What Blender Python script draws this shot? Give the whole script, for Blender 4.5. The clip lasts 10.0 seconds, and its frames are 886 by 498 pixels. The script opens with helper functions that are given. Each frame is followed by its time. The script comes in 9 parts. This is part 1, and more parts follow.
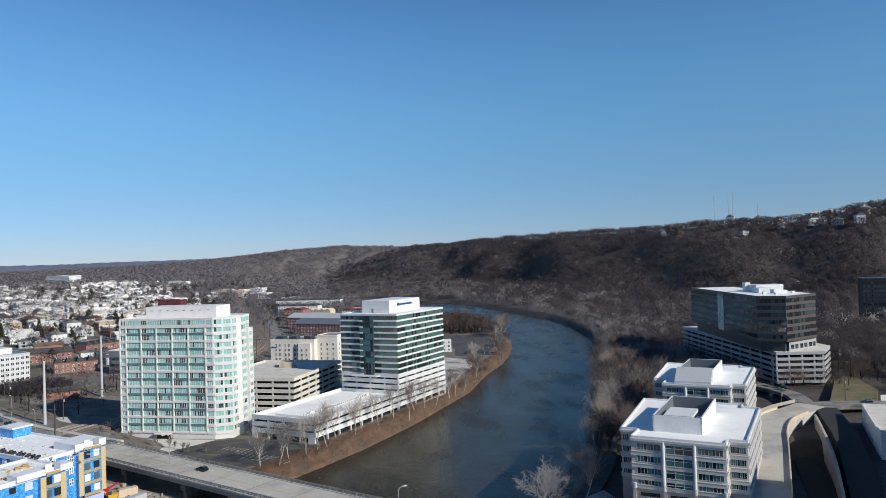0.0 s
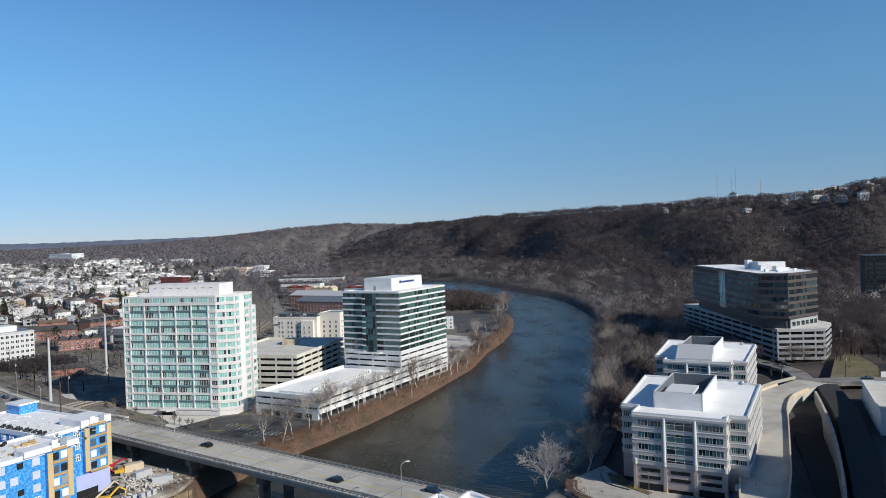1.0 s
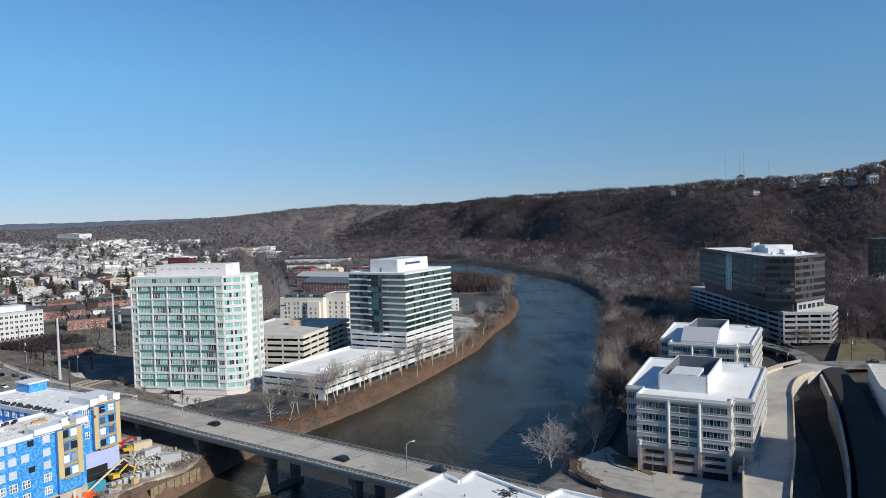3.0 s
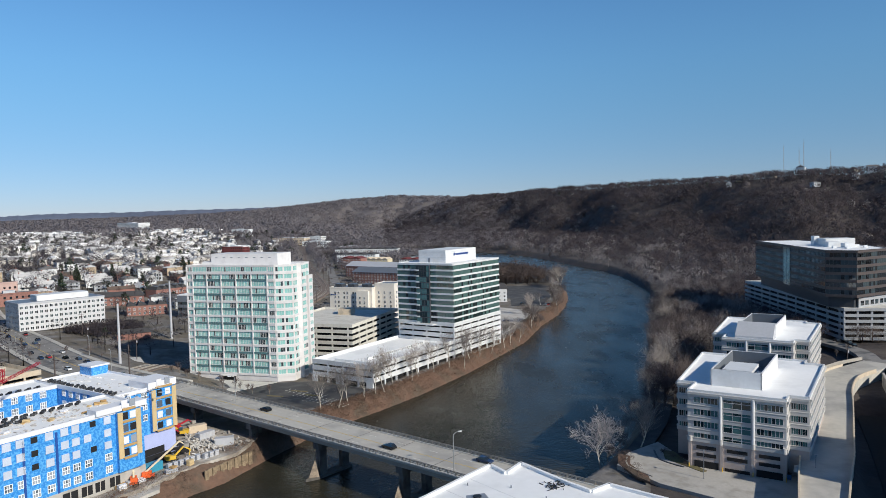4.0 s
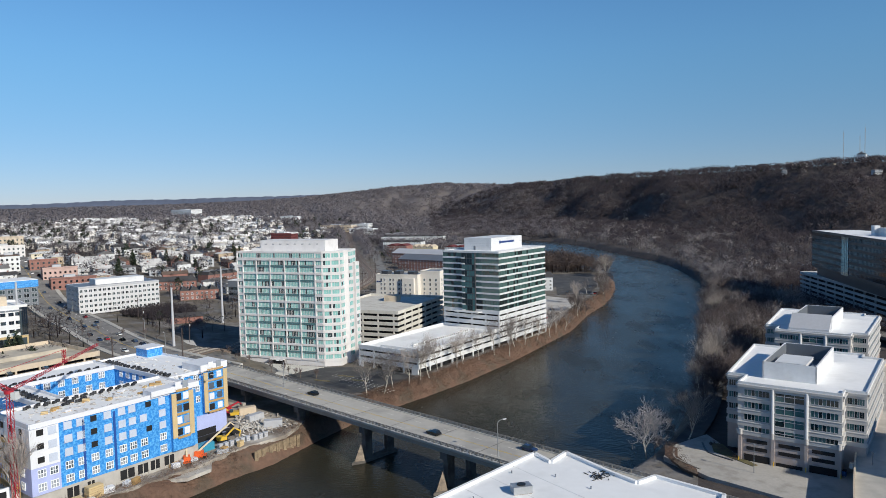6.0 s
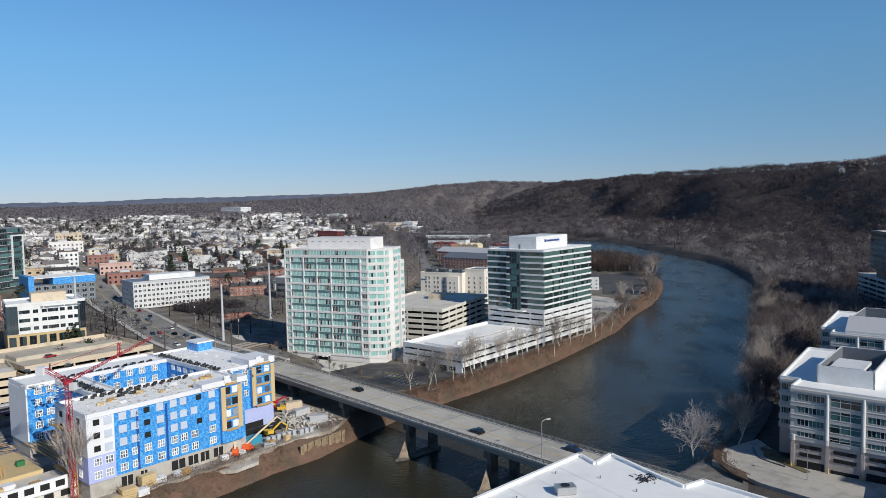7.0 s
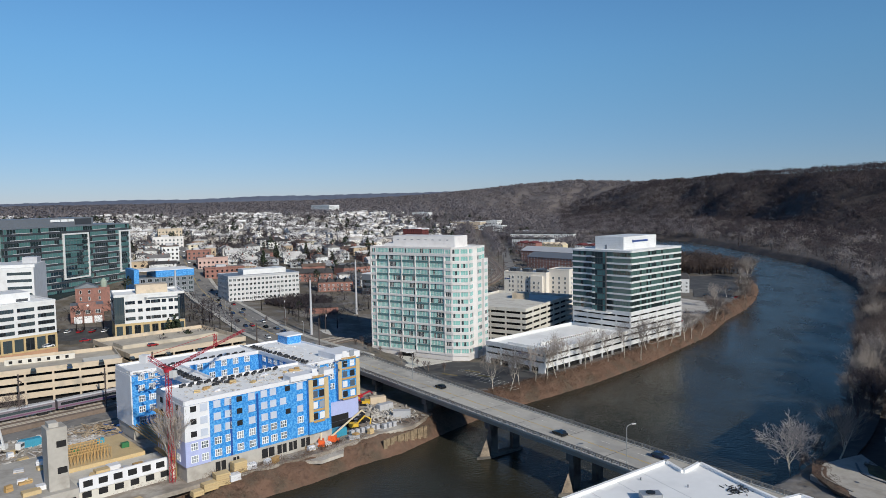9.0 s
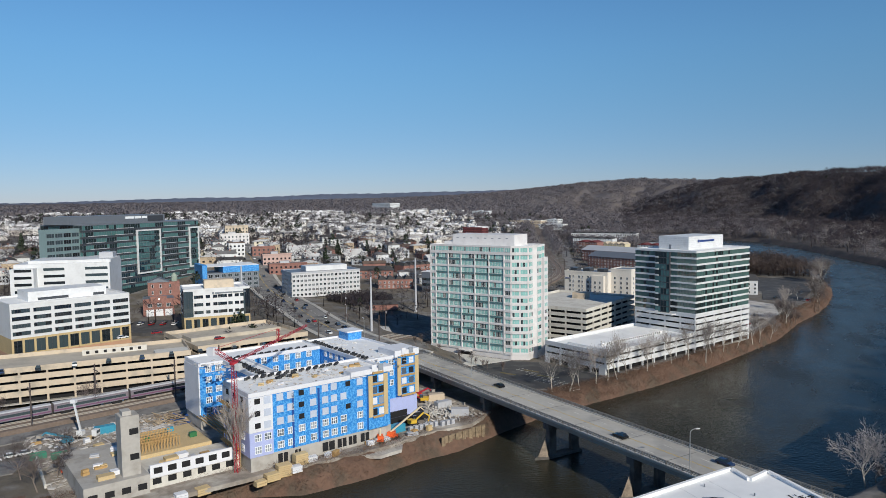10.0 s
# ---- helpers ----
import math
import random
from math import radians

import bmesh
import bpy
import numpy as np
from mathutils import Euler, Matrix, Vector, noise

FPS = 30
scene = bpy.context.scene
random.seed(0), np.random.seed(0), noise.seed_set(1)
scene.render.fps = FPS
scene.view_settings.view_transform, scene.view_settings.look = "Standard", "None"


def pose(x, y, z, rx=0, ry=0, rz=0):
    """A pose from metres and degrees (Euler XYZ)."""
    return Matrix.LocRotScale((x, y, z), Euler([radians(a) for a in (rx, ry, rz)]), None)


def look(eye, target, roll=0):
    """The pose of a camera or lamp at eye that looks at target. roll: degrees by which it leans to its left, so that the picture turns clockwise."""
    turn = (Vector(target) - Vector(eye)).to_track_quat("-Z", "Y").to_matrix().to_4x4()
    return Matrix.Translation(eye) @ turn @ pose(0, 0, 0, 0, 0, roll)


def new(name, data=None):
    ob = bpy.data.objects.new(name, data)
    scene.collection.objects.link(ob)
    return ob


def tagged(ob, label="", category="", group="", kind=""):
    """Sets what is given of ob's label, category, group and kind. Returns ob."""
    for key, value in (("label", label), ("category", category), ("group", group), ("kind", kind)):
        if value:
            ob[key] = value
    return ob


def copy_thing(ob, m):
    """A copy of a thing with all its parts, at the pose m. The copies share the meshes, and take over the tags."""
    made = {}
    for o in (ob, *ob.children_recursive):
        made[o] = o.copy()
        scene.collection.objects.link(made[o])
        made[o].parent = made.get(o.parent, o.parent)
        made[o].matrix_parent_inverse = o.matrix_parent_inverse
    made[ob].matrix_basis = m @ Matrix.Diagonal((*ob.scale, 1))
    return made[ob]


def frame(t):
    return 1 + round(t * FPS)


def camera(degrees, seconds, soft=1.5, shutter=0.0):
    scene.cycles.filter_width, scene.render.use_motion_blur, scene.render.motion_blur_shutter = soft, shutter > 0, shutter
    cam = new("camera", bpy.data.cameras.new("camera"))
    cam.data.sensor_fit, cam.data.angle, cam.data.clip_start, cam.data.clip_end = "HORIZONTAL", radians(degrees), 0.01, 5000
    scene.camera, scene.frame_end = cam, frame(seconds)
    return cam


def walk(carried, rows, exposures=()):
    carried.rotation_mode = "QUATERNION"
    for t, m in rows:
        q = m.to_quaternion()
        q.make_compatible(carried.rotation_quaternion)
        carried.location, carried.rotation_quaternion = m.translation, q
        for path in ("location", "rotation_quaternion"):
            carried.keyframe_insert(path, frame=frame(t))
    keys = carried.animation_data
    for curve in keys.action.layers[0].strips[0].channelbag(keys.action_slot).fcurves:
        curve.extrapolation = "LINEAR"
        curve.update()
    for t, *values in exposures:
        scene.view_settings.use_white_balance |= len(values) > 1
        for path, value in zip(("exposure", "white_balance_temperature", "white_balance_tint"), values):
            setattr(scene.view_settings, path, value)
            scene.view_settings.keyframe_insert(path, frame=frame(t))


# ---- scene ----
# ---- camera ----
cam = camera(64.3, 10.0, soft=0.6)


def aim(yaw, pitch, lean):
    """Camera pose at its hovering place: yaw to the left, pitch up, lean to its left, in degrees."""
    return pose(0, 0, 80, 0, 0, yaw) @ pose(0, 0, 0, 90 + pitch) @ pose(0, 0, 0, 0, 0, lean)


PATH = [
    (0, aim(-0.460, 1.073, -1.854)),
    (0.5, aim(-0.337, 0.260, -1.881)),
    (1, aim(-0.238, -0.734, -1.909)),
    (1.5, aim(-0.146, -1.390, -1.818)),
    (2, aim(-0.111, -1.678, -1.778)),
    (2.2, aim(-0.105, -1.745, -1.765)),
    (3.3, aim(0.93, -2.425, -1.585)),
    (3.5, aim(1.829, -2.557, -1.559)),
    (4, aim(4.239, -2.844, -1.429)),
    (4.5, aim(6.241, -3.190, -1.312)),
    (5, aim(7.185, -3.503, -1.295)),
    (5.5, aim(7.409, -3.658, -1.298)),
    (5.7, aim(7.56, -3.715, -1.292)),
    (6.8, aim(10.57, -3.815, -1.195)),
    (7, aim(11.613, -3.821, -1.159)),
    (7.5, aim(13.991, -3.796, -1.058)),
    (8, aim(15.457, -3.776, -1.008)),
    (8.5, aim(16.623, -3.788, -0.954)),
    (9, aim(18.444, -3.797, -0.904)),
    (9.5, aim(20.756, -3.826, -0.805)),
    (10, aim(23.295, -3.864, -0.747)),
]
LIGHT = [(0, 0.06, 6200, 5), (5, 0.02, 6200, 5), (10, -0.2, 6200, 5)]
walk(cam, PATH, LIGHT)

# ---- sky, sun and light ----
SUN_TURN, SUN_RISE = radians(128), radians(29)
world = bpy.data.worlds.new("sky")
scene.world = world
world.use_nodes = True
wn, wl = world.node_tree.nodes, world.node_tree.links
sky = wn.new("ShaderNodeTexSky")
sky.sky_type, sky.sun_disc = "NISHITA", False
sky.sun_elevation, sky.sun_rotation = SUN_RISE, SUN_TURN
sky.altitude, sky.air_density, sky.dust_density, sky.ozone_density = 100, 0.75, 0.1, 4.5
back = wn["Background"]
back.inputs["Strength"].default_value = 0.16
# winter haze dims and greys the sky towards the horizon all round, and it is clearer overhead
toward_sky, split, haze, clear_air = (wn.new(k) for k in ("ShaderNodeTexCoord", "ShaderNodeSeparateXYZ", "ShaderNodeValToRGB", "ShaderNodeVectorMath"))
clear_air.operation = "MULTIPLY"
haze.color_ramp.interpolation = "B_SPLINE"
haze.color_ramp.elements[0].position, haze.color_ramp.elements[0].color = 0.0, (0.43, 0.385, 0.48, 1)
haze.color_ramp.elements[1].position, haze.color_ramp.elements[1].color = 0.75, (0.3, 0.42, 0.5, 1)
for place, tint in ((0.1, (0.52, 0.54, 0.54)), (0.2, (0.66, 0.79, 0.73)), (0.34, (0.68, 0.86, 0.9))):
    haze.color_ramp.elements.new(place).color = (*tint, 1)
wl.new(toward_sky.outputs["Generated"], split.inputs[0])
wl.new(split.outputs["Z"], haze.inputs[0])
wl.new(sky.outputs[0], clear_air.inputs[0])
wl.new(haze.outputs[0], clear_air.inputs[1])
wl.new(clear_air.outputs[0], back.inputs[0])
sun = new("sun", bpy.data.lights.new("sun", "SUN"))
sun.data.energy, sun.data.angle, sun.data.color = 4.8, radians(0.53), (1.0, 0.885, 0.75)
toward = Vector((math.sin(SUN_TURN) * math.cos(SUN_RISE), math.cos(SUN_TURN) * math.cos(SUN_RISE), math.sin(SUN_RISE)))
sun.matrix_world = look(toward * 400, (0, 0, 0))


# ---- materials ----
def mat(name, color, rough=0.8, metal=0.0, size=1.0, vary=0.12, bump=0.0, shift=0.0, second=None, amount=0.5):
    """A surface with variation at a coarse and a fine scale; shift varies it from piece to piece; second is a stain colour."""
    m = bpy.data.materials.new(name)
    m.use_nodes = True
    n, l = m.node_tree.nodes, m.node_tree.links
    bsdf = n["Principled BSDF"]
    bsdf.inputs["Roughness"].default_value, bsdf.inputs["Metallic"].default_value = rough, metal
    geo = n.new("ShaderNodeNewGeometry")
    fine, coarse = n.new("ShaderNodeTexNoise"), n.new("ShaderNodeTexNoise")
    fine.inputs["Scale"].default_value, fine.inputs["Detail"].default_value = 2.2 / size, 6
    coarse.inputs["Scale"].default_value, coarse.inputs["Detail"].default_value = 0.17 / size, 4
    add = n.new("ShaderNodeMath")
    add.operation = "ADD"
    for tex in (fine, coarse):
        l.new(geo.outputs["Position"], tex.inputs["Vector"])
    l.new(fine.outputs[0], add.inputs[0])
    l.new(coarse.outputs[0], add.inputs[1])
    span = n.new("ShaderNodeMapRange")
    span.inputs["From Min"].default_value, span.inputs["From Max"].default_value = 0.6, 1.4
    span.inputs["To Min"].default_value, span.inputs["To Max"].default_value = 1 - vary, 1 + vary
    l.new(add.outputs[0], span.inputs["Value"])
    value = span.outputs[0]
    if shift:
        info = n.new("ShaderNodeObjectInfo")
        turn = n.new("ShaderNodeMapRange")
        turn.inputs["To Min"].default_value, turn.inputs["To Max"].default_value = 1 - shift, 1 + shift
        l.new(info.outputs["Random"], turn.inputs["Value"])
        times = n.new("ShaderNodeMath")
        times.operation = "MULTIPLY"
        l.new(value, times.inputs[0])
        l.new(turn.outputs[0], times.inputs[1])
        value = times.outputs[0]
    base = n.new("ShaderNodeVectorMath")
    base.operation = "SCALE"
    l.new(value, base.inputs["Scale"])
    if second:
        mix = n.new("ShaderNodeMix")
        mix.data_type = "RGBA"
        mix.inputs["A"].default_value, mix.inputs["B"].default_value = (*color, 1), (*second, 1)
        stain = n.new("ShaderNodeTexNoise")
        stain.inputs["Scale"].default_value, stain.inputs["Detail"].default_value = 0.45 / size, 8
        l.new(geo.outputs["Position"], stain.inputs["Vector"])
        cut = n.new("ShaderNodeMapRange")
        cut.inputs["From Min"].default_value, cut.inputs["From Max"].default_value = 0.62 - 0.3 * amount, 0.78 - 0.3 * amount
        l.new(stain.outputs[0], cut.inputs["Value"])
        l.new(cut.outputs[0], mix.inputs["Factor"])
        l.new(mix.outputs["Result"], base.inputs[0])
    else:
        base.inputs[0].default_value = color
    l.new(base.outputs[0], bsdf.inputs["Base Color"])
    if bump:
        bumper = n.new("ShaderNodeBump")
        bumper.inputs["Strength"].default_value, bumper.inputs["Distance"].default_value = bump, 0.3 * size
        l.new(fine.outputs[0], bumper.inputs["Height"])
        l.new(bumper.outputs[0], bsdf.inputs["Normal"])
    return m


def glass(name, tint, dark, share=0.3, rough=0.06, gloss=0.6, seen=0.5):
    """Window glass of an office: a reflecting pane, tinted, with blinds drawn behind some panes and dark rooms behind others."""
    m = bpy.data.materials.new(name)
    m.use_nodes = True
    n, l = m.node_tree.nodes, m.node_tree.links
    bsdf = n["Principled BSDF"]
    pane, info, add, wrap = (n.new(k) for k in ("ShaderNodeAttribute", "ShaderNodeObjectInfo", "ShaderNodeMath", "ShaderNodeMath"))
    pane.attribute_name, add.operation, wrap.operation = "pane", "ADD", "FRACT"
    l.new(pane.outputs["Fac"], add.inputs[0])
    l.new(info.outputs["Random"], add.inputs[1])
    l.new(add.outputs[0], wrap.inputs[0])
    ramp = n.new("ShaderNodeValToRGB")
    ramp.color_ramp.interpolation = "CONSTANT"
    ramp.color_ramp.elements[0].color = (*dark, 1)
    e = ramp.color_ramp.elements[1]
    e.position, e.color = share, (*tint, 1)
    third = ramp.color_ramp.elements.new(share + (1 - share) * 0.6)
    third.color = (*[c * (0.6 + seen) for c in tint], 1)
    l.new(wrap.outputs[0], ramp.inputs[0])
    l.new(ramp.outputs[0], bsdf.inputs["Base Color"])
    bsdf.inputs["Roughness"].default_value = rough
    bsdf.inputs["Specular IOR Level"].default_value = gloss
    bsdf.inputs["Coat Weight"].default_value, bsdf.inputs["Coat Roughness"].default_value = 0.6, 0.02
    return m


M = dict(
    white_panel=mat("white_panel", (0.68, 0.69, 0.7), 0.5, size=2, vary=0.06, second=(0.62, 0.625, 0.63), amount=0.4),
    white_roof=mat("white_roof", (0.84, 0.845, 0.85), 0.75, size=4, vary=0.05, second=(0.76, 0.765, 0.77), amount=0.35),
    warm_panel=mat("warm_panel", (0.69, 0.67, 0.665), 0.55, size=2, vary=0.06, second=(0.62, 0.6, 0.595), amount=0.4),
    # bridge piers: shade under the deck put into the colour, besides stain blotches
    shaded_stained_concrete=mat("shaded_stained_concrete", (0.15, 0.138, 0.125), 0.9, size=2, vary=0.25, second=(0.08, 0.074, 0.068), amount=0.6),
    # underpass and sunken road: their shade is put into this near-black colour
    shaded_asphalt=mat("shaded_asphalt", (0.022, 0.022, 0.023), 0.9, size=3, vary=0.3),
    spandrel_glass=mat("spandrel_glass", (0.1, 0.19, 0.2), 0.25, size=2, vary=0.15),
    teal_panel=mat("teal_panel", (0.2, 0.28, 0.29), 0.4, size=2, vary=0.1),
    light_stone=mat("light_stone", (0.5, 0.49, 0.48), 0.7, size=2, vary=0.08),
    grey_panel=mat("grey_panel", (0.46, 0.47, 0.5), 0.5, size=2, vary=0.08),
    mid_grey=mat("mid_grey", (0.34, 0.35, 0.37), 0.6, size=2, vary=0.1),
    steel_grey=mat("steel_grey", (0.2, 0.22, 0.25), 0.45, 0.3, size=2, vary=0.1),
    dark_panel=mat("dark_panel", (0.05, 0.055, 0.065), 0.35, size=2, vary=0.15),
    beige=mat("beige", (0.56, 0.47, 0.36), 0.85, size=2, vary=0.1, second=(0.4, 0.35, 0.28), amount=0.3),
    tan=mat("tan", (0.5, 0.38, 0.2), 0.8, size=1, vary=0.12),
    brown_stone=mat("brown_stone", (0.085, 0.068, 0.064), 0.45, size=2, vary=0.12),
    concrete=mat("concrete", (0.42, 0.4, 0.37), 0.9, size=2, vary=0.12, bump=0.1, second=(0.33, 0.31, 0.28), amount=0.4),
    pale_concrete=mat("pale_concrete", (0.6, 0.58, 0.53), 0.9, size=2, vary=0.1, bump=0.1, second=(0.5, 0.47, 0.42), amount=0.4),
    road_concrete=mat("road_concrete", (0.46, 0.44, 0.4), 0.9, size=4, vary=0.1, second=(0.36, 0.345, 0.32), amount=0.5),
    asphalt=mat("asphalt", (0.055, 0.055, 0.058), 0.9, size=3, vary=0.25, second=(0.09, 0.088, 0.086), amount=0.5),
    old_asphalt=mat("old_asphalt", (0.22, 0.21, 0.2), 0.92, size=3, vary=0.2, second=(0.1, 0.1, 0.1), amount=0.4),
    paint=mat("road_paint", (0.75, 0.74, 0.68), 0.8, vary=0.1),
    yellow_paint=mat("yellow_paint", (0.6, 0.42, 0.08), 0.8, vary=0.1),
    soil=mat("soil", (0.14, 0.085, 0.06), 0.95, size=3, vary=0.3, bump=0.5, second=(0.1, 0.075, 0.055), amount=0.5),
    mud=mat("mud", (0.27, 0.235, 0.2), 0.95, size=3, vary=0.3, bump=0.4, second=(0.42, 0.39, 0.35), amount=0.5),
    lawn=mat("lawn", (0.13, 0.118, 0.055), 0.95, size=3, vary=0.3, bump=0.3, second=(0.17, 0.135, 0.075), amount=0.5),
    gravel=mat("gravel", (0.5, 0.47, 0.43), 0.95, size=2, vary=0.2, bump=0.3, second=(0.36, 0.33, 0.3), amount=0.4),
    ballast=mat("ballast", (0.18, 0.14, 0.115), 0.95, size=2, vary=0.25, bump=0.4),
    brick=mat("brick", (0.28, 0.14, 0.115), 0.85, size=0.6, vary=0.2, second=(0.2, 0.11, 0.095), amount=0.4),
    blue_wrap=mat("blue_wrap", (0.03, 0.22, 0.62), 0.5, size=0.25, vary=0.14, second=(0.12, 0.4, 0.78), amount=0.6),
    lilac_wrap=mat("lilac_wrap", (0.42, 0.47, 0.75), 0.6, size=0.6, vary=0.12),
    timber=mat("timber", (0.45, 0.29, 0.12), 0.8, size=0.4, vary=0.2),
    ply=mat("plywood", (0.55, 0.42, 0.23), 0.8, size=0.8, vary=0.15),
    white_wrap=mat("white_wrap", (0.72, 0.73, 0.77), 0.6, size=0.7, vary=0.08),
    black=mat("black", (0.015, 0.015, 0.017), 0.5, vary=0.2),
    # near-black colour standing in for the shade within openings and parking decks
    opening=mat("opening_shade", (0.012, 0.012, 0.014), 0.9, vary=0.2),
    metal=mat("galvanised", (0.45, 0.46, 0.47), 0.45, 0.6, vary=0.1),
    rail=mat("rail_grey", (0.33, 0.305, 0.27), 0.7, vary=0.15),
    red=mat("crane_red", (0.38, 0.02, 0.035), 0.5, vary=0.12),
    orange=mat("lift_orange", (0.75, 0.13, 0.03), 0.5, vary=0.12),
    yellow=mat("plant_yellow", (0.65, 0.42, 0.04), 0.5, vary=0.12),
    cream_paint=mat("boom_cream", (0.7, 0.6, 0.42), 0.5, vary=0.1),
    sign_blue=mat("sign_blue", (0.02, 0.05, 0.2), 0.5, vary=0.05),
    lime=mat("letter_white", (0.85, 0.87, 0.88), 0.5, vary=0.03),
    silver=mat("train_silver", (0.3, 0.27, 0.31), 0.4, 0.5, size=2, vary=0.08),
    purple=mat("train_stripe", (0.18, 0.08, 0.16), 0.5, vary=0.1),
    pine=mat("pine_green", (0.025, 0.04, 0.02), 0.9, size=0.5, vary=0.4),
    bark_white=mat("pale_bark", (0.5, 0.47, 0.42), 0.9, size=0.6, vary=0.25, second=(0.3, 0.26, 0.21), amount=0.35),
    bark_grey=mat("grey_bark", (0.19, 0.155, 0.13), 0.95, size=0.6, vary=0.25),
    twig=mat("twig_brown", (0.115, 0.092, 0.088), 0.95, size=2, vary=0.25, shift=0.2),
    tower_glass=glass("aqua_glass", (0.27, 0.52, 0.49), (0.04, 0.06, 0.07), 0.2, gloss=0.5),
    office_glass=glass("dark_green_glass", (0.08, 0.14, 0.133), (0.018, 0.028, 0.03), 0.36, gloss=0.6),
    plain_glass=glass("window_glass", (0.05, 0.07, 0.08), (0.015, 0.02, 0.025), 0.5),
    lit_glass=glass("green_glass", (0.085, 0.18, 0.18), (0.02, 0.035, 0.04), 0.4),
    teal_glass=glass("teal_glass", (0.065, 0.145, 0.15), (0.012, 0.03, 0.035), 0.4),
    new_window=glass("new_window", (0.3, 0.33, 0.38), (0.1, 0.12, 0.15), 0.3),
)


def island_mat(name, one, two, rough=0.9, grain=0.06, share=0.5, thin=False):
    """A surface of many loose pieces that differ in colour from one to the next, by the given share, and from place to place."""
    m = bpy.data.materials.new(name)
    m.use_nodes = True
    n, l = m.node_tree.nodes, m.node_tree.links
    geo, ramp, big = n.new("ShaderNodeNewGeometry"), n.new("ShaderNodeMix"), n.new("ShaderNodeTexNoise")
    ramp.data_type = "RGBA"
    ramp.inputs["A"].default_value, ramp.inputs["B"].default_value = (*one, 1), (*two, 1)
    big.inputs["Scale"].default_value, big.inputs["Detail"].default_value = grain, 6
    l.new(geo.outputs["Position"], big.inputs["Vector"])
    span = n.new("ShaderNodeMapRange")
    span.inputs["From Min"].default_value, span.inputs["From Max"].default_value = 0.3, 0.7
    span.inputs["To Min"].default_value, span.inputs["To Max"].default_value = -0.1, 0.65
    l.new(big.outputs[0], span.inputs["Value"])
    mixed = n.new("ShaderNodeMath")
    mixed.operation = "MULTIPLY_ADD"
    mixed.inputs[1].default_value = share
    l.new(geo.outputs["Random Per Island"], mixed.inputs[0])
    l.new(span.outputs[0], mixed.inputs[2])
    l.new(mixed.outputs[0], ramp.inputs["Factor"])
    l.new(ramp.outputs["Result"], n["Principled BSDF"].inputs["Base Color"])
    n["Principled BSDF"].inputs["Roughness"].default_value = rough
    if thin:
        through_light, both = n.new("ShaderNodeBsdfTranslucent"), n.new("ShaderNodeMixShader")
        l.new(ramp.outputs["Result"], through_light.inputs["Color"])
        l.new(n["Principled BSDF"].outputs[0], both.inputs[1])
        l.new(through_light.outputs[0], both.inputs[2])
        l.new(both.outputs[0], n["Material Output"].inputs["Surface"])
    return m


# distance haze in the colours: forest leans violet, valley is paler and cooler
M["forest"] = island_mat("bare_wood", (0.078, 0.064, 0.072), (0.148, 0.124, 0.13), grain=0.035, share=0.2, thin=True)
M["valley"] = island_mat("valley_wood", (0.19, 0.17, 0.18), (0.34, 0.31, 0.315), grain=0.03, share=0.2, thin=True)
M["pale_forest"] = island_mat("pale_bare_wood", (0.24, 0.215, 0.21), (0.5, 0.455, 0.44), grain=0.04, share=0.35, thin=True)
# blue-grey base colour carries the haze of distance
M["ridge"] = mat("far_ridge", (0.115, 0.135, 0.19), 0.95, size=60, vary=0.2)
M["scrub"] = island_mat("dry_scrub", (0.065, 0.042, 0.032), (0.235, 0.145, 0.1), share=0.7)
M["town_roofs"] = island_mat("far_roofs", (0.06, 0.055, 0.055), (0.8, 0.79, 0.79), share=0.85)
M["evergreen"] = island_mat("evergreen_needles", (0.012, 0.018, 0.012), (0.045, 0.06, 0.035))
M["brush"] = island_mat("reddish_brush", (0.1, 0.076, 0.068), (0.2, 0.152, 0.135), share=0.3, thin=True)
M["town_walls"] = island_mat("far_walls", (0.4, 0.36, 0.32), (0.85, 0.84, 0.82))


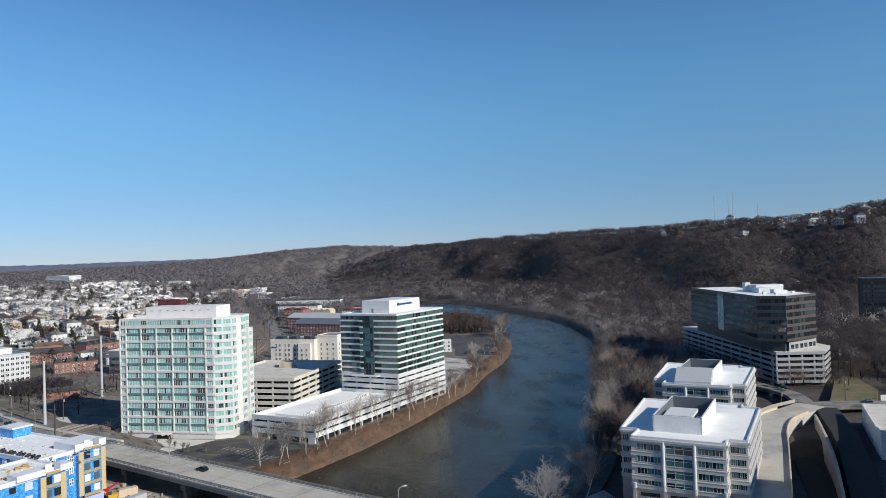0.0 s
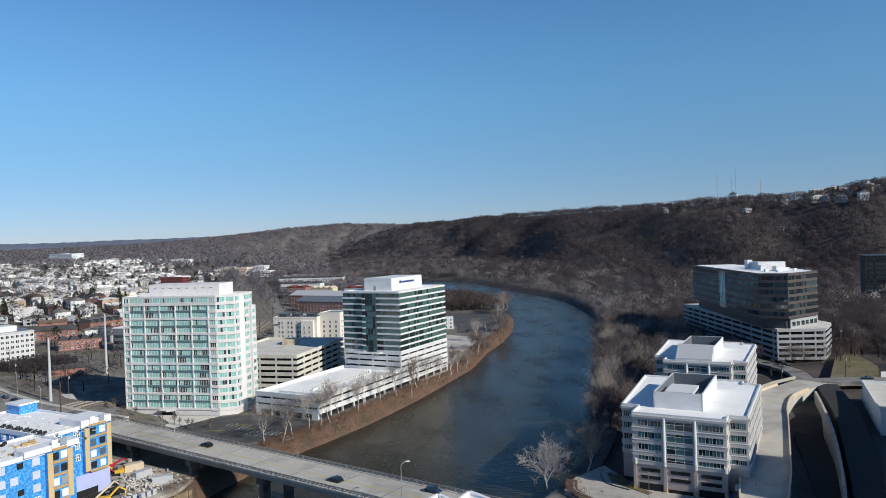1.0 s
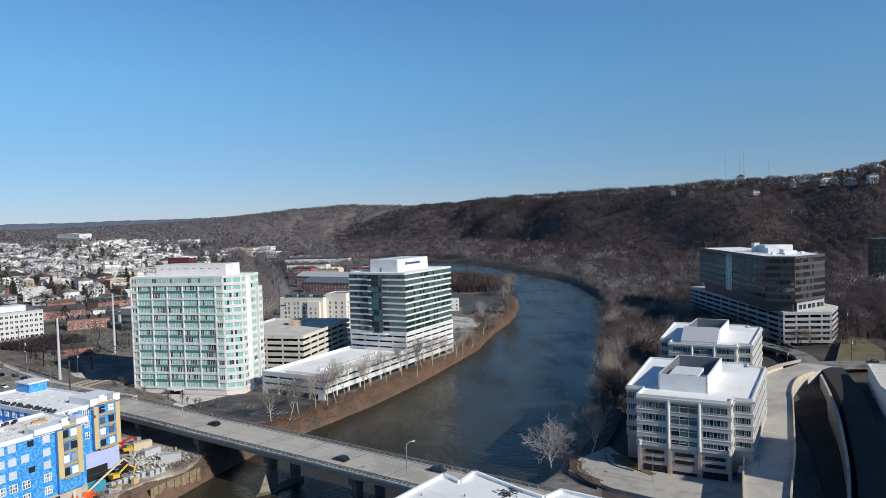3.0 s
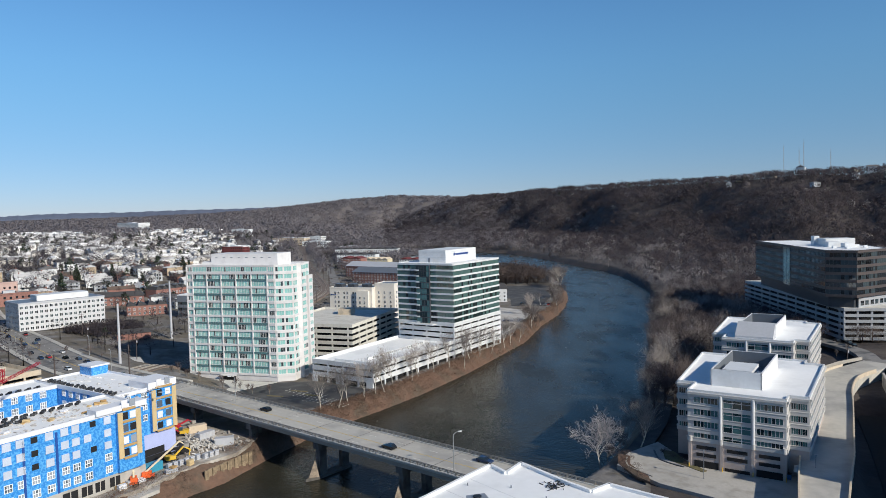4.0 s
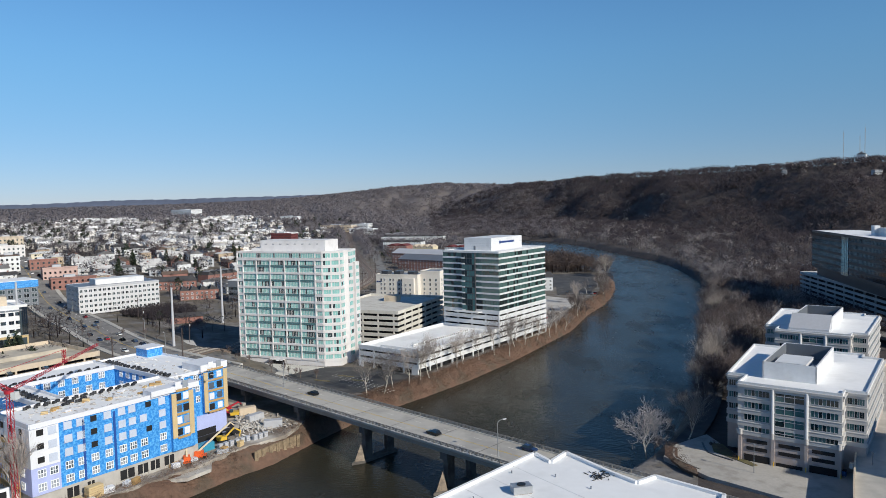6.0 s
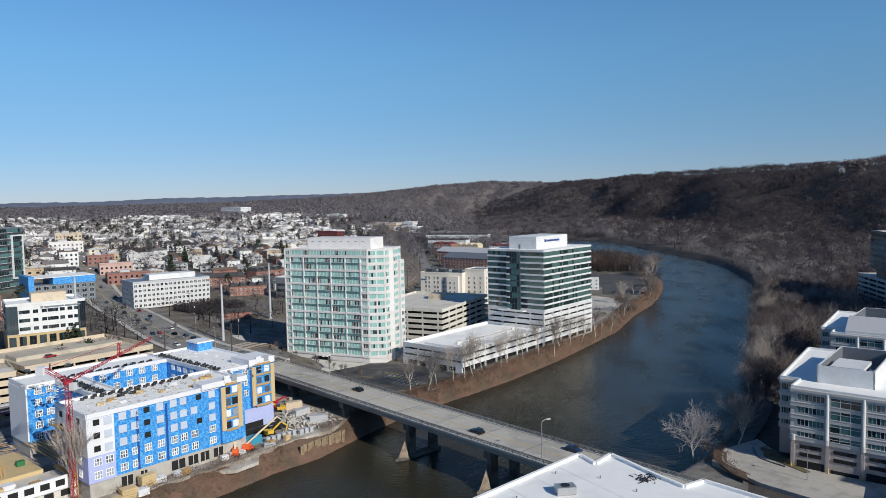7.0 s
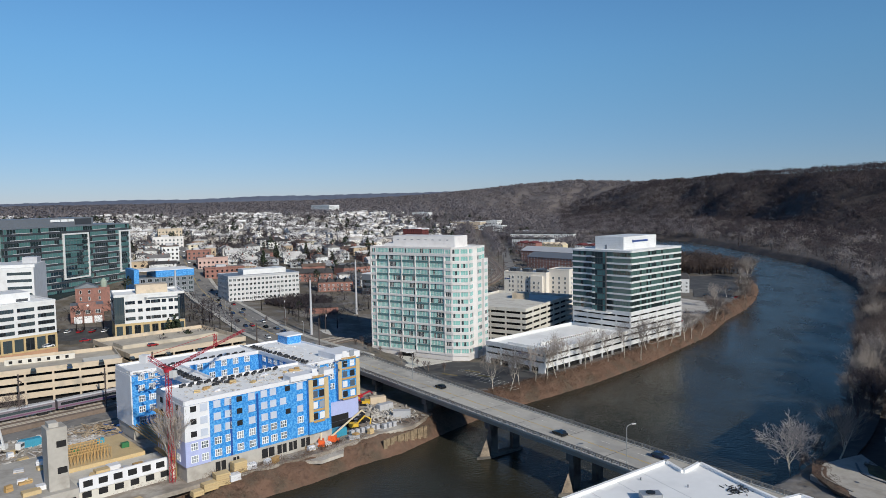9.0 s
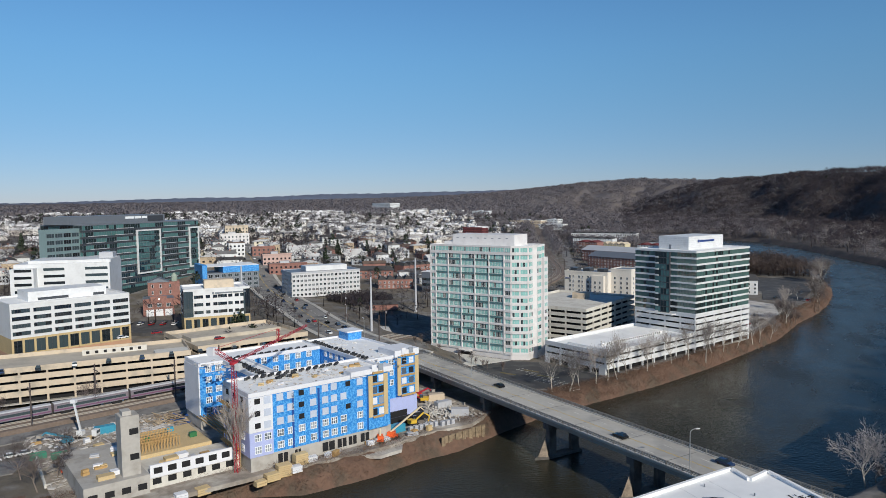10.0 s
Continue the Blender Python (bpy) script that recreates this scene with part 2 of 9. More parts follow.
def water_mat():
    m = bpy.data.materials.new("river_water")
    m.use_nodes = True
    n, l = m.node_tree.nodes, m.node_tree.links
    bsdf = n["Principled BSDF"]
    geo = n.new("ShaderNodeNewGeometry")
    mud = n.new("ShaderNodeTexNoise")
    mud.inputs["Scale"].default_value, mud.inputs["Detail"].default_value = 0.012, 3
    l.new(geo.outputs["Position"], mud.inputs["Vector"])
    mix = n.new("ShaderNodeMix")
    mix.data_type = "RGBA"
    mix.inputs["A"].default_value, mix.inputs["B"].default_value = (0.022, 0.023, 0.018, 1), (0.042, 0.039, 0.028, 1)
    l.new(mud.outputs[0], mix.inputs["Factor"])
    l.new(mix.outputs["Result"], bsdf.inputs["Base Color"])
    # gusts roughen the water in long streaks
    gust, stretch, wind = (n.new(k) for k in ("ShaderNodeTexNoise", "ShaderNodeVectorMath", "ShaderNodeMapRange"))
    stretch.operation = "MULTIPLY"
    stretch.inputs[1].default_value = (0.045, 0.016, 1)
    l.new(geo.outputs["Position"], stretch.inputs[0])
    l.new(stretch.outputs[0], gust.inputs["Vector"])
    gust.inputs["Scale"].default_value, gust.inputs["Detail"].default_value = 1.0, 5
    wind.inputs["From Min"].default_value, wind.inputs["From Max"].default_value = 0.35, 0.65
    wind.inputs["To Min"].default_value, wind.inputs["To Max"].default_value = 0.1, 0.34
    l.new(gust.outputs[0], wind.inputs["Value"])
    l.new(wind.outputs[0], bsdf.inputs["Roughness"])
    bsdf.inputs["Specular IOR Level"].default_value = 0.22
    bsdf.inputs["IOR"].default_value = 1.33
    small, large, both, bump = (n.new(k) for k in ("ShaderNodeTexNoise", "ShaderNodeTexNoise", "ShaderNodeMath", "ShaderNodeBump"))
    small.inputs["Scale"].default_value, small.inputs["Detail"].default_value = 0.9, 5
    large.inputs["Scale"].default_value, large.inputs["Detail"].default_value = 0.09, 4
    for tex in (small, large):
        l.new(geo.outputs["Position"], tex.inputs["Vector"])
    both.operation = "MULTIPLY"
    l.new(small.outputs[0], both.inputs[0])
    l.new(large.outputs[0], both.inputs[1])
    l.new(both.outputs[0], bump.inputs["Height"])
    bump.inputs["Strength"].default_value, bump.inputs["Distance"].default_value = 0.65, 0.5
    l.new(bump.outputs[0], bsdf.inputs["Normal"])
    return m


M["water"] = water_mat()


# ---- building helpers ----
def thing(name, x, y, z, turn, label, category, group="", kind=""):
    ob = new(name)
    ob.empty_display_size = 1
    ob.matrix_basis = pose(x, y, z, 0, 0, turn)
    return tagged(ob, label, category, group, kind)


def as_mesh(name, bm, mats):
    me = bpy.data.meshes.new(name)
    bm.to_mesh(me)
    bm.free()
    for m in mats if isinstance(mats, (list, tuple)) else (mats,):
        me.materials.append(m)
    return me


def part(name, bm, mats, parent=None, label=""):
    """Links a bmesh, or a mesh that is already made, as one object under a thing or a part."""
    ob = new(name, as_mesh(name, bm, mats) if isinstance(bm, bmesh.types.BMesh) else bm)
    if parent:
        ob.parent = parent
    return tagged(ob, label)


def put(name, me, parent, x, y, z, turn=0.0, label=""):
    """One more object on a mesh that alike pieces share."""
    ob = new(name, me)
    ob.parent = parent
    ob.matrix_basis = pose(x, y, z, 0, 0, turn)
    return tagged(ob, label)


def box(bm, x0, x1, y0, y1, z0, z1, m=0):
    v = [bm.verts.new(c) for c in ((x0, y0, z0), (x1, y0, z0), (x1, y1, z0), (x0, y1, z0), (x0, y0, z1), (x1, y0, z1), (x1, y1, z1), (x0, y1, z1))]
    for f in ((3, 2, 1, 0), (4, 5, 6, 7), (0, 1, 5, 4), (1, 2, 6, 5), (2, 3, 7, 6), (3, 0, 4, 7)):
        bm.faces.new([v[i] for i in f]).material_index = m
    return bm


def boxes(*rows):
    bm = bmesh.new()
    for row in rows:
        box(bm, *row)
    return bm


def beam(bm, a, b, w, h=None, m=0):
    """A straight square bar from a to b."""
    a, b = Vector(a), Vector(b)
    d = (b - a).normalized()
    side = d.cross(Vector((0, 0, 1)))
    side = (side if side.length > 1e-3 else Vector((1, 0, 0))).normalized() * w / 2
    up = side.cross(d).normalized() * (h or w) / 2
    v = [bm.verts.new(p + s * side + u * up) for p in (a, b) for s, u in ((-1, -1), (1, -1), (1, 1), (-1, 1))]
    for f in ((0, 1, 2, 3), (7, 6, 5, 4), (0, 4, 5, 1), (1, 5, 6, 2), (2, 6, 7, 3), (3, 7, 4, 0)):
        bm.faces.new([v[i] for i in f]).material_index = m
    return bm


def tube(bm, a, b, r0, r1, sides=6, m=0):
    """A tapered round bar from a to b."""
    a, b = Vector(a), Vector(b)
    d = (b - a).normalized()
    p = d.orthogonal().normalized()
    q = d.cross(p)
    rings = []
    for c, r in ((a, r0), (b, r1)):
        rings.append([bm.verts.new(c + (p * math.cos(k * math.tau / sides) + q * math.sin(k * math.tau / sides)) * r) for k in range(sides)])
    for k in range(sides):
        bm.faces.new((rings[0][k], rings[0][(k + 1) % sides], rings[1][(k + 1) % sides], rings[1][k])).material_index = m
    for ring in (rings[0][::-1], rings[1]):
        bm.faces.new(ring).material_index = m
    return bm


def prism(bm, outline, z0, z1, m=0):
    """An upright body on an outline that runs anticlockwise."""
    low, high = ([bm.verts.new((x, y, z)) for x, y in outline] for z in (z0, z1))
    bm.faces.new(low[::-1]).material_index = m
    bm.faces.new(high).material_index = m
    for k in range(len(outline)):
        j = (k + 1) % len(outline)
        bm.faces.new((low[k], low[j], high[j], high[k])).material_index = m
    return bm


def parapet(bm, outline, z0, z1, thick=0.35, m=0):
    """A low wall along the edge of a roof."""
    n = len(outline)
    cx, cy = sum(p[0] for p in outline) / n, sum(p[1] for p in outline) / n
    for k in range(n):
        a, b = Vector(outline[k]), Vector(outline[(k + 1) % n])
        d = (b - a).normalized() * thick / 2
        beam(bm, (*(a - d), (z0 + z1) / 2), (*(b - d), (z0 + z1) / 2), thick, z1 - z0, m)
    return bm


PANES = random.Random(17)


def window_mesh(name, w, h, panes, frame_mat, glass_mat, rows=1, bar=0.12, depth=0.3, sill=0.0):
    """A window in its opening, centred on its foot: panes set back in one frame that stands a little proud of the wall; each pane has a value of its own, which the glass reads."""
    bm = bmesh.new()
    value = bm.faces.layers.float.new("pane")
    xs, zs = [-w / 2 - bar / 2], [-bar / 2]
    for k in range(panes + 1):
        mid = -w / 2 + w * k / panes
        xs += [mid + bar / 2] if k == 0 else [mid - bar / 2, mid + bar / 2]
    for k in range(rows + 1):
        mid = h * k / rows
        zs += [mid + bar / 2] if k == 0 else [mid - bar / 2, mid + bar / 2]
    front = [[bm.verts.new((x, -0.1, z)) for z in zs] for x in xs]
    tone = PANES.random()
    for i in range(len(xs) - 1):
        for j in range(len(zs) - 1):
            corner = (front[i][j], front[i + 1][j], front[i + 1][j + 1], front[i][j + 1])
            if i % 2 == 0 or j % 2 == 0:
                bm.faces.new(corner)
                continue
            back = [bm.verts.new((v.co.x, -0.02, v.co.z)) for v in corner]
            for k in range(4):
                bm.faces.new((corner[k], corner[(k + 1) % 4], back[(k + 1) % 4], back[k]))
            pane = bm.faces.new(back)
            pane.material_index = 1
            tone = PANES.random() if PANES.random() < 0.55 else tone
            pane[value] = tone
    rim = [row[0] for row in front] + front[-1][1:] + [row[-1] for row in front[-2::-1]] + front[0][-2:0:-1]
    deep = [bm.verts.new((v.co.x, depth, v.co.z)) for v in rim]
    for k in range(len(rim)):
        n = (k + 1) % len(rim)
        bm.faces.new((rim[n], rim[k], deep[k], deep[n]))
    if sill:
        box(bm, -w / 2 - 0.1, w / 2 + 0.1, -sill, 0.1, -0.2, -0.05 - bar / 2, 0)
    return as_mesh(name, bm, (frame_mat, glass_mat))


def along(a, b):
    """Length and turn of the way from a to b on plan."""
    return math.hypot(b[0] - a[0], b[1] - a[1]), math.degrees(math.atan2(b[1] - a[1], b[0] - a[0]))


def window_row(parent, me, a, b, z, spots, name="window"):
    """Windows on one mesh along the wall from a to b, at shares of its length."""
    length, turn = along(a, b)
    for s in spots:
        put(name, me, parent, a[0] + (b[0] - a[0]) * s, a[1] + (b[1] - a[1]) * s, z, turn)


# ---- land and river ----
LEFT_BANK = [(-420, -300), (-330, -60), (-235, 45), (-165, 105), (-126, 149), (-110, 157), (-99, 174), (-91, 192), (-83, 204), (-76, 226), (-65, 255), (-47, 284), (-33, 309), (-14, 350),
             (0, 386), (18, 433), (32, 495), (47, 542), (58, 592), (66, 650), (70, 700), (64, 745), (44, 800), (17, 860), (-12, 930), (-36, 1010), (-55, 1100), (-100, 1220), (-200, 1360)]
RIGHT_BANK = [(-160, 1500), (-40, 1450), (18, 1390), (58, 1270), (92, 1140), (118, 1030), (143, 930), (150, 840), (147, 690), (133, 611), (106, 493), (73, 355), (61, 293), (50, 262), (40, 233), (27, 208), (2, 172),
              (-22, 128), (-42, 88), (-75, 30), (-170, -80), (-260, -300)]
RIVER = np.array(LEFT_BANK + RIGHT_BANK, float)
N_LEFT = len(LEFT_BANK)


def to_river(x, y):
    """Distance of points to the waterline (less than nothing in the river), and whether the left bank is the nearer one."""
    p = np.stack([np.asarray(x, float).ravel(), np.asarray(y, float).ravel()], 1)
    best, side = np.full(len(p), 1e9), np.zeros(len(p), int)
    inside = np.zeros(len(p), bool)
    for k in range(len(RIVER)):
        a, b = RIVER[k], RIVER[(k + 1) % len(RIVER)]
        d = b - a
        t = np.clip(((p - a) @ d) / (d @ d), 0, 1)
        gap = np.hypot(*(p - a - t[:, None] * d).T)
        near = gap < best
        best[near], side[near] = gap[near], k
        cross = (a[1] > p[:, 1]) != (b[1] > p[:, 1])
        with np.errstate(divide="ignore", invalid="ignore"):
            inside ^= cross & (p[:, 0] < a[0] + (p[:, 1] - a[1]) * d[0] / d[1])
    return np.where(inside, -best, best), side < N_LEFT


def soft(t):
    t = np.clip(t, 0, 1)
    return t * t * (3 - 2 * t)


# the farther hills, by bearing: height over the eye's level in degrees, distance of the crest and of the foot
HILL_AZ = [-180, -90, -60, -40, -29, -24, -20, -16, -12.5, -8, -3.5, 0, 5.7, 45, 90, 180]
HILL_EL = [0.0, -0.1, -0.1, 0.0, 0.1, 0.22, 0.4, 0.72, 1.12, 1.38, 1.2, 0.9, 0.7, 0.6, 0.3, 0.0]
HILL_TOP = [4300, 4300, 4300, 4300, 4200, 4100, 4000, 3900, 3800, 3700, 3600, 3600, 3600, 3600, 4300, 4300]
HILL_FOOT = [2500, 2500, 2500, 2500, 2400, 2400, 2500, 2700, 2900, 2900, 2900, 2900, 2900, 2900, 2500, 2500]
# the steep wooded hill along the right bank, which ends in a spur
SPUR_AZ = [-180, -9, -7.6, -6.5, -5, -3.4, -1.8, 1, 2.8, 5.5, 10, 14.4, 18.6, 22.7, 26.5, 30, 32.3, 45, 60, 180]
SPUR_EL = [-3, -3, -0.7, -0.1, 0.5, 0.95, 1.22, 1.3, 1.48, 1.63, 1.74, 1.84, 1.88, 2.2, 2.02, 2.42, 2.8, 3.0, -3, -3]
SPUR_TOP = [3200, 3200, 3150, 3100, 3050, 3000, 2950, 2800, 2650, 2450, 2050, 1850, 1700, 1600, 1550, 1520, 1500, 1450, 1450, 1450]
SPUR_FOOT = [2700, 2700, 2680, 2600, 2500, 2400, 2300, 2080, 1950, 1740, 1440, 1240, 1110, 1040, 1010, 995, 990, 980, 980, 980]


STREET = [(-140 - 10 * k, 276 + 6.4 * k, 12.6 + 0.14 * k) for k in range(1, 6)] + [(-205 - 11 * k, 318 + 9.7 * k, 13.9 + 0.4 * k) for k in range(7)]

TRENCH = [(93 + 4.0 * k, 160 + 9.4 * k) for k in range(11)]


def ground_z(x, y, rough=True):
    x, y = np.asarray(x, float), np.asarray(y, float)
    shape = x.shape
    x, y = x.ravel(), y.ravel()
    gap, left = to_river(x, y)
    az, r = np.degrees(np.arctan2(x, y)), np.hypot(x, y)
    level_left = np.interp(gap, [0, 135, 205, 310, 430, 900, 2200, 4500], [6, 6, 13.5, 17, 33, 47, 60, 66])
    flat = soft((az + 17) / 8) * soft((r - 420) / 150)
    level_left = level_left * (1 - flat) + np.minimum(level_left, 9) * flat
    level_right = np.interp(gap, [0, 60, 140, 300, 900], [6.5, 7.5, 11, 12, 20])
    z = np.where(left, level_left, level_right)
    low = z
    for bearings, heights, tops, feet in ((HILL_AZ, HILL_EL, HILL_TOP, HILL_FOOT), (SPUR_AZ, SPUR_EL, SPUR_TOP, SPUR_FOOT)):
        top, foot = np.interp(az, bearings, tops), np.interp(az, bearings, feet)
        crest = 80 + top * np.tan(np.radians(np.interp(az, bearings, heights)))
        rise = np.clip((r - foot) / (top - foot), 0, 1)
        spur = 0.5 + 0.5 * np.sin(x * 0.021 + 2.2 * np.sin(y * 0.004)) * np.sin(y * 0.009 + 1.5 * np.sin(x * 0.006))
        rise = soft(rise) ** 0.8 - 0.3 * spur * np.sin(np.pi * rise) if rough else soft(rise) ** 0.8
        z = np.where(r > foot, np.maximum(z, low + np.maximum(crest - low, 0) * np.clip(rise, 0, 1)), z)
    for cx, cy, cz in STREET:
        lift = (1 - soft((np.hypot(x - cx, y - cy) - 14) / 26)) * (x < -118)
        z = np.where(cz - 0.5 > z, z + (cz - 0.5 - z) * lift, z)
    for cx, cy in TRENCH:
        dig = 1 - soft((np.hypot(x - cx, y - cy) - 8) / 5)
        z = z - (z - 2.5) * dig * (z > 2.5)
    bank = soft((gap + 3) / 9.5)
    return (-3 + (z + 3) * bank).reshape(shape)


def gz(x, y):
    return float(ground_z(np.array([x]), np.array([y]))[0])


def make_ground():
    az = np.radians(np.concatenate([np.arange(-180, -66, 3.0), np.arange(-66, 46, 0.4), np.arange(46, 180, 3.0)]))
    radii = [8.0]
    while radii[-1] < 8000:
        radii.append(radii[-1] * 1.016 + 0.6)
    radii = np.array(radii)
    a, r = np.meshgrid(az, radii)
    x, y = r * np.sin(a), r * np.cos(a)
    z = ground_z(x, y)
    gap, left = to_river(x, y)
    nr, na = a.shape
    verts = np.stack([x, y, z], -1).reshape(-1, 3)
    i, j = np.meshgrid(np.arange(nr - 1), np.arange(na), indexing="ij")
    k = (j + 1) % na
    faces = np.stack([i * na + j, i * na + k, (i + 1) * na + k, (i + 1) * na + j], -1).reshape(-1, 4)
    me = bpy.data.meshes.new("ground")
    me.from_pydata(verts.tolist(), [], faces[:, ::-1].tolist())
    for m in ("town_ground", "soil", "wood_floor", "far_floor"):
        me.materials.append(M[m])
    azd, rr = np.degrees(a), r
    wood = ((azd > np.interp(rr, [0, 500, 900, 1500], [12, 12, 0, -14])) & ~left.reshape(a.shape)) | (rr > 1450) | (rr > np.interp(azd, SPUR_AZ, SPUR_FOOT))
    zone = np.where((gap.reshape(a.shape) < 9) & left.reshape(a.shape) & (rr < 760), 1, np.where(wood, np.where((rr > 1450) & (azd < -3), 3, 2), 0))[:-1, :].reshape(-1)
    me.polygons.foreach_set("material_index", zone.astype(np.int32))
    me.polygons.foreach_set("use_smooth", np.ones(len(me.polygons), bool))
    me.update()
    ob = new("ground", me)
    return tagged(ob, "winter ground of brown soil and dry grass rising to hills", "ground", kind="structure")


M["town_ground"] = mat("town_ground", (0.125, 0.108, 0.085), 0.95, size=6, vary=0.35, bump=0.3, second=(0.19, 0.18, 0.172), amount=0.5)
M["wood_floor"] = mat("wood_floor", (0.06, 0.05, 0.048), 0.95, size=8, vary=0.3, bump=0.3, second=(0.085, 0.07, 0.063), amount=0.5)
# paler version of wood_floor, matched to the hazed colour of the far wood
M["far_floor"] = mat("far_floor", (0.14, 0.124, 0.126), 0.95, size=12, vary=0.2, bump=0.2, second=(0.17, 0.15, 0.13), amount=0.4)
make_ground()

bm = bmesh.new()
prism(bm, [(-700, -500), (420, -500), (420, 1600), (-700, 1600)], -2.0, 0.0)
tagged(part("water", bm, M["water"]), "dark brown-green river water with a blue sheen", "river", kind="structure")


def ribbon(name, pts, width, m, label, category="road", thick=0.5, kind="structure", parent=None):
    """A paved strip along a line of places; width is one number or one for each place."""
    bm = bmesh.new()
    pts = [Vector(p) for p in pts]
    widths = width if isinstance(width, (list, tuple)) else [width] * len(pts)
    rows = []
    for k, p in enumerate(pts):
        d = (pts[min(k + 1, len(pts) - 1)] - pts[max(k - 1, 0)])
        n = Vector((-d.y, d.x, 0)).normalized() * widths[k] / 2
        rows.append([bm.verts.new(q) for q in (p - n, p + n, p + n - Vector((0, 0, thick)), p - n - Vector((0, 0, thick)))])
    for a, b in zip(rows, rows[1:]):
        for k in range(4):
            bm.faces.new((a[k], b[k], b[(k + 1) % 4], a[(k + 1) % 4]))
    bm.faces.new(rows[0])
    bm.faces.new(rows[-1][::-1])
    bmesh.ops.recalc_face_normals(bm, faces=bm.faces)
    ob = part(name, bm, m, parent)
    return tagged(ob, label, category, kind=kind) if not parent else tagged(ob, label)


def smooth_line(pts, step=6.0):
    """A curve through the given places."""
    pts = [Vector(p) for p in pts]
    out = []
    for k in range(len(pts) - 1):
        p0, p1, p2, p3 = pts[max(k - 1, 0)], pts[k], pts[k + 1], pts[min(k + 2, len(pts) - 1)]
        n = max(2, int((p2 - p1).length / step))
        for i in range(n):
            t = i / n
            out.append(0.5 * (2 * p1 + (p2 - p0) * t + (2 * p0 - 5 * p1 + 4 * p2 - p3) * t * t + (3 * p1 - p0 - 3 * p2 + p3) * t ** 3))
    return out + [pts[-1]]


def slab(name, outline, z, m, label, category, thick=0.6):
    """A paved or planted piece of ground."""
    bm = prism(bmesh.new(), outline, z - thick, z)
    return tagged(part(name, bm, m), label, category, kind="structure")


M["old_stone"] = mat("old_stone", (0.27, 0.22, 0.17), 0.9, size=0.8, vary=0.25, second=(0.16, 0.13, 0.105), amount=0.5)


# ---- the road bridge ----
def make_bridge():
    b = thing("road_bridge", -61.9, 212.3, 13, -35.5, "grey concrete road bridge on piers with low railings", "bridge")
    x0, x1, w = -97, 132, 15.2
    deck = boxes((x0, x1, 0, w, -0.55, 0))
    part("deck", deck, M["road_concrete"], b, "worn pale concrete roadway")
    for k, y in enumerate((1.2, 4.4, 7.6, 10.8, 14.0)):
        part("girder", boxes((x0, x1, y - 0.25, y + 0.25, -2.1, -0.55)), M["rail"], b)
    for y in (0, w):
        part("kerb", boxes((x0, x1, y - 0.2, y + 0.35, 0.003, 0.3)), M["pale_concrete"], b)
    post = as_mesh("post", boxes((-0.14, 0.14, -0.14, 0.14, 0.3, 1.25)), M["rail"])
    for y in (0.05, w + 0.1):
        for k in range(int((x1 - x0) / 2.6)):
            put("post", post, b, x0 + 0.6 + k * 2.6, y, 0)
        for z in (0.65, 1.0, 1.28):
            part("railing", boxes((x0, x1, y - 0.07, y + 0.07, z - 0.09, z + 0.09)), M["rail"], b)
    for k in range(-5, 8):
        part("joint", boxes((k * 17.4 - 0.12, k * 17.4 + 0.12, 0.4, w - 0.3, 0.002, 0.012)), M["old_asphalt"], b)
    dash = as_mesh("lane_mark", boxes((-1.5, 1.5, -0.07, 0.07, 0.003, 0.012)), M["paint"])
    for k in range(18):
        for y in (4.1, 11.3):
            put("lane_mark", dash, b, x0 + 8 + k * 12.2, y, 0)
    for y in (7.5, 7.85):
        part("centre_line", boxes((x0, x1, y - 0.06, y + 0.06, 0.003, 0.012)), M["yellow_paint"], b)
    for x in (6.5, 41.5, 76.5, 111.5, -28.5, -63):
        p = part("pier", boxes((x - 1.3, x + 1.3, 0.8, w - 0.8, -4.0, -2.1), (x - 0.8, x + 0.8, 1.6, 4.4, -16, -4.0), (x - 0.8, x + 0.8, w - 4.4, w - 1.6, -16, -4.0)), M["shaded_stained_concrete"], b, "stained concrete pier darkened for the deck's shade")
        if 0 < x < 100:
            nose = bmesh.new()
            prism(nose, [(x - 1.6, w - 1), (x - 1.6, 0.6), (x, -3.4), (x + 1.6, 0.6), (x + 1.6, w - 1)], -15, -12.2)
            part("pier_footing", nose, M["shaded_stained_concrete"], p)
            tip = bmesh.new()
            v = [tip.verts.new(c) for c in ((x - 1.5, 0.6, -12.2), (x + 1.5, 0.6, -12.2), (x, -2.4, -12.2), (x, 0.7, -6.6))]
            for f in ((0, 2, 1), (0, 1, 3), (1, 2, 3), (2, 0, 3)):
                tip.faces.new([v[i] for i in f])
            part("cutwater", tip, M["old_stone"], p, "weathered stone wedge facing upstream")
    return b


make_bridge()


def make_street_lamp(height, reach, m):
    lamp = thing("street_lamp", 0, 0, 0, 0, "tall grey metal street lamp with a curved arm", "street lamp", "street lamps")
    pole = tube(bmesh.new(), (0, 0, 0), (0, 0, height - 1), 0.16, 0.1)
    part("pole", pole, m, lamp)
    arm = bmesh.new()
    last = Vector((0, 0, height - 1))
    for k in range(1, 6):
        a = k / 5 * math.pi / 2
        spot = Vector((reach * (1 - math.cos(a)), 0, height - 1 + math.sin(a) * 1.0))
        tube(arm, last, spot, 0.08, 0.07)
        last = spot
    part("arm", arm, m, lamp)
    part("lamp_head", boxes((reach - 0.1, reach + 0.9, -0.2, 0.2, height - 0.12, height + 0.08)), M["white_panel"], lamp)
    return lamp


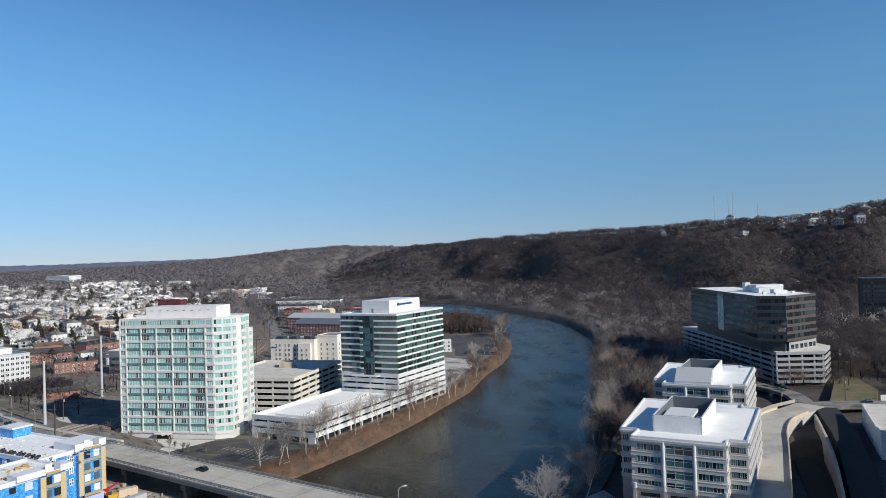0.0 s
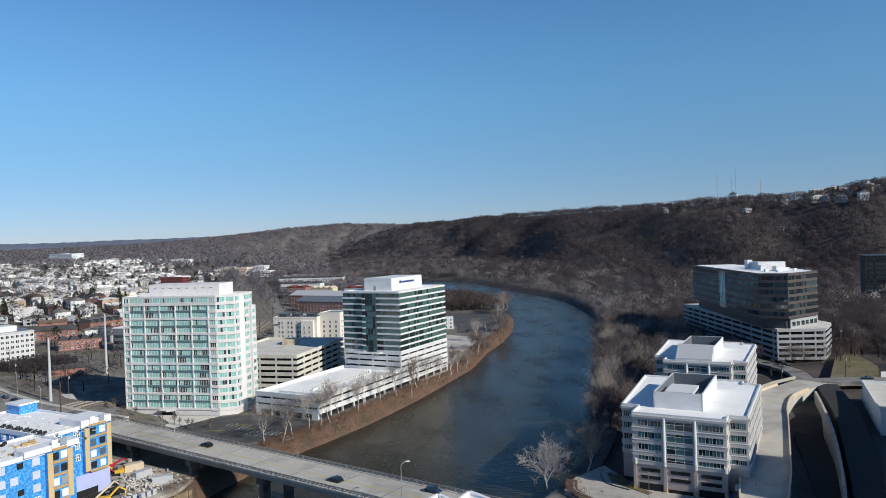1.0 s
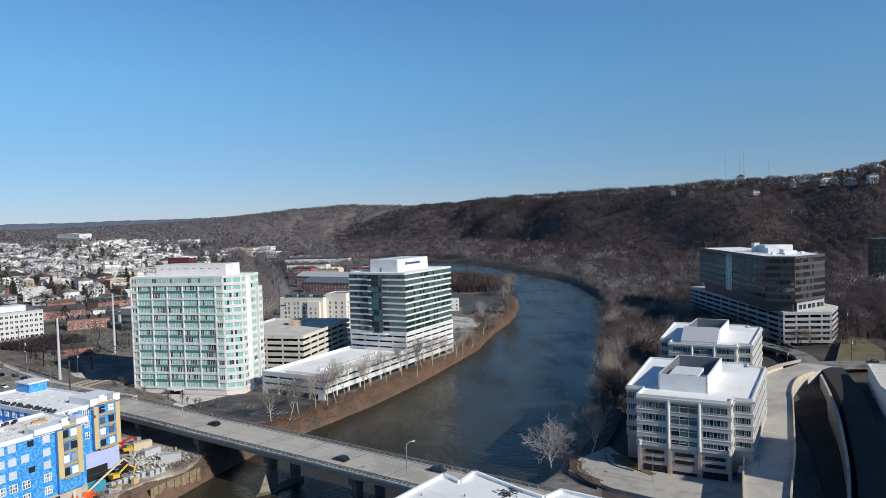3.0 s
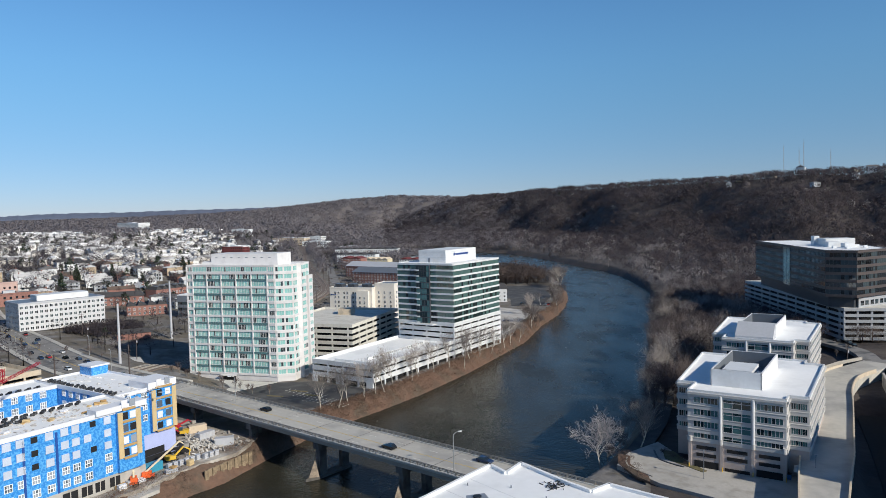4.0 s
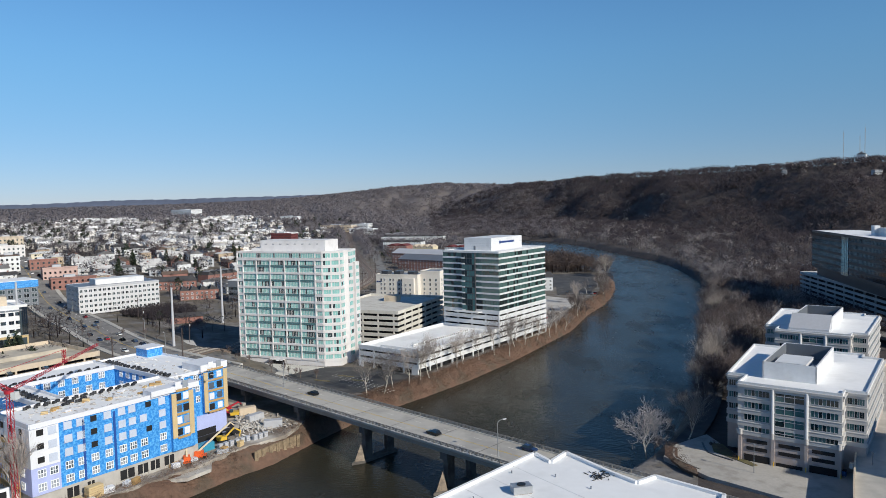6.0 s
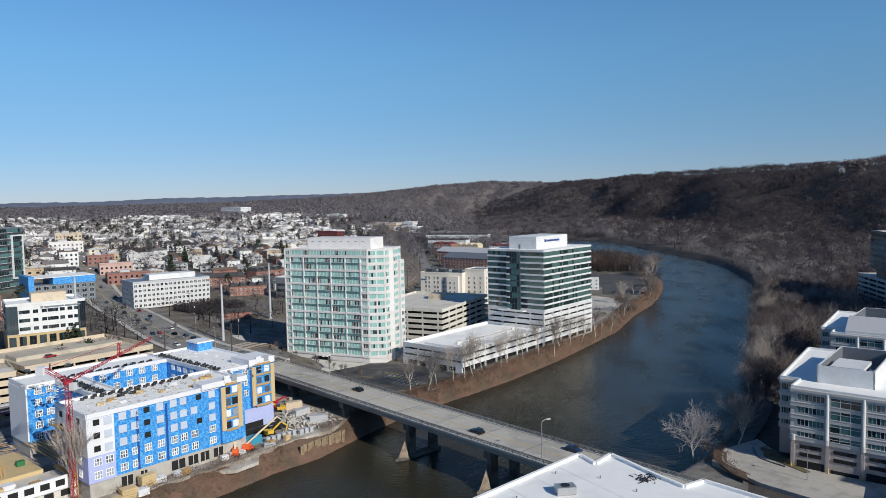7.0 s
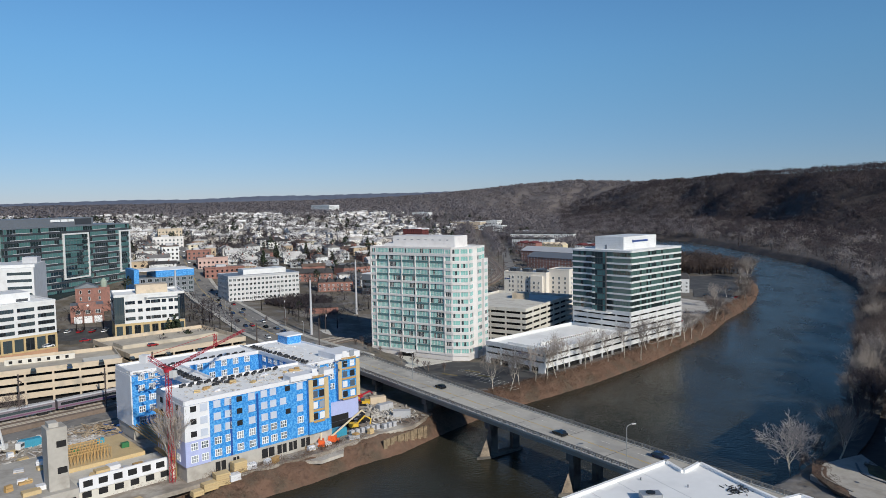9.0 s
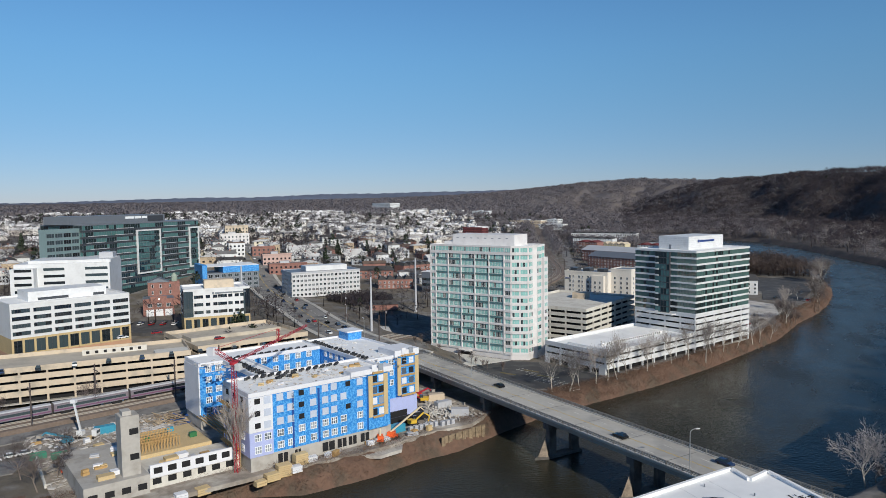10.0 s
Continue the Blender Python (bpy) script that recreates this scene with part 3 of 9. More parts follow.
LAMP = make_street_lamp(10.4, 1.6, M["metal"])
LAMP.matrix_basis = pose(-11.9, 179.8, 13, 0, 0, 30)
for x, y, z, turn in ((-95.5, 247.5, 13, 215), (-200, 330, 14, 135), (-245, 340, 15, -45), (-172, 300, 13.6, 135), (-290, 400, 17, -45)):
    copy_thing(LAMP, pose(x, y, max(z - 0.2, gz(x, y)) if x > -150 else gz(x, y), 0, 0, turn))

# ---- streets ----
FAYETTE = smooth_line([(-134, 273, 13), (-165, 291, 13.2), (-205, 318, 13.9), (-262, 368, 16.0), (-324, 424, 18.6), (-400, 502, 28), (-480, 585, 39)], 8)
FAYETTE = [Vector((p.x, p.y, max(p.z, gz(p.x, p.y) + 0.35))) for p in FAYETTE]
ribbon("road", FAYETTE, [17 + 3 * min(k / 6, 1) for k in range(len(FAYETTE))], M["old_asphalt"], "wide worn grey asphalt street climbing into the town", thick=3)


street = bpy.data.objects["road"]
dash_me = as_mesh("lane_mark", boxes((-1.6, 1.6, -0.1, 0.1, 0, 0.015)), M["paint"])
for k in range(1, len(FAYETTE) - 1):
    d = (FAYETTE[k + 1] - FAYETTE[k]).normalized()
    for off in (-4.6, 4.6):
        put("lane_mark", dash_me, street, FAYETTE[k].x - d.y * off, FAYETTE[k].y + d.x * off, FAYETTE[k].z + 0.01, math.degrees(math.atan2(d.y, d.x)))
for off in (-0.2, 0.2):
    line = [FAYETTE[k] + Vector((-(FAYETTE[k + 1] - FAYETTE[k]).normalized().y * off, (FAYETTE[k + 1] - FAYETTE[k]).normalized().x * off, 0.02)) for k in range(len(FAYETTE) - 1)]
    ribbon("centre_line", line, 0.14, M["yellow_paint"], "", parent=street, thick=0.01)
for off, label in ((-11.5, "pale concrete pavement along the town street"), (11.5, "concrete pavement with kerb along the town street")):
    line = [FAYETTE[k] + Vector((-(FAYETTE[k + 1] - FAYETTE[k]).normalized().y * off, (FAYETTE[k + 1] - FAYETTE[k]).normalized().x * off, 0.14)) for k in range(len(FAYETTE) - 1)]
    ribbon("pavement", line, 2.6, M["road_concrete"], label, "pavement", 3)


# ---- kinds of building parts ----
def ring_bands(outline, out, z0, z1, deep=0.5):
    """A band that runs round an anticlockwise outline, standing out from it."""
    bm = bmesh.new()
    n = len(outline)
    for k in range(n):
        a, b = Vector(outline[k]), Vector(outline[(k + 1) % n])
        d = (b - a).normalized()
        o = Vector((d.y, -d.x))
        ends = (a - d * deep * 0.0 + o * out, b + d * 0.0 + o * out, b - o * deep, a - o * deep)
        prism(bm, [tuple(p) for p in ends], z0, z1)
    return bm


def pane_band(length, h, pane, m_frame, m_glass, bar=0.1):
    """A ribbon of panes with mullions, centred on its foot."""
    count = max(1, round(length / pane))
    return window_mesh("window_band", length, h, count, m_frame, m_glass, bar=bar, depth=0.2)


def strip_floors(b, outline, z0, floors, pitch, sill, m_wall, m_glass, m_frame, pane=1.5, out=0.25, skip=(), margin=0.15):
    """Storeys of ribbon windows between bands of wall, round the outline."""
    top = z0 + floors * pitch
    part("core", prism(bmesh.new(), outline, z0, top), M["dark_panel"], b)
    band = as_mesh("spandrel", ring_bands(outline, out, 0, sill), m_wall)
    for f in range(floors):
        put("spandrel", band, b, 0, 0, z0 + f * pitch)
    n = len(outline)
    for k in range(n):
        if k in skip:
            continue
        p, q = outline[k], outline[(k + 1) % n]
        length, turn = along(p, q)
        if length < 1.2:
            continue
        me = pane_band(length - 2 * margin, pitch - sill, pane, m_frame, m_glass)
        for f in range(floors):
            put("window_band", me, b, (p[0] + q[0]) / 2, (p[1] + q[1]) / 2, z0 + f * pitch + sill, turn)
    return top


def roof_on(b, outline, z, m_roof, m_edge, edge=0.9, out=0.25):
    part("roof", prism(bmesh.new(), outline, z, z + 0.3), m_roof, b)
    part("parapet", ring_bands(outline, out, z, z + edge, 0.3), m_edge, b)


def deck_floors(b, x0, x1, y0, y1, z0, floors, pitch, m, bay=9.0, sill=1.15, roof=None):
    """Open parking decks: slabs, breast walls and columns."""
    outline = [(x0, y0), (x1, y0), (x1, y1), (x0, y1)]
    # black block filling the decks in place of their inner shade
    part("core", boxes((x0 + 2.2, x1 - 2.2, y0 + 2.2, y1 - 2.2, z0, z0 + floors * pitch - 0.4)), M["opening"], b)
    slab_me = as_mesh("slab", boxes((x0 + 0.2, x1 - 0.2, y0 + 0.2, y1 - 0.2, -0.35, 0.0)), M["concrete"])
    wall_me = as_mesh("breast_wall", ring_bands(outline, 0.12, -0.45, sill, 0.25), m)
    for f in range(floors + 1):
        put("slab", slab_me, b, 0, 0, z0 + f * pitch)
        if f:
            put("breast_wall", wall_me, b, 0, 0, z0 + f * pitch)
    col = as_mesh("column", boxes((-0.35, 0.35, -0.3, 0.3, 0, floors * pitch - 0.4)), m)
    for y in (y0 + 0.25, y1 - 0.25):
        for k in range(int((x1 - x0) / bay) + 1):
            put("column", col, b, min(x0 + 0.4 + k * bay, x1 - 0.4), y, z0)
    for x in (x0 + 0.28, x1 - 0.28):
        for k in range(1, int((y1 - y0) / bay) + 1):
            put("column", col, b, x, min(y0 + k * bay, y1 - 0.6), z0)
    top = z0 + floors * pitch
    part("roof_deck", boxes((x0 + 0.3, x1 - 0.3, y0 + 0.3, y1 - 0.3, top, top + 0.06)), roof or M["pale_concrete"], b)
    return top


def bars(parent, x, y, z, turn, length, h, count, m, name="sign_bar"):
    """A sign as plain bars standing off a wall."""
    holder = part(name, boxes((0, h * 1.1, -0.2, 0, 0, h * 1.1), (h * 1.6, h * 1.6 + (length - h * 1.6) * 0.55, -0.2, 0, h * 0.15, h * 0.85),
                              (h * 1.9 + (length - h * 1.6) * 0.55, length, -0.2, 0, h * 0.15, h * 0.85)), m, parent)
    holder.matrix_basis = pose(x, y, z, 0, 0, turn)
    return holder


def rooftop_unit(name, x, y, z, w, d, h, turn, label, m=None):
    u = thing(name, x, y, z, turn, label, "roof equipment")
    part("casing", boxes((-w / 2, w / 2, -d / 2, d / 2, 0.15, h)), m or M["metal"], u)
    part("skid", boxes((-w / 2 + 0.1, w / 2 - 0.1, -d / 2 + 0.1, d / 2 - 0.1, 0, 0.15)), M["rail"], u)
    part("fan_grille", tube(bmesh.new(), (0, 0, h), (0, 0, h + 0.15), min(w, d) * 0.35, min(w, d) * 0.35, 12), M["black"], u)
    return u


# ---- the white and aqua tower ----
def make_tower():
    b = thing("apartment_tower", -143.9, 318.4, 6, -11.4, "fifteen-storey white tower with aqua-tinted windows and stepped corner", "building")
    shape = [(0, 0), (45.5, 0), (52.5, 3.9), (52.2, 9), (53.6, 10.2), (53.4, 15.2), (52.2, 16.4), (52.2, 21), (40, 25), (0, 25)]
    roof = 52.2
    part("wall", prism(bmesh.new(), shape, 0, roof), M["warm_panel"], b)
    roof_on(b, shape, roof, M["white_roof"], M["warm_panel"], 0.9, 0.1)
    low = [(52.3, 16.6), (54.0, 16.6), (54.0, 21), (52.3, 21)]
    part("side_wing", prism(bmesh.new(), low, 0, 47), M["warm_panel"], b)
    side_win = window_mesh("window", 3.0, 1.8, 3, M["warm_panel"], M["tower_glass"])
    pitch, first = 3.33, 3.5
    piers = [3.3, 10.8, 18.3, 26.0, 33.8, 41.9]
    pier = as_mesh("pier", boxes((-0.27, 0.27, -0.5, 0, 0, 14 * pitch)), M["warm_panel"])
    for x in piers:
        put("pier", pier, b, x, 0, first - 0.7)
    part("corner_pier", boxes((0, 0.45, -0.5, 0, 0, roof)), M["warm_panel"], b)
    edge_win = window_mesh("window", 2.3, 2.0, 3, M["warm_panel"], M["tower_glass"])
    end_win = window_mesh("window", 2.7, 2.0, 3, M["warm_panel"], M["tower_glass"])
    for k in range(15):
        z = first + k * pitch
        put("window", edge_win, b, 1.75, 0, z)
        put("window", end_win, b, 43.8, 0, z)
        for x0, x1 in ((0.2, 3.0), (42.3, 45.4)):
            part("spandrel", boxes((x0, x1, -0.4, 0, z - 1.25, z - 0.15)), M["warm_panel"], b)
    for x0, x1 in zip(piers, piers[1:]):
        w = x1 - x0 - 0.66
        units = [window_mesh("window", w, 2.3, 9, M["warm_panel"], M["tower_glass"], bar=0.09) for _ in range(4)]
        shade = as_mesh("balcony", boxes((-w / 2, w / 2, -0.38, 0, 0, 0.84)), M["spandrel_glass"])
        breast = as_mesh("spandrel", boxes((-w / 2, w / 2, -0.45, 0, 0, 0.86)), M["warm_panel"])
        for k in range(14):
            z = first + k * pitch
            put("window", units[k % 4], b, (x0 + x1) / 2, 0, z - 0.05)
            if k % 2:
                put("balcony", shade, b, (x0 + x1) / 2, 0, z - 0.97, label="dark teal glass balcony front")
            else:
                put("spandrel", breast, b, (x0 + x1) / 2, 0, z - 0.98)
    part("cornice", boxes((0, 45.6, -0.5, 0, first + 14 * pitch - 1.3, first + 14 * pitch - 0.15)), M["warm_panel"], b)
    for x0, x1 in zip(piers, piers[1:]):
        put("window", window_mesh("window", x1 - x0 - 0.1, 2.2, 9, M["warm_panel"], M["tower_glass"], bar=0.09), b, (x0 + x1) / 2, 0, first + 14 * pitch)
    facets = [(shape[1], shape[2], (0.27, 0.75), 3.2), (shape[2], shape[3], (0.5,), 4.0), (shape[4], shape[5], (0.5,), 4.2), (shape[6], shape[7], (0.5,), 3.6)]
    for p, q, spots, w in facets:
        me = window_mesh("window", w, 2.05, 3, M["warm_panel"], M["tower_glass"], bar=0.09)
        for k in range(15):
            window_row(b, me, p, q, first + k * pitch, spots)
    for p, q, spots, w in facets[:3]:
        length, turn = along(p, q)
        ledge = as_mesh("spandrel", boxes((0.1, length - 0.1, -0.3, 0, 0, 1.2)), M["warm_panel"])
        for k in range(15):
            put("spandrel", ledge, b, p[0], p[1], first + k * pitch - 1.35, turn)
    for k in range(13):
        window_row(b, side_win, low[1], low[2], first + k * pitch, (0.5,))
    # black block before the wall stands in for the dark of the entrance
    part("entrance", boxes((17.5, 24.0, -0.3, 0, 0, 2.1)), M["black"], b, "black block in place of a set-back entrance")
    part("canopy", boxes((16.8, 24.8, -2.6, 0, 2.3, 2.6)), M["warm_panel"], b)
    part("penthouse", boxes((8, 43, 8, 21, roof + 0.3, roof + 5.6)), M["warm_panel"], b)
    part("penthouse", boxes((3, 7.9, 8, 14, roof + 0.3, roof + 1.9)), M["warm_panel"], b)
    vent = as_mesh("vent", boxes((-0.6, 0.6, -0.06, 0, 0, 0.35)), M["steel_grey"])
    for k in range(8):
        put("vent", vent, b, 11 + k * 4, 8, roof + 3.6)
    return b


make_tower()


# ---- the glass office on its garage ----
def make_bank_office():
    b = thing("office_building", -83.7, 311.4, 6, -28, "ten-storey dark glass office with white bands above a white parking garage", "building")
    top = deck_floors(b, 0, 34.5, 0, 67, 0, 3, 2.85, M["white_panel"], 8.6, 1.55, M["white_roof"])
    deck_floors(b, 0, 34.5, 67.3, 118, 0, 6, 2.85, M["white_panel"], 8.6, 1.55, M["white_roof"])
    part("entry_wall", boxes((0, 3, -0.35, 0, 0, 2.6), (14, 18, -0.35, 0, 0, 2.6), (31, 34.5, -0.35, 0, 0, 2.6)), M["white_panel"], b)
    part("ramp_wall", boxes((8, 30, 6, 6.3, top, top + 1.1)), M["white_panel"], b)
    louver = as_mesh("louver", boxes((-0.35, 0.35, -0.5, 0.5, 0, 0.9)), M["black"])
    part("ramp_wall", boxes((20.4, 21.0, 14, 60, top, top + 1.2)), M["white_panel"], b)
    for k in range(26):
        put("louver", louver, b, 20.56, 18 + k * 1.6, top + 0.12, 90)
    shape = [(0, 67.5), (34.5, 67.5), (34.5, 117), (0, 117)]
    z0 = 17.6
    end = strip_floors(b, shape, z0, 10, 3.02, 0.88, M["white_panel"], M["office_glass"], M["office_glass"], 1.6, 0.35)
    part("fascia", ring_bands(shape, 0.35, end, end + 1.0), M["white_panel"], b)
    part("roof", prism(bmesh.new(), shape, end + 0.5, end + 0.7), M["white_roof"], b)
    bay = [(12.6, 66.3), (20.8, 66.3), (20.8, 67.4), (12.6, 67.4)]
    part("glass_bay", prism(bmesh.new(), bay, z0 + 0.5, end), M["dark_panel"], b)
    me = pane_band(8.0, 2.7, 1.6, M["dark_panel"], M["lit_glass"])
    for f in range(10):
        put("window_band", me, b, 16.7, 66.3, z0 + f * 3.02 + 0.2)
        part("spandrel", boxes((12.6, 14.6, 66.0, 66.3, z0 + f * 3.02, z0 + f * 3.02 + 0.7)), M["white_panel"], b)
    part("canopy", boxes((9, 24, 63.5, 67.2, z0 - 0.5, z0 + 0.1)), M["white_panel"], b)
    part("penthouse", boxes((8, 25, 76, 108, end + 0.7, end + 7.2)), M["white_panel"], b, "white windowless plant room")
    for k in range(1, 7):
        part("groove", boxes((7.97, 25.03, 75.97, 108.03, end + 0.7 + k * 0.9, end + 0.75 + k * 0.9)), M["grey_panel"], b)
    part("door", boxes((14, 15.2, 75.9, 76, end + 0.7, end + 3)), M["steel_grey"], b)
    bars(b, 25.06, 84, end + 4.0, 90, 15, 1.3, 10, M["sign_blue"])
    bars(b, 20, -0.2, 6.8, 0, 6.5, 0.9, 8, M["sign_blue"])
    return b


make_bank_office()


# ---- a beige garage, a hotel and brick rows beyond it ----
def make_deck(x, y, z, turn, w, d, floors, pitch, m, label, roof=None, name="parking_garage", sill=1.3):
    b = thing(name, x, y, z, turn, label, "parking garage")
    deck_floors(b, 0, w, 0, d, 0, floors, pitch, m, 9.0, sill, roof)
    return b


g = make_deck(-120, 363.5, 6, -14, 48, 62, 6, 2.95, M["pale_concrete"], "five-level beige concrete parking garage")
part("stair_block", boxes((20, 28, 40, 46, 17.8, 21)), M["beige"], g)


def punched(b, a, c, z0, floors, pitch, m_frame, m_glass, w, h, spots, panes=2, name="window", sill=0.15):
    me = window_mesh(name, w, h, panes, m_frame, m_glass, sill=sill)
    for f in range(floors):
        window_row(b, me, a, c, z0 + f * pitch, spots, name)


def make_hotel():
    b = thing("hotel", -118.5, 494, 7, -15, "six-storey cream hotel with a dark stepped roof", "building")
    cream = mat("cream_render", (0.7, 0.66, 0.6), 0.85, size=2, vary=0.08)
    part("wall", boxes((0, 33, 0, 20, 0, 22)), cream, b)
    part("wall", boxes((33.02, 48, 5, 22, 0, 24.5)), cream, b)
    part("side_wing", boxes((22, 31, -2.2, -0.02, 0, 20.5)), cream, b)
    punched(b, (0, 0), (22, 0), 2, 6, 3.2, M["white_panel"], M["plain_glass"], 1.3, 1.8, [0.2, 0.32, 0.52, 0.64, 0.84, 0.95])
    punched(b, (22, -2.2), (31, -2.2), 2, 5, 3.2, M["white_panel"], M["plain_glass"], 1.3, 1.8, [0.3, 0.7])
    punched(b, (33.02, 5), (48, 5), 2, 6, 3.2, M["white_panel"], M["plain_glass"], 1.3, 1.8, [0.2, 0.5, 0.8])
    punched(b, (48, 5), (48, 22), 2, 6, 3.2, M["white_panel"], M["plain_glass"], 1.3, 1.8, [0.2, 0.5, 0.8])
    part("roof", boxes((0.3, 32.7, 0.3, 19.7, 22.0, 22.3)), M["steel_grey"], b, "dark flat roof")
    part("roof", boxes((33.3, 47.7, 5.3, 21.7, 24.5, 24.8)), M["steel_grey"], b, "dark flat roof")
    part("parapet", ring_bands([(0, 0), (33, 0), (33, 20), (0, 20)], 0.15, 22.0, 23.0), cream, b)
    part("parapet", ring_bands([(33.02, 5), (48, 5), (48, 22), (33.02, 22)], 0.15, 24.5, 25.4), cream, b)
    for x in (2, 12, 23):
        part("roof_screen", boxes((x, x + 5, 5, 12, 22.3, 24.6)), M["dark_panel"], b, "dark roof screen")
    bars(b, 1.0, -0.15, 17.2, 0, 4, 0.8, 6, M["sign_blue"])
    return b


make_hotel()


def make_row(x, y, z, turn, w, d, h, m, roof, label, windows=True, gables=0):
    """A long terrace block with rows of windows and a pitched roof."""
    b = thing("row_building", x, y, z, turn, label, "building")
    part("wall", boxes((0, w, 0, d, 0, h)), m, b)
    if gables:
        bm = bmesh.new()
        step = w / gables
        for k in range(gables):
            v = [bm.verts.new(c) for c in ((k * step, -0.4, h), ((k + 1) * step, -0.4, h), ((k + 0.5) * step, -0.4, h + 2.6), (k * step, d + 0.4, h), ((k + 1) * step, d + 0.4, h), ((k + 0.5) * step, d + 0.4, h + 2.6))]
            for f in ((0, 1, 2), (5, 4, 3), (1, 4, 5, 2), (3, 0, 2, 5), (0, 3, 4, 1)):
                bm.faces.new([v[i] for i in f])
        part("roof", bm, roof, b)
    else:
        bm = bmesh.new()
        v = [bm.verts.new(c) for c in ((-0.5, -0.5, h), (w + 0.5, -0.5, h), (w + 0.5, d + 0.5, h), (-0.5, d + 0.5, h), (2, d / 2, h + d * 0.28), (w - 2, d / 2, h + d * 0.28))]
        for f in ((0, 1, 5, 4), (1, 2, 5), (2, 3, 4, 5), (3, 0, 4), (3, 2, 1, 0)):
            bm.faces.new([v[i] for i in f])
        part("roof", bm, roof, b)
    if windows:
        n = int(w / 4)
        me = window_mesh("window", 1.4, 1.6, 2, M["white_panel"], M["plain_glass"])
        for f in range(int(h / 3)):
            window_row(b, me, (0, 0), (w, 0), 1.0 + f * 3, [(k + 0.5) / n for k in range(n)])
    return b


DARK_ROOF = mat("dark_shingle", (0.06, 0.058, 0.06), 0.9, size=1, vary=0.2)
RED_ROOF = mat("red_roof", (0.14, 0.035, 0.035), 0.8, size=1, vary=0.2)
CREAM = mat("cream_wall", (0.6, 0.53, 0.36), 0.85, size=2, vary=0.08)
make_row(-152, 738, gz(-120, 730), -30, 66, 18, 12, M["brick"], M["steel_grey"], "long brick apartment row with a dark metal roof")
make_row(-172, 800, gz(-140, 790), -30, 84, 18, 14, M["brick"], M["grey_panel"], "brick apartment row with a pale metal roof")
make_row(-205, 925, gz(-190, 930), -20, 30, 16, 15, M["brick"], RED_ROOF, "brick apartment block with a maroon roof", gables=2)
make_row(-176, 945, gz(-160, 945), -20, 34, 14, 15, CREAM, M["beige"], "cream apartment block with four gables", gables=4)
make_row(-128, 930, gz(-110, 930), -20, 44, 16, 15, M["white_panel"], RED_ROOF, "white apartment row with maroon hipped roofs", gables=3)
make_row(-230, 1010, gz(-220, 1010), -12, 60, 16, 15, M["white_panel"], DARK_ROOF, "white apartment row with a dark roof", gables=4)
make_row(-292, 1270, gz(-250, 1265), -8, 118, 18, 14, M["white_panel"], DARK_ROOF, "long white apartment row with a dark roof", gables=8)
make_row(-125, 1010, gz(-100, 1005), -15, 70, 16, 14, M["white_panel"], DARK_ROOF, "white apartment row behind the office", gables=5)
make_row(-100, 560, gz(-90, 555), -30, 46, 16, 9, M["white_panel"], M["white_roof"], "low white hall with a vaulted pale roof")
make_row(-20, 583, gz(-6, 590), 0, 29, 14, 11, M["white_panel"], DARK_ROOF, "white riverside house with a dark hipped roof beside the lots")


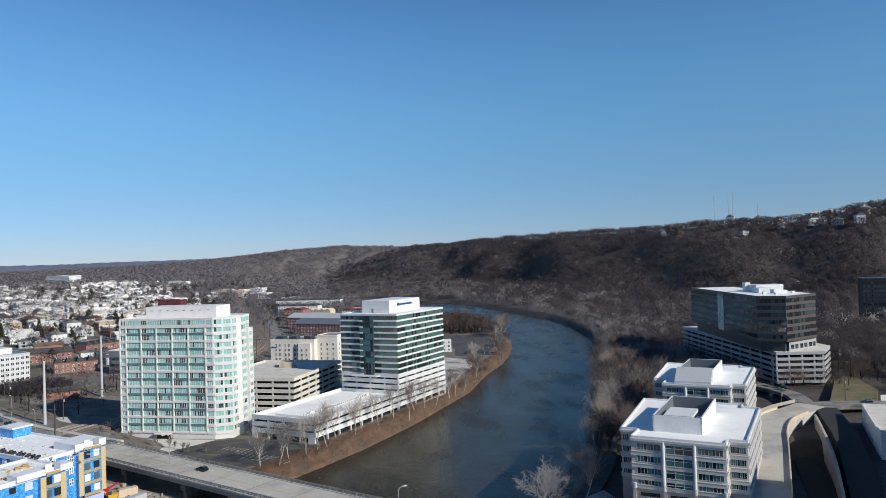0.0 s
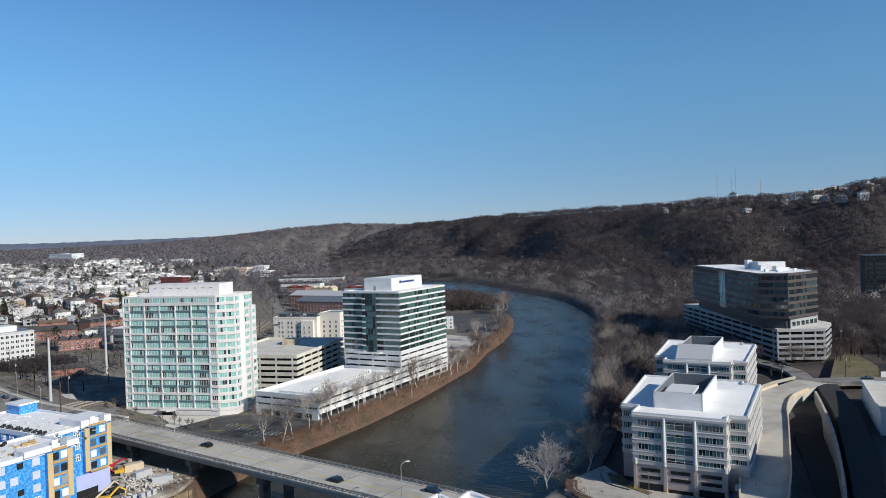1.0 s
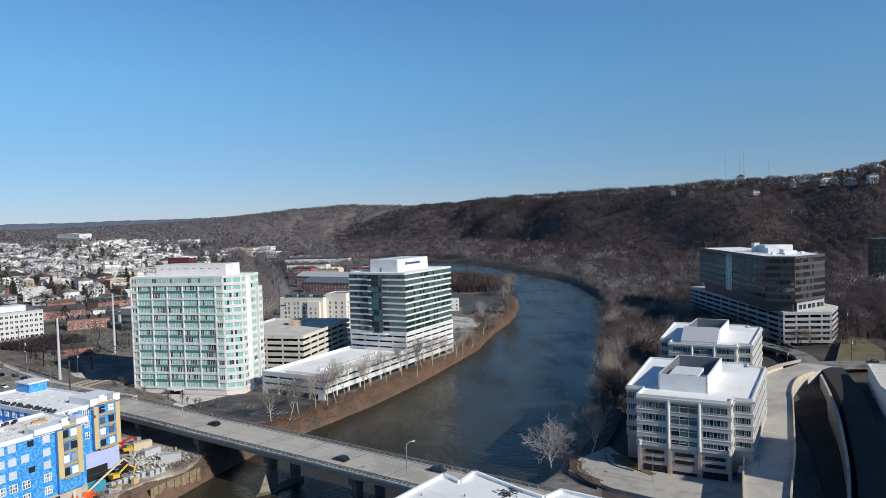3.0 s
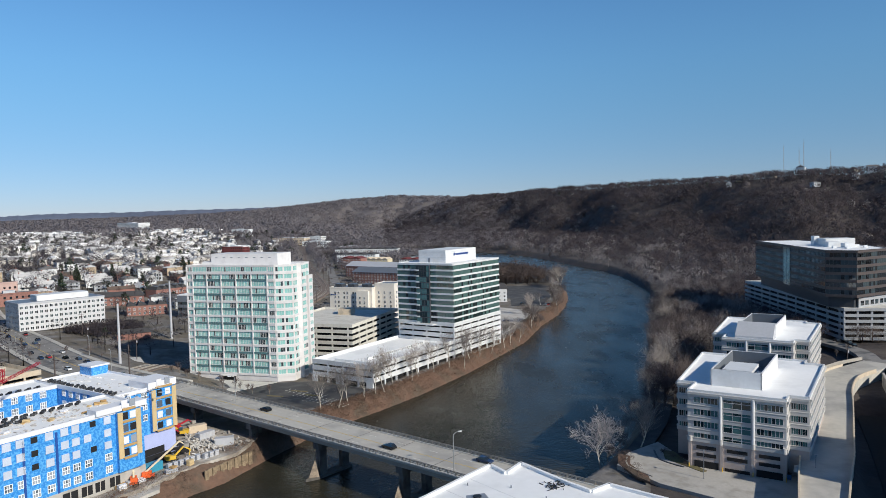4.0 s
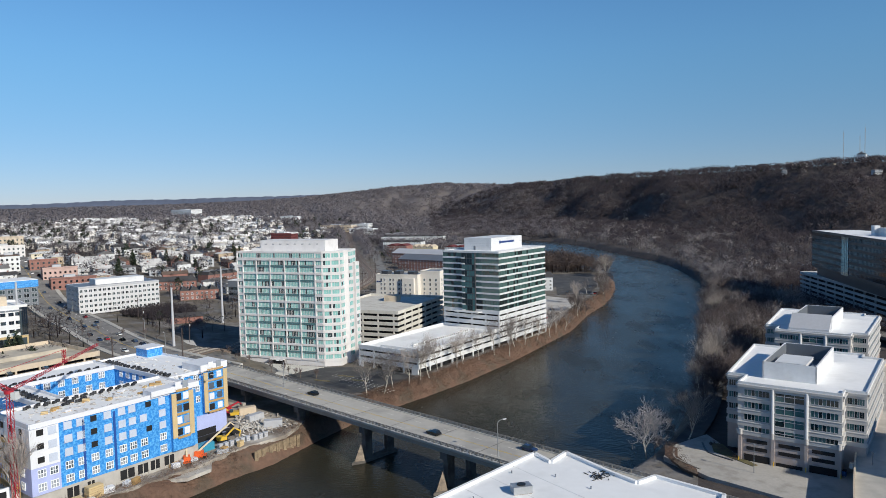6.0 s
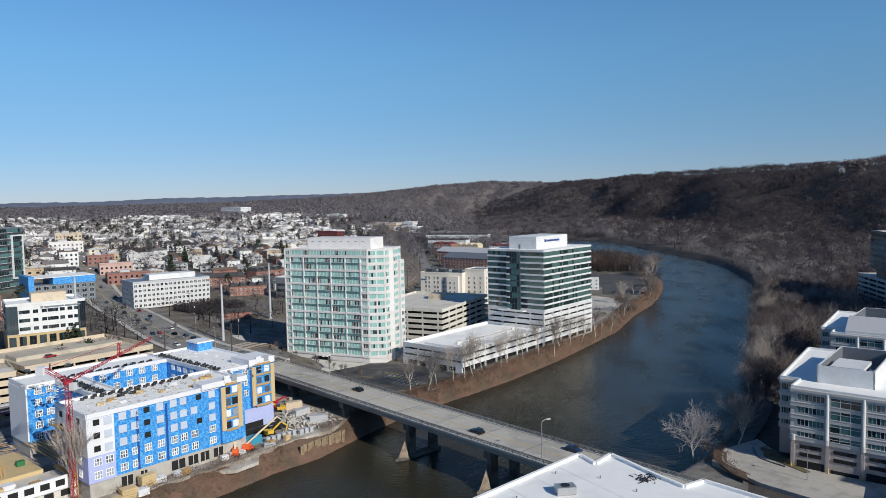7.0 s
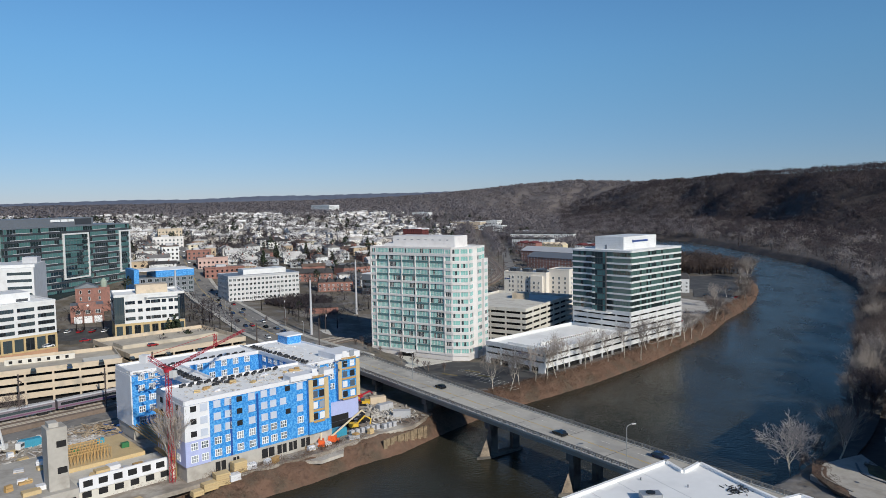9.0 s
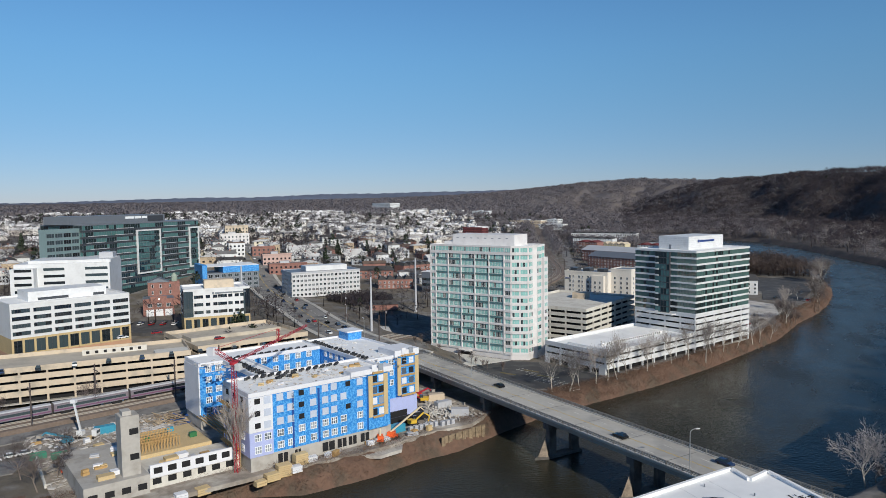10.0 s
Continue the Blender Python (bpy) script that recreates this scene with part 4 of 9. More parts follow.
# ---- the riverside office pair ----
def make_river_office(x, y, z, group_label):
    b = thing("river_office", x, y, z, -28.5, group_label, "building", "riverside office pair")
    h0, pitch = 7.2, 3.35
    shape = [(-5.4, 9), (-0.4, 9), (-0.4, 0), (24.6, 0), (24.6, 5), (29.5, 5), (29.5, 50), (24, 50), (24, 54), (-8.4, 54)]
    stone = mat("grey_stone", (0.42, 0.36, 0.335), 0.8, size=1.5, vary=0.1)
    part("base", prism(bmesh.new(), shape, 0, h0), stone, b, "grey-brown stone garage base")
    hole = as_mesh("slot", boxes((-2.6, 2.6, -0.16, 0.1, 0, 0.95)), M["opening"])
    for k, xx in enumerate((4.5, 12.5, 20.5)):
        for zz in (3.1, 5.2):
            put("slot", hole, b, xx, 0, zz)
        part("garage_door", boxes((xx - 3.2, xx + 3.2, -0.12, 0.1, 0, 1.9 if k != 1 else 0.9)), M["opening"], b)
    for xx in (0.2, 8.5, 16.5, 24.2):
        part("pilaster", boxes((xx - 0.4, xx + 0.4, -0.28, -0.003, 0, h0)), stone, b)
    end = h0 + 4 * pitch
    core = part("wall", prism(bmesh.new(), shape, h0, end), M["light_stone"], b)
    band = as_mesh("spandrel", ring_bands(shape, 0.3, 0, 1.0), M["light_stone"])
    thin = as_mesh("ledge", ring_bands(shape, 0.4, 0, 0.16), M["light_stone"])
    for f in range(5):
        put("spandrel", band, b, 0, 0, h0 + f * pitch - (0.9 if f else 0))
        put("ledge", thin, b, 0, 0, h0 + f * pitch + (0.12 if f else 1.0))
    win = window_mesh("window", 6.4, 1.75, 7, M["grey_panel"], M["teal_glass"])
    mid = window_mesh("curtain_wall", 7.0, 3.0, 3, M["grey_panel"], M["teal_glass"], rows=2)
    for f in range(4):
        z1 = h0 + f * pitch + 0.75
        for xx in (4.4, 20.6):
            put("window", win, b, xx, 0, z1)
        put("curtain_wall", mid, b, 12.5, -0.2, z1 - 0.5)
        put("window", win, b, 27.2 - 0.15, 5, z1).scale = (0.6, 1, 1)
        put("window", win, b, -2.9, 9, z1).scale = (0.65, 1, 1)
        for s in range(5):
            put("window", win, b, -8.13 + s * 0.55, 50 - s * 8.2, z1, -86.2)
            put("window", win, b, 29.5, 10 + s * 8.2, z1, 90)
    col = as_mesh("column", tube(bmesh.new(), (0, 0, 0), (0, 0, 4 * pitch), 0.42, 0.42, 10), M["white_panel"])
    for xx in (8.4, 16.6):
        put("column", col, b, xx, -0.35, h0)
    foot = as_mesh("column_foot", tube(bmesh.new(), (0, 0, 0), (0, 0, 1.5), 0.5, 0.5, 10), M["light_stone"])
    for xx in (0.4, 8.4, 16.6, 24.2):
        put("column_foot", foot, b, xx, -0.3, h0)
    part("roof", prism(bmesh.new(), shape, end, end + 0.5), M["white_roof"], b)
    part("cornice", ring_bands(shape, 0.6, end - 0.2, end + 0.45, 0.4), M["light_stone"], b)
    part("parapet", ring_bands(shape, 0.1, end + 0.45, end + 1.1, 0.35), M["white_panel"], b)
    pent = [(3.8, 9.2), (17.4, 9.2), (17.4, 40), (3.8, 40)]
    part("plant_screen", ring_bands(pent, 0, end + 0.5, end + 5.2, 0.4), M["white_panel"], b, "white roof screen round the plant")
    part("screen_lining", ring_bands([(4.25, 9.65), (16.95, 9.65), (16.95, 39.55), (4.25, 39.55)], 0.02, end + 0.5, end + 5.1, 0.06), M["steel_grey"], b)
    part("plant_floor", prism(bmesh.new(), [(4.2, 9.7), (17, 9.7), (17, 39.5), (4.2, 39.5)], end + 0.5, end + 0.62), M["steel_grey"], b)
    return b, end, pent


one, roof1, pent1 = make_river_office(53.0, 198.5, 8.0, "six-storey white office with blue-green windows on a stone garage")
part("plant_box", boxes((6, 14, 14, 26, roof1 + 0.6, roof1 + 4.4)), M["white_panel"], one)
part("plant_box", boxes((14.2, 16.4, 14, 22, roof1 + 0.6, roof1 + 3.0)), M["grey_panel"], one)
two, roof2, pent2 = make_river_office(87.6, 279.0, 8.0, "six-storey white office with a grey sloped plant roof")
bm = bmesh.new()
v = [bm.verts.new(c) for c in ((3.8, 2.6, roof2 + 1.5), (17.4, 2.6, roof2 + 1.5), (17.4, 9.1, roof2 + 6.2), (3.8, 9.1, roof2 + 6.2), (3.8, 2.6, roof2 + 0.5), (17.4, 2.6, roof2 + 0.5), (17.4, 9.1, roof2 + 0.5), (3.8, 9.1, roof2 + 0.5))]
for f in ((0, 1, 2, 3), (7, 6, 5, 4), (0, 4, 5, 1), (2, 6, 7, 3), (1, 5, 6, 2), (3, 7, 4, 0)):
    bm.faces.new([v[i] for i in f])
part("plant_roof", bm, M["grey_panel"], two, "grey sloped metal plant roof")


# ---- the brown office by the hill ----
MIRROR = mat("mirror_glass", (0.72, 0.85, 0.78), 0.08, 0.95, vary=0.1)


def make_brown_office():
    b = thing("brown_office", 0, 0, 0, 0, "dark brown stone and glass office above a banded garage", "building")
    deck = [(174.8, 367.5), (199, 365.2), (213, 385), (210, 512), (176, 512)]
    z0 = 11
    # black filling stands for the shade inside the garage levels
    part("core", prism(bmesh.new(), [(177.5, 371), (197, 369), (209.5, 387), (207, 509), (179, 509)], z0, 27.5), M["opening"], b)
    wall = as_mesh("breast_wall", ring_bands(deck, 0.1, 0, 1.5, 0.4), M["mid_grey"])
    for k in range(6):
        put("breast_wall", wall, b, 0, 0, z0 + 0.2 + k * 2.95)
    col = as_mesh("column", boxes((-0.4, 0.4, -0.4, 0.4, z0, 27.4)), M["mid_grey"])
    for s in (0.02, 0.28, 0.55, 0.8, 0.98):
        put("column", col, b, 174.8 + 24.2 * s, 368.2 - 2.3 * s, 0)
    for s in range(11):
        put("column", col, b, 175.4 + 0.12 * s, 373 + 13.5 * s, 0)
    part("deck_roof", prism(bmesh.new(), deck, 27.3, 27.6), M["pale_concrete"], b)
    shape = [(167.7, 371.8), (179.3, 364.1), (203.0, 379.6), (206, 400), (203, 487), (175.7, 489.6)]
    low = [(182, 367.5), (203.5, 381), (203.5, 400), (182, 396)]
    part("wing", prism(bmesh.new(), low, 27.6, 36.5), M["mid_grey"], b, "pale grey stone lower wing")
    me = window_mesh("window", 2.6, 2.2, 2, M["dark_panel"], M["plain_glass"], rows=2)
    for zz in (28.6, 32.6):
        window_row(b, me, (182, 367.5), (203.5, 381), zz, [0.12, 0.27, 0.45, 0.6, 0.77, 0.91])
    inner = [(170, 373.5), (179.8, 367.5), (201, 381.5), (203.5, 400), (200.5, 485), (178, 487)]
    part("under_storey", prism(bmesh.new(), inner, 27.6, 33), M["dark_panel"], b)
    end = strip_floors(b, shape, 33, 6, 3.75, 1.45, M["brown_stone"], M["plain_glass"], M["dark_panel"], 1.8, 0.2)
    part("fascia", ring_bands(shape, 0.4, end, end + 1.3, 0.6), M["brown_stone"], b)
    part("roof", prism(bmesh.new(), shape, end + 0.8, end + 1.0), M["white_roof"], b)
    glassy = window_mesh("glass_strip", 11, 22, 4, M["steel_grey"], MIRROR, rows=12)
    length, turn = along(shape[5], shape[0])
    put("glass_strip", glassy, b, 172.0 - 0.6, 429, 33.4, turn, "tall mirrored glass strip")
    dark = window_mesh("curtain_wall", 11, 14, 5, M["black"], M["plain_glass"], rows=4)
    window_row(b, dark, shape[1], shape[2], 41, (0.24,), "curtain_wall")
    for x, y, w, d, h in ((186, 412, 16, 10, 4.2), (183, 402, 7, 6, 3.0), (190, 428, 9, 9, 3.6), (188, 394, 5, 5, 2.4), (184, 422, 3, 4, 5.4), (192, 405, 3, 3, 2.0), (180, 390, 2, 2, 1.4), (194, 396, 2.4, 3, 1.6), (197, 392, 1.6, 1.6, 1.2), (184, 384, 1.6, 2.4, 1.0)):
        part("plant_box", boxes((x, x + w, y, y + d, end + 1.0, end + 1.0 + h)), M["white_panel"], b)
    return b


make_brown_office()


# ---- offices on the town side ----
def make_white_office():
    b = thing("white_office", -292, 203.5, 12, 69, "five-storey white office with strip windows above a tan base", "building")
    w, d = 51, 34
    part("base", boxes((0, w, 0, d, 0, 10.6)), M["tan"], b, "tan stone ground floor")
    part("plinth", boxes((-0.1, w + 0.1, -0.15, d, 0, 3.4)), mat("tan_brick", (0.45, 0.27, 0.17), 0.85, size=0.8, vary=0.15), b, "orange-tan brick plinth")
    tall = window_mesh("window", 3.6, 5.4, 2, M["dark_panel"], M["plain_glass"])
    window_row(b, tall, (0, 0), (w, 0), 4.2, [(k + 0.5) / 11 for k in range(11)])
    pil = as_mesh("pilaster", boxes((-0.45, 0.45, -0.4, 0, 3.4, 10.2)), M["tan"])
    for k in range(12):
        put("pilaster", pil, b, min(max(0.45, k * w / 11), w - 0.45), 0, 0)
    part("wall", boxes((0, w, 0, d, 10.6, 25)), M["white_panel"], b)
    strip = window_mesh("window", 7.0, 1.6, 6, M["dark_panel"], M["plain_glass"])
    for f in range(4):
        window_row(b, strip, (0, 0), (w, 0), 11.9 + f * 3.3, [(k + 0.5) / 6 for k in range(6)])
        window_row(b, strip, (w, 0), (w, d), 11.9 + f * 3.3, [0.25, 0.7])
    part("parapet", ring_bands([(0, 0), (w, 0), (w, d), (0, d)], 0.1, 25, 26), M["white_panel"], b)
    part("roof", boxes((0.3, w - 0.3, 0.3, d - 0.3, 25, 25.15)), M["white_roof"], b)
    part("penthouse", boxes((10, 44, 10, 26, 25.15, 29.5)), M["white_panel"], b)
    part("louver", boxes((14, 27, 9.9, 10, 25.4, 26.6), (38, 43, 9.9, 10, 25.4, 26.6)), M["dark_panel"], b)
    return b


make_white_office()


def make_rear_office():
    b = thing("white_office", -352, 244, 14, 37, "white stepped office behind with dark strip windows", "building")
    part("wall", boxes((4, 50, 0, 30, 0, 36)), M["white_panel"], b)
    part("wall", boxes((4, 15, -6, 0, 0, 34)), M["white_panel"], b)
    for f in range(5):
        z = 18 + f * 3.6
        for x0, x1, y in ((6, 14, -6), (18, 28, 0), (38, 49, 0)):
            part("window", boxes((x0, x1, y - 0.1, y + 0.2, z, z + 1.4)), M["plain_glass"], b)
    part("roof_step", boxes((10, 50, 3, 28, 36, 37.5)), M["white_panel"], b)
    part("window", boxes((12, 34, 2.9, 3.1, 34.6, 36.0)), M["dark_panel"], b)
    part("penthouse", boxes((42, 49, 14, 24, 36, 40.5)), M["grey_panel"], b)
    return b


make_rear_office()


def make_headquarters():
    b = thing("glass_headquarters", -385.5, 319, 17, 95.3, "twelve-storey dark green glass office with white framed bays", "building")
    w, d = 115, 34
    shape = [(-52, 0), (w, 0), (w, d), (-52, d)]
    end = strip_floors(b, [(0, 0), (w, 0), (w, d), (0, d)], 0, 12, 4.2, 1.3, M["dark_panel"], M["lit_glass"], M["steel_grey"], 2.2, 0.12)
    part("block", boxes((-26, -0.2, 2, 7, 0, 49)), M["teal_panel"], b, "grey-teal panelled side block")
    me = window_mesh("window", 5.5, 2.4, 3, M["steel_grey"], M["plain_glass"])
    for f in range(11):
        window_row(b, me, (-26, 2), (0, 2), 2 + f * 4.2, [0.14, 0.38, 0.62, 0.86])
    for x0, x1 in ((47, 71), (103, 114.5)):
        z0, z1 = 15, 46
        part("bay_frame", boxes((x0, x0 + 1, -1, 0, z0, z1), (x1 - 1, x1, -1, 0, z0, z1), (x0 + 1, x1 - 1, -1, 0, z1 - 1, z1), (x0 + 1, x1 - 1, -1, 0, z0, z0 + 1)), M["white_panel"], b, "white bay frame")
        pane = pane_band(x1 - x0 - 2, 2.6, 2.6, M["steel_grey"], M["teal_glass"])
        for f in range(4, 11):
            put("window_band", pane, b, (x0 + x1) / 2, -0.4, f * 4.2 + 0.6)
    ledge = as_mesh("ledge", boxes((0, 16, -0.3, -0.13, 0, 0.4)), M["grey_panel"])
    for f in range(2, 12):
        for x in (3, 26, 73, 86):
            put("ledge", ledge, b, x + (f % 3) * 1.5, 0, f * 4.2 + 1.3)
    part("roof", boxes((-0.2, w + 0.2, -0.2, d + 0.2, end, end + 0.8)), M["steel_grey"], b)
    part("roof_screen", boxes((-3, 84, 6, 28, end + 0.8, end + 6.0)), M["steel_grey"], b, "grey roof plant screen")
    part("roof_screen", boxes((66, 82, 5.8, 6, end + 1.2, end + 5.2)), M["dark_panel"], b)
    for k, (x, l) in enumerate(((44, 8), (53.0, 6), (60, 5))):
        part("sign_bar", boxes((x, x + l, 5.6, 5.95, end + 3.4, end + 5.0)), M["lime"], b)
    part("glass_base", boxes((26, 70, -3, -0.2, 0, 7)), M["lit_glass"], b)
    return b


make_headquarters()


def make_tan_office():
    b = thing("small_office", -264, 276.5, 14, 47, "white four-storey office with tan arcade and dark glass corner", "building")
    w, d = 33, 24
    part("base", boxes((0, w, 0, d, 0, 8)), M["tan"], b, "tan arcade")
    tall = window_mesh("window", 2.8, 4.6, 2, M["dark_panel"], M["plain_glass"])
    window_row(b, tall, (0, 0), (w, 0), 2.2, [(k + 0.5) / 8 for k in range(8)])
    part("wall", boxes((0, w, 0, d, 8, 21.5)), M["white_panel"], b)
    sq = window_mesh("window", 2.0, 1.5, 2, M["dark_panel"], M["plain_glass"])
    wide = window_mesh("window", 4.4, 1.5, 4, M["dark_panel"], M["plain_glass"])
    for f in range(3):
        window_row(b, sq, (0, 0), (w, 0), 9.6 + f * 4.0, [0.36, 0.47, 0.7, 0.8])
        window_row(b, wide, (0, 0), (w, 0), 9.6 + f * 4.0, [0.22, 0.58, 0.92])
        window_row(b, wide, (0, d), (0, 0), 9.6 + f * 4.0, [0.3, 0.6])
    corner = pane_band(4.5, 13, 1.1, M["dark_panel"], M["plain_glass"])
    put("glass_corner", corner, b, 2.3, -0.2, 8.3)
    put("glass_corner", corner, b, -0.2, 3.0, 8.3, -90)
    part("parapet", ring_bands([(0, 0), (w, 0), (w, d), (0, d)], 0.12, 21.5, 22.6), M["white_panel"], b)
    part("roof", boxes((0.3, w - 0.3, 0.3, d - 0.3, 21.5, 21.65)), M["white_roof"], b)
    part("penthouse", boxes((11, 26, 8, 16, 21.65, 26)), M["beige"], b)
    put("glass_corner", corner, b, w - 1.6, -0.25, 8.3).scale = (0.7, 1, 1)
    bars(b, 14, -0.2, 19.6, 0, 17, 0.9, 8, M["steel_grey"])
    return b


make_tan_office()


def make_square_office():
    b = thing("square_office", -281, 394, 16, 51, "pale five-storey office with small square windows", "building")
    w, d = 49, 26
    part("wall", boxes((0, w, 0, d, 0, 17)), mat("pale_render", (0.56, 0.56, 0.57), 0.8, size=2, vary=0.06), b)
    part("cornice", ring_bands([(0, 0), (w, 0), (w, d), (0, d)], 0.2, 16.4, 17.4), M["grey_panel"], b)
    part("roof", boxes((0.3, w - 0.3, 0.3, d - 0.3, 17, 17.15)), M["steel_grey"], b)
    part("penthouse", boxes((12, 42, 7, 19, 17.15, 20.5)), M["white_panel"], b)
    sq = window_mesh("window", 1.7, 1.6, 2, M["white_panel"], M["plain_glass"])
    for f in range(5):
        z = 1.2 + f * 3.15
        window_row(b, sq, (0, 0), (w, 0), z, [(k + 0.5) / 18 for k in range(18)])
        window_row(b, sq, (0, d), (0, 0), z, [(k + 0.5) / 9 for k in range(9)])
    return b


make_square_office()


def make_firehouse():
    b = thing("firehouse", -322, 305, 15, 46, "red brick firehouse with white doors and a stepped gable", "building")
    part("wall", boxes((0, 17, 0, 22, 0, 9)), M["brick"], b)
    bm = bmesh.new()
    prism(bm, [(0, 0), (17, 0), (17, 0.6), (0, 0.6)], 9, 10.2)
    box(bm, 4, 13, 0, 0.6, 10.2, 11.6)
    part("gable", bm, M["brick"], b)
    part("roof", boxes((-0.2, 17.2, 0.7, 22.2, 9.0, 9.3)), M["steel_grey"], b)
    door = window_mesh("garage_door", 4.0, 3.8, 3, M["white_panel"], M["white_wrap"], rows=4, bar=0.1)
    window_row(b, door, (0, 0), (17, 0), 0.1, (0.22, 0.52, 0.82), "garage_door")
    win = window_mesh("window", 2.4, 2.0, 3, M["white_panel"], M["plain_glass"])
    window_row(b, win, (0, 0), (17, 0), 5.4, (0.22, 0.52, 0.82))
    part("badge", tube(bmesh.new(), (8.8, -0.12, 10.0), (8.8, 0, 10.0), 0.6, 0.6, 14), M["lime"], b)
    c = thing("brick_hall", -347, 333, 15, 46, "tall brick hall with a small domed cupola", "building")
    part("wall", boxes((0, 19, 0, 12, 0, 16)), M["brick"], c)
    bm = bmesh.new()
    v = [bm.verts.new(p) for p in ((-0.3, -0.3, 16), (13, -0.3, 16), (6.4, -0.3, 18.8), (-0.3, 12.3, 16), (13, 12.3, 16), (6.4, 12.3, 18.8))]
    for f in ((0, 1, 2), (5, 4, 3), (1, 4, 5, 2), (3, 0, 2, 5)):
        bm.faces.new([v[i] for i in f])
    part("roof", bm, M["steel_grey"], c)
    part("cupola", tube(tube(bmesh.new(), (16, 4, 16), (16, 4, 19.4), 1.9, 1.9, 8), (16, 4, 19.4), (16, 4, 21.4), 2.0, 0.4, 8), mat("copper_green", (0.3, 0.36, 0.3), 0.7, vary=0.15), c, "greenish copper cupola")
    w2 = window_mesh("window", 1.0, 2.0, 1, M["white_panel"], M["plain_glass"])
    for zz in (4, 8.5, 12.6):
        window_row(c, w2, (0, 0), (19, 0), zz, (0.15, 0.4, 0.7))


make_firehouse()


def make_wrapped_block():
    b = thing("unfinished_block", -352, 388, 16, 55, "unfinished grey block with a bright blue wrapped top storey", "building")
    w, d = 40, 24
    part("wall", boxes((0, w, 0, d, 0, 15)), M["steel_grey"], b)
    part("top_storey", boxes((14, w + 0.3, -0.3, d, 15, 19.5)), M["blue_wrap"], b)
    part("side_wrap", boxes((-0.3, 3, -0.3, d, 0, 21)), M["blue_wrap"], b)
    part("roof", boxes((-0.2, w, -0.2, d, 19.5, 19.8)), M["white_roof"], b)
    me = window_mesh("window", 3.0, 2.2, 2, M["grey_panel"], M["plain_glass"])
    for f in range(4):
        window_row(b, me, (3, 0), (w, 0), 1.4 + f * 3.5, [(k + 0.5) / 8 for k in range(8)])
    return b


make_wrapped_block()

# ---- the long garage and the trains before it ----
M["tan_deck"] = mat("tan_deck", (0.5, 0.45, 0.37), 0.9, size=4, vary=0.12, second=(0.4, 0.36, 0.3), amount=0.5)
lg = make_deck(-272.5, 137.0, 8, 50, 105, 28, 4, 3.0, M["beige"], "long four-level beige parking garage beside the railway", M["tan_deck"], sill=1.6)
part("stair_block", boxes((92, 105, 0.4, 9, 12.06, 13.4)), M["pale_concrete"], lg)
lg2 = make_deck(-214, 231.5, 8, 62, 52, 46, 3, 3.3, M["beige"], "beige parking deck with a sloped open roof", M["tan_deck"], sill=1.7)
up = part("ramp", boxes((4, 48, 20, 32, 9.97, 11.6)), M["tan_deck"], lg2)
arch = as_mesh("screen_window", boxes((-0.6, 0.6, -0.05, 0.3, 0, 1.1)), M["opening"])
part("screen_wall", boxes((66, 90, 18, 18.4, 12.06, 14.2)), M["pale_concrete"], lg)
for k in range(7):
    put("screen_window", arch, lg, 68 + k * 3.2, 18, 12.6)


# ---- pavements on both banks ----
slab("parking_lot", [(-101, 306), (-112, 292), (-96, 276), (-80, 262), (-71, 266), (-57, 286), (-54, 293), (-84, 309)], 6.25, M["asphalt"], "dark asphalt parking lot beside the white garage", "parking lot")
slab("forecourt", [(-146, 316), (-138, 300), (-118, 290), (-111, 292), (-99, 307), (-144, 317)], 6.35, M["pale_concrete"], "pale concrete forecourt of the tower", "pavement")
line_me = as_mesh("parking_line", boxes((-0.06, 0.06, -2.3, 2.3, 0, 0.012)), M["paint"])
lot = bpy.data.objects["parking_lot"]
for row in range(3):
    for k in range(9):
        put("parking_line", line_me, lot, -86 + k * 2.3 + row * 6 - 4, 293 - k * 1.25 - row * 7.5, 6.254, -28)
for x, y in ((-92, 283), (-84, 291), (-76, 284)):
    isl = slab("kerb_island", [(x - 4, y + 1.6), (x - 4, y + 0.4), (x + 3, y - 1.6), (x + 3.4, y - 0.4)], 6.42, M["lawn"], "small planted kerb island in the lot", "kerb island", 0.3)
ribbon("riverside_path", smooth_line([(-55, 290, 6.12), (-39, 320, 6.12), (-26, 348, 6.12), (-10, 382, 6.12), (4, 420, 6.12), (16, 462, 6.12)]), 3.2, M["old_asphalt"], "asphalt lane along the bank beside the garage", "path", 0.4)
slab("gravel_lot", [(0, 406), (5, 428), (15, 470), (24, 508), (20, 534), (2, 548), (-24, 540), (-24, 460), (-6, 415)], 6.2, M["gravel"], "pale gravel parking lot by the river", "parking lot")
slab("river_lot", [(12, 556), (36, 556), (48, 620), (54, 700), (-10, 717), (-24, 640), (-22, 606), (12, 606)], 6.25, M["asphalt"], "dark parking lot by the river bend", "parking lot")
slab("yard", [(33, 199), (42, 185), (58, 172), (73, 164), (84, 177), (86, 190), (81, 199), (53, 203), (49, 219), (38, 209)], 8.0, M["concrete"], "grey concrete yard before the riverside offices", "pavement", 3)
ribbon("yard_kerb", smooth_line([(37, 205, 8.2), (36, 198, 8.2), (41, 190, 8.2)], 2), 0.5, M["rail"], "dark kerb of the yard drive", "kerb", 0.4)
ribbon("yard_kerb", smooth_line([(46, 211, 8.2), (46, 203, 8.2), (51, 197, 8.2)], 2), 0.5, M["dark_panel"], "dark kerb of the yard drive", "kerb", 0.4)
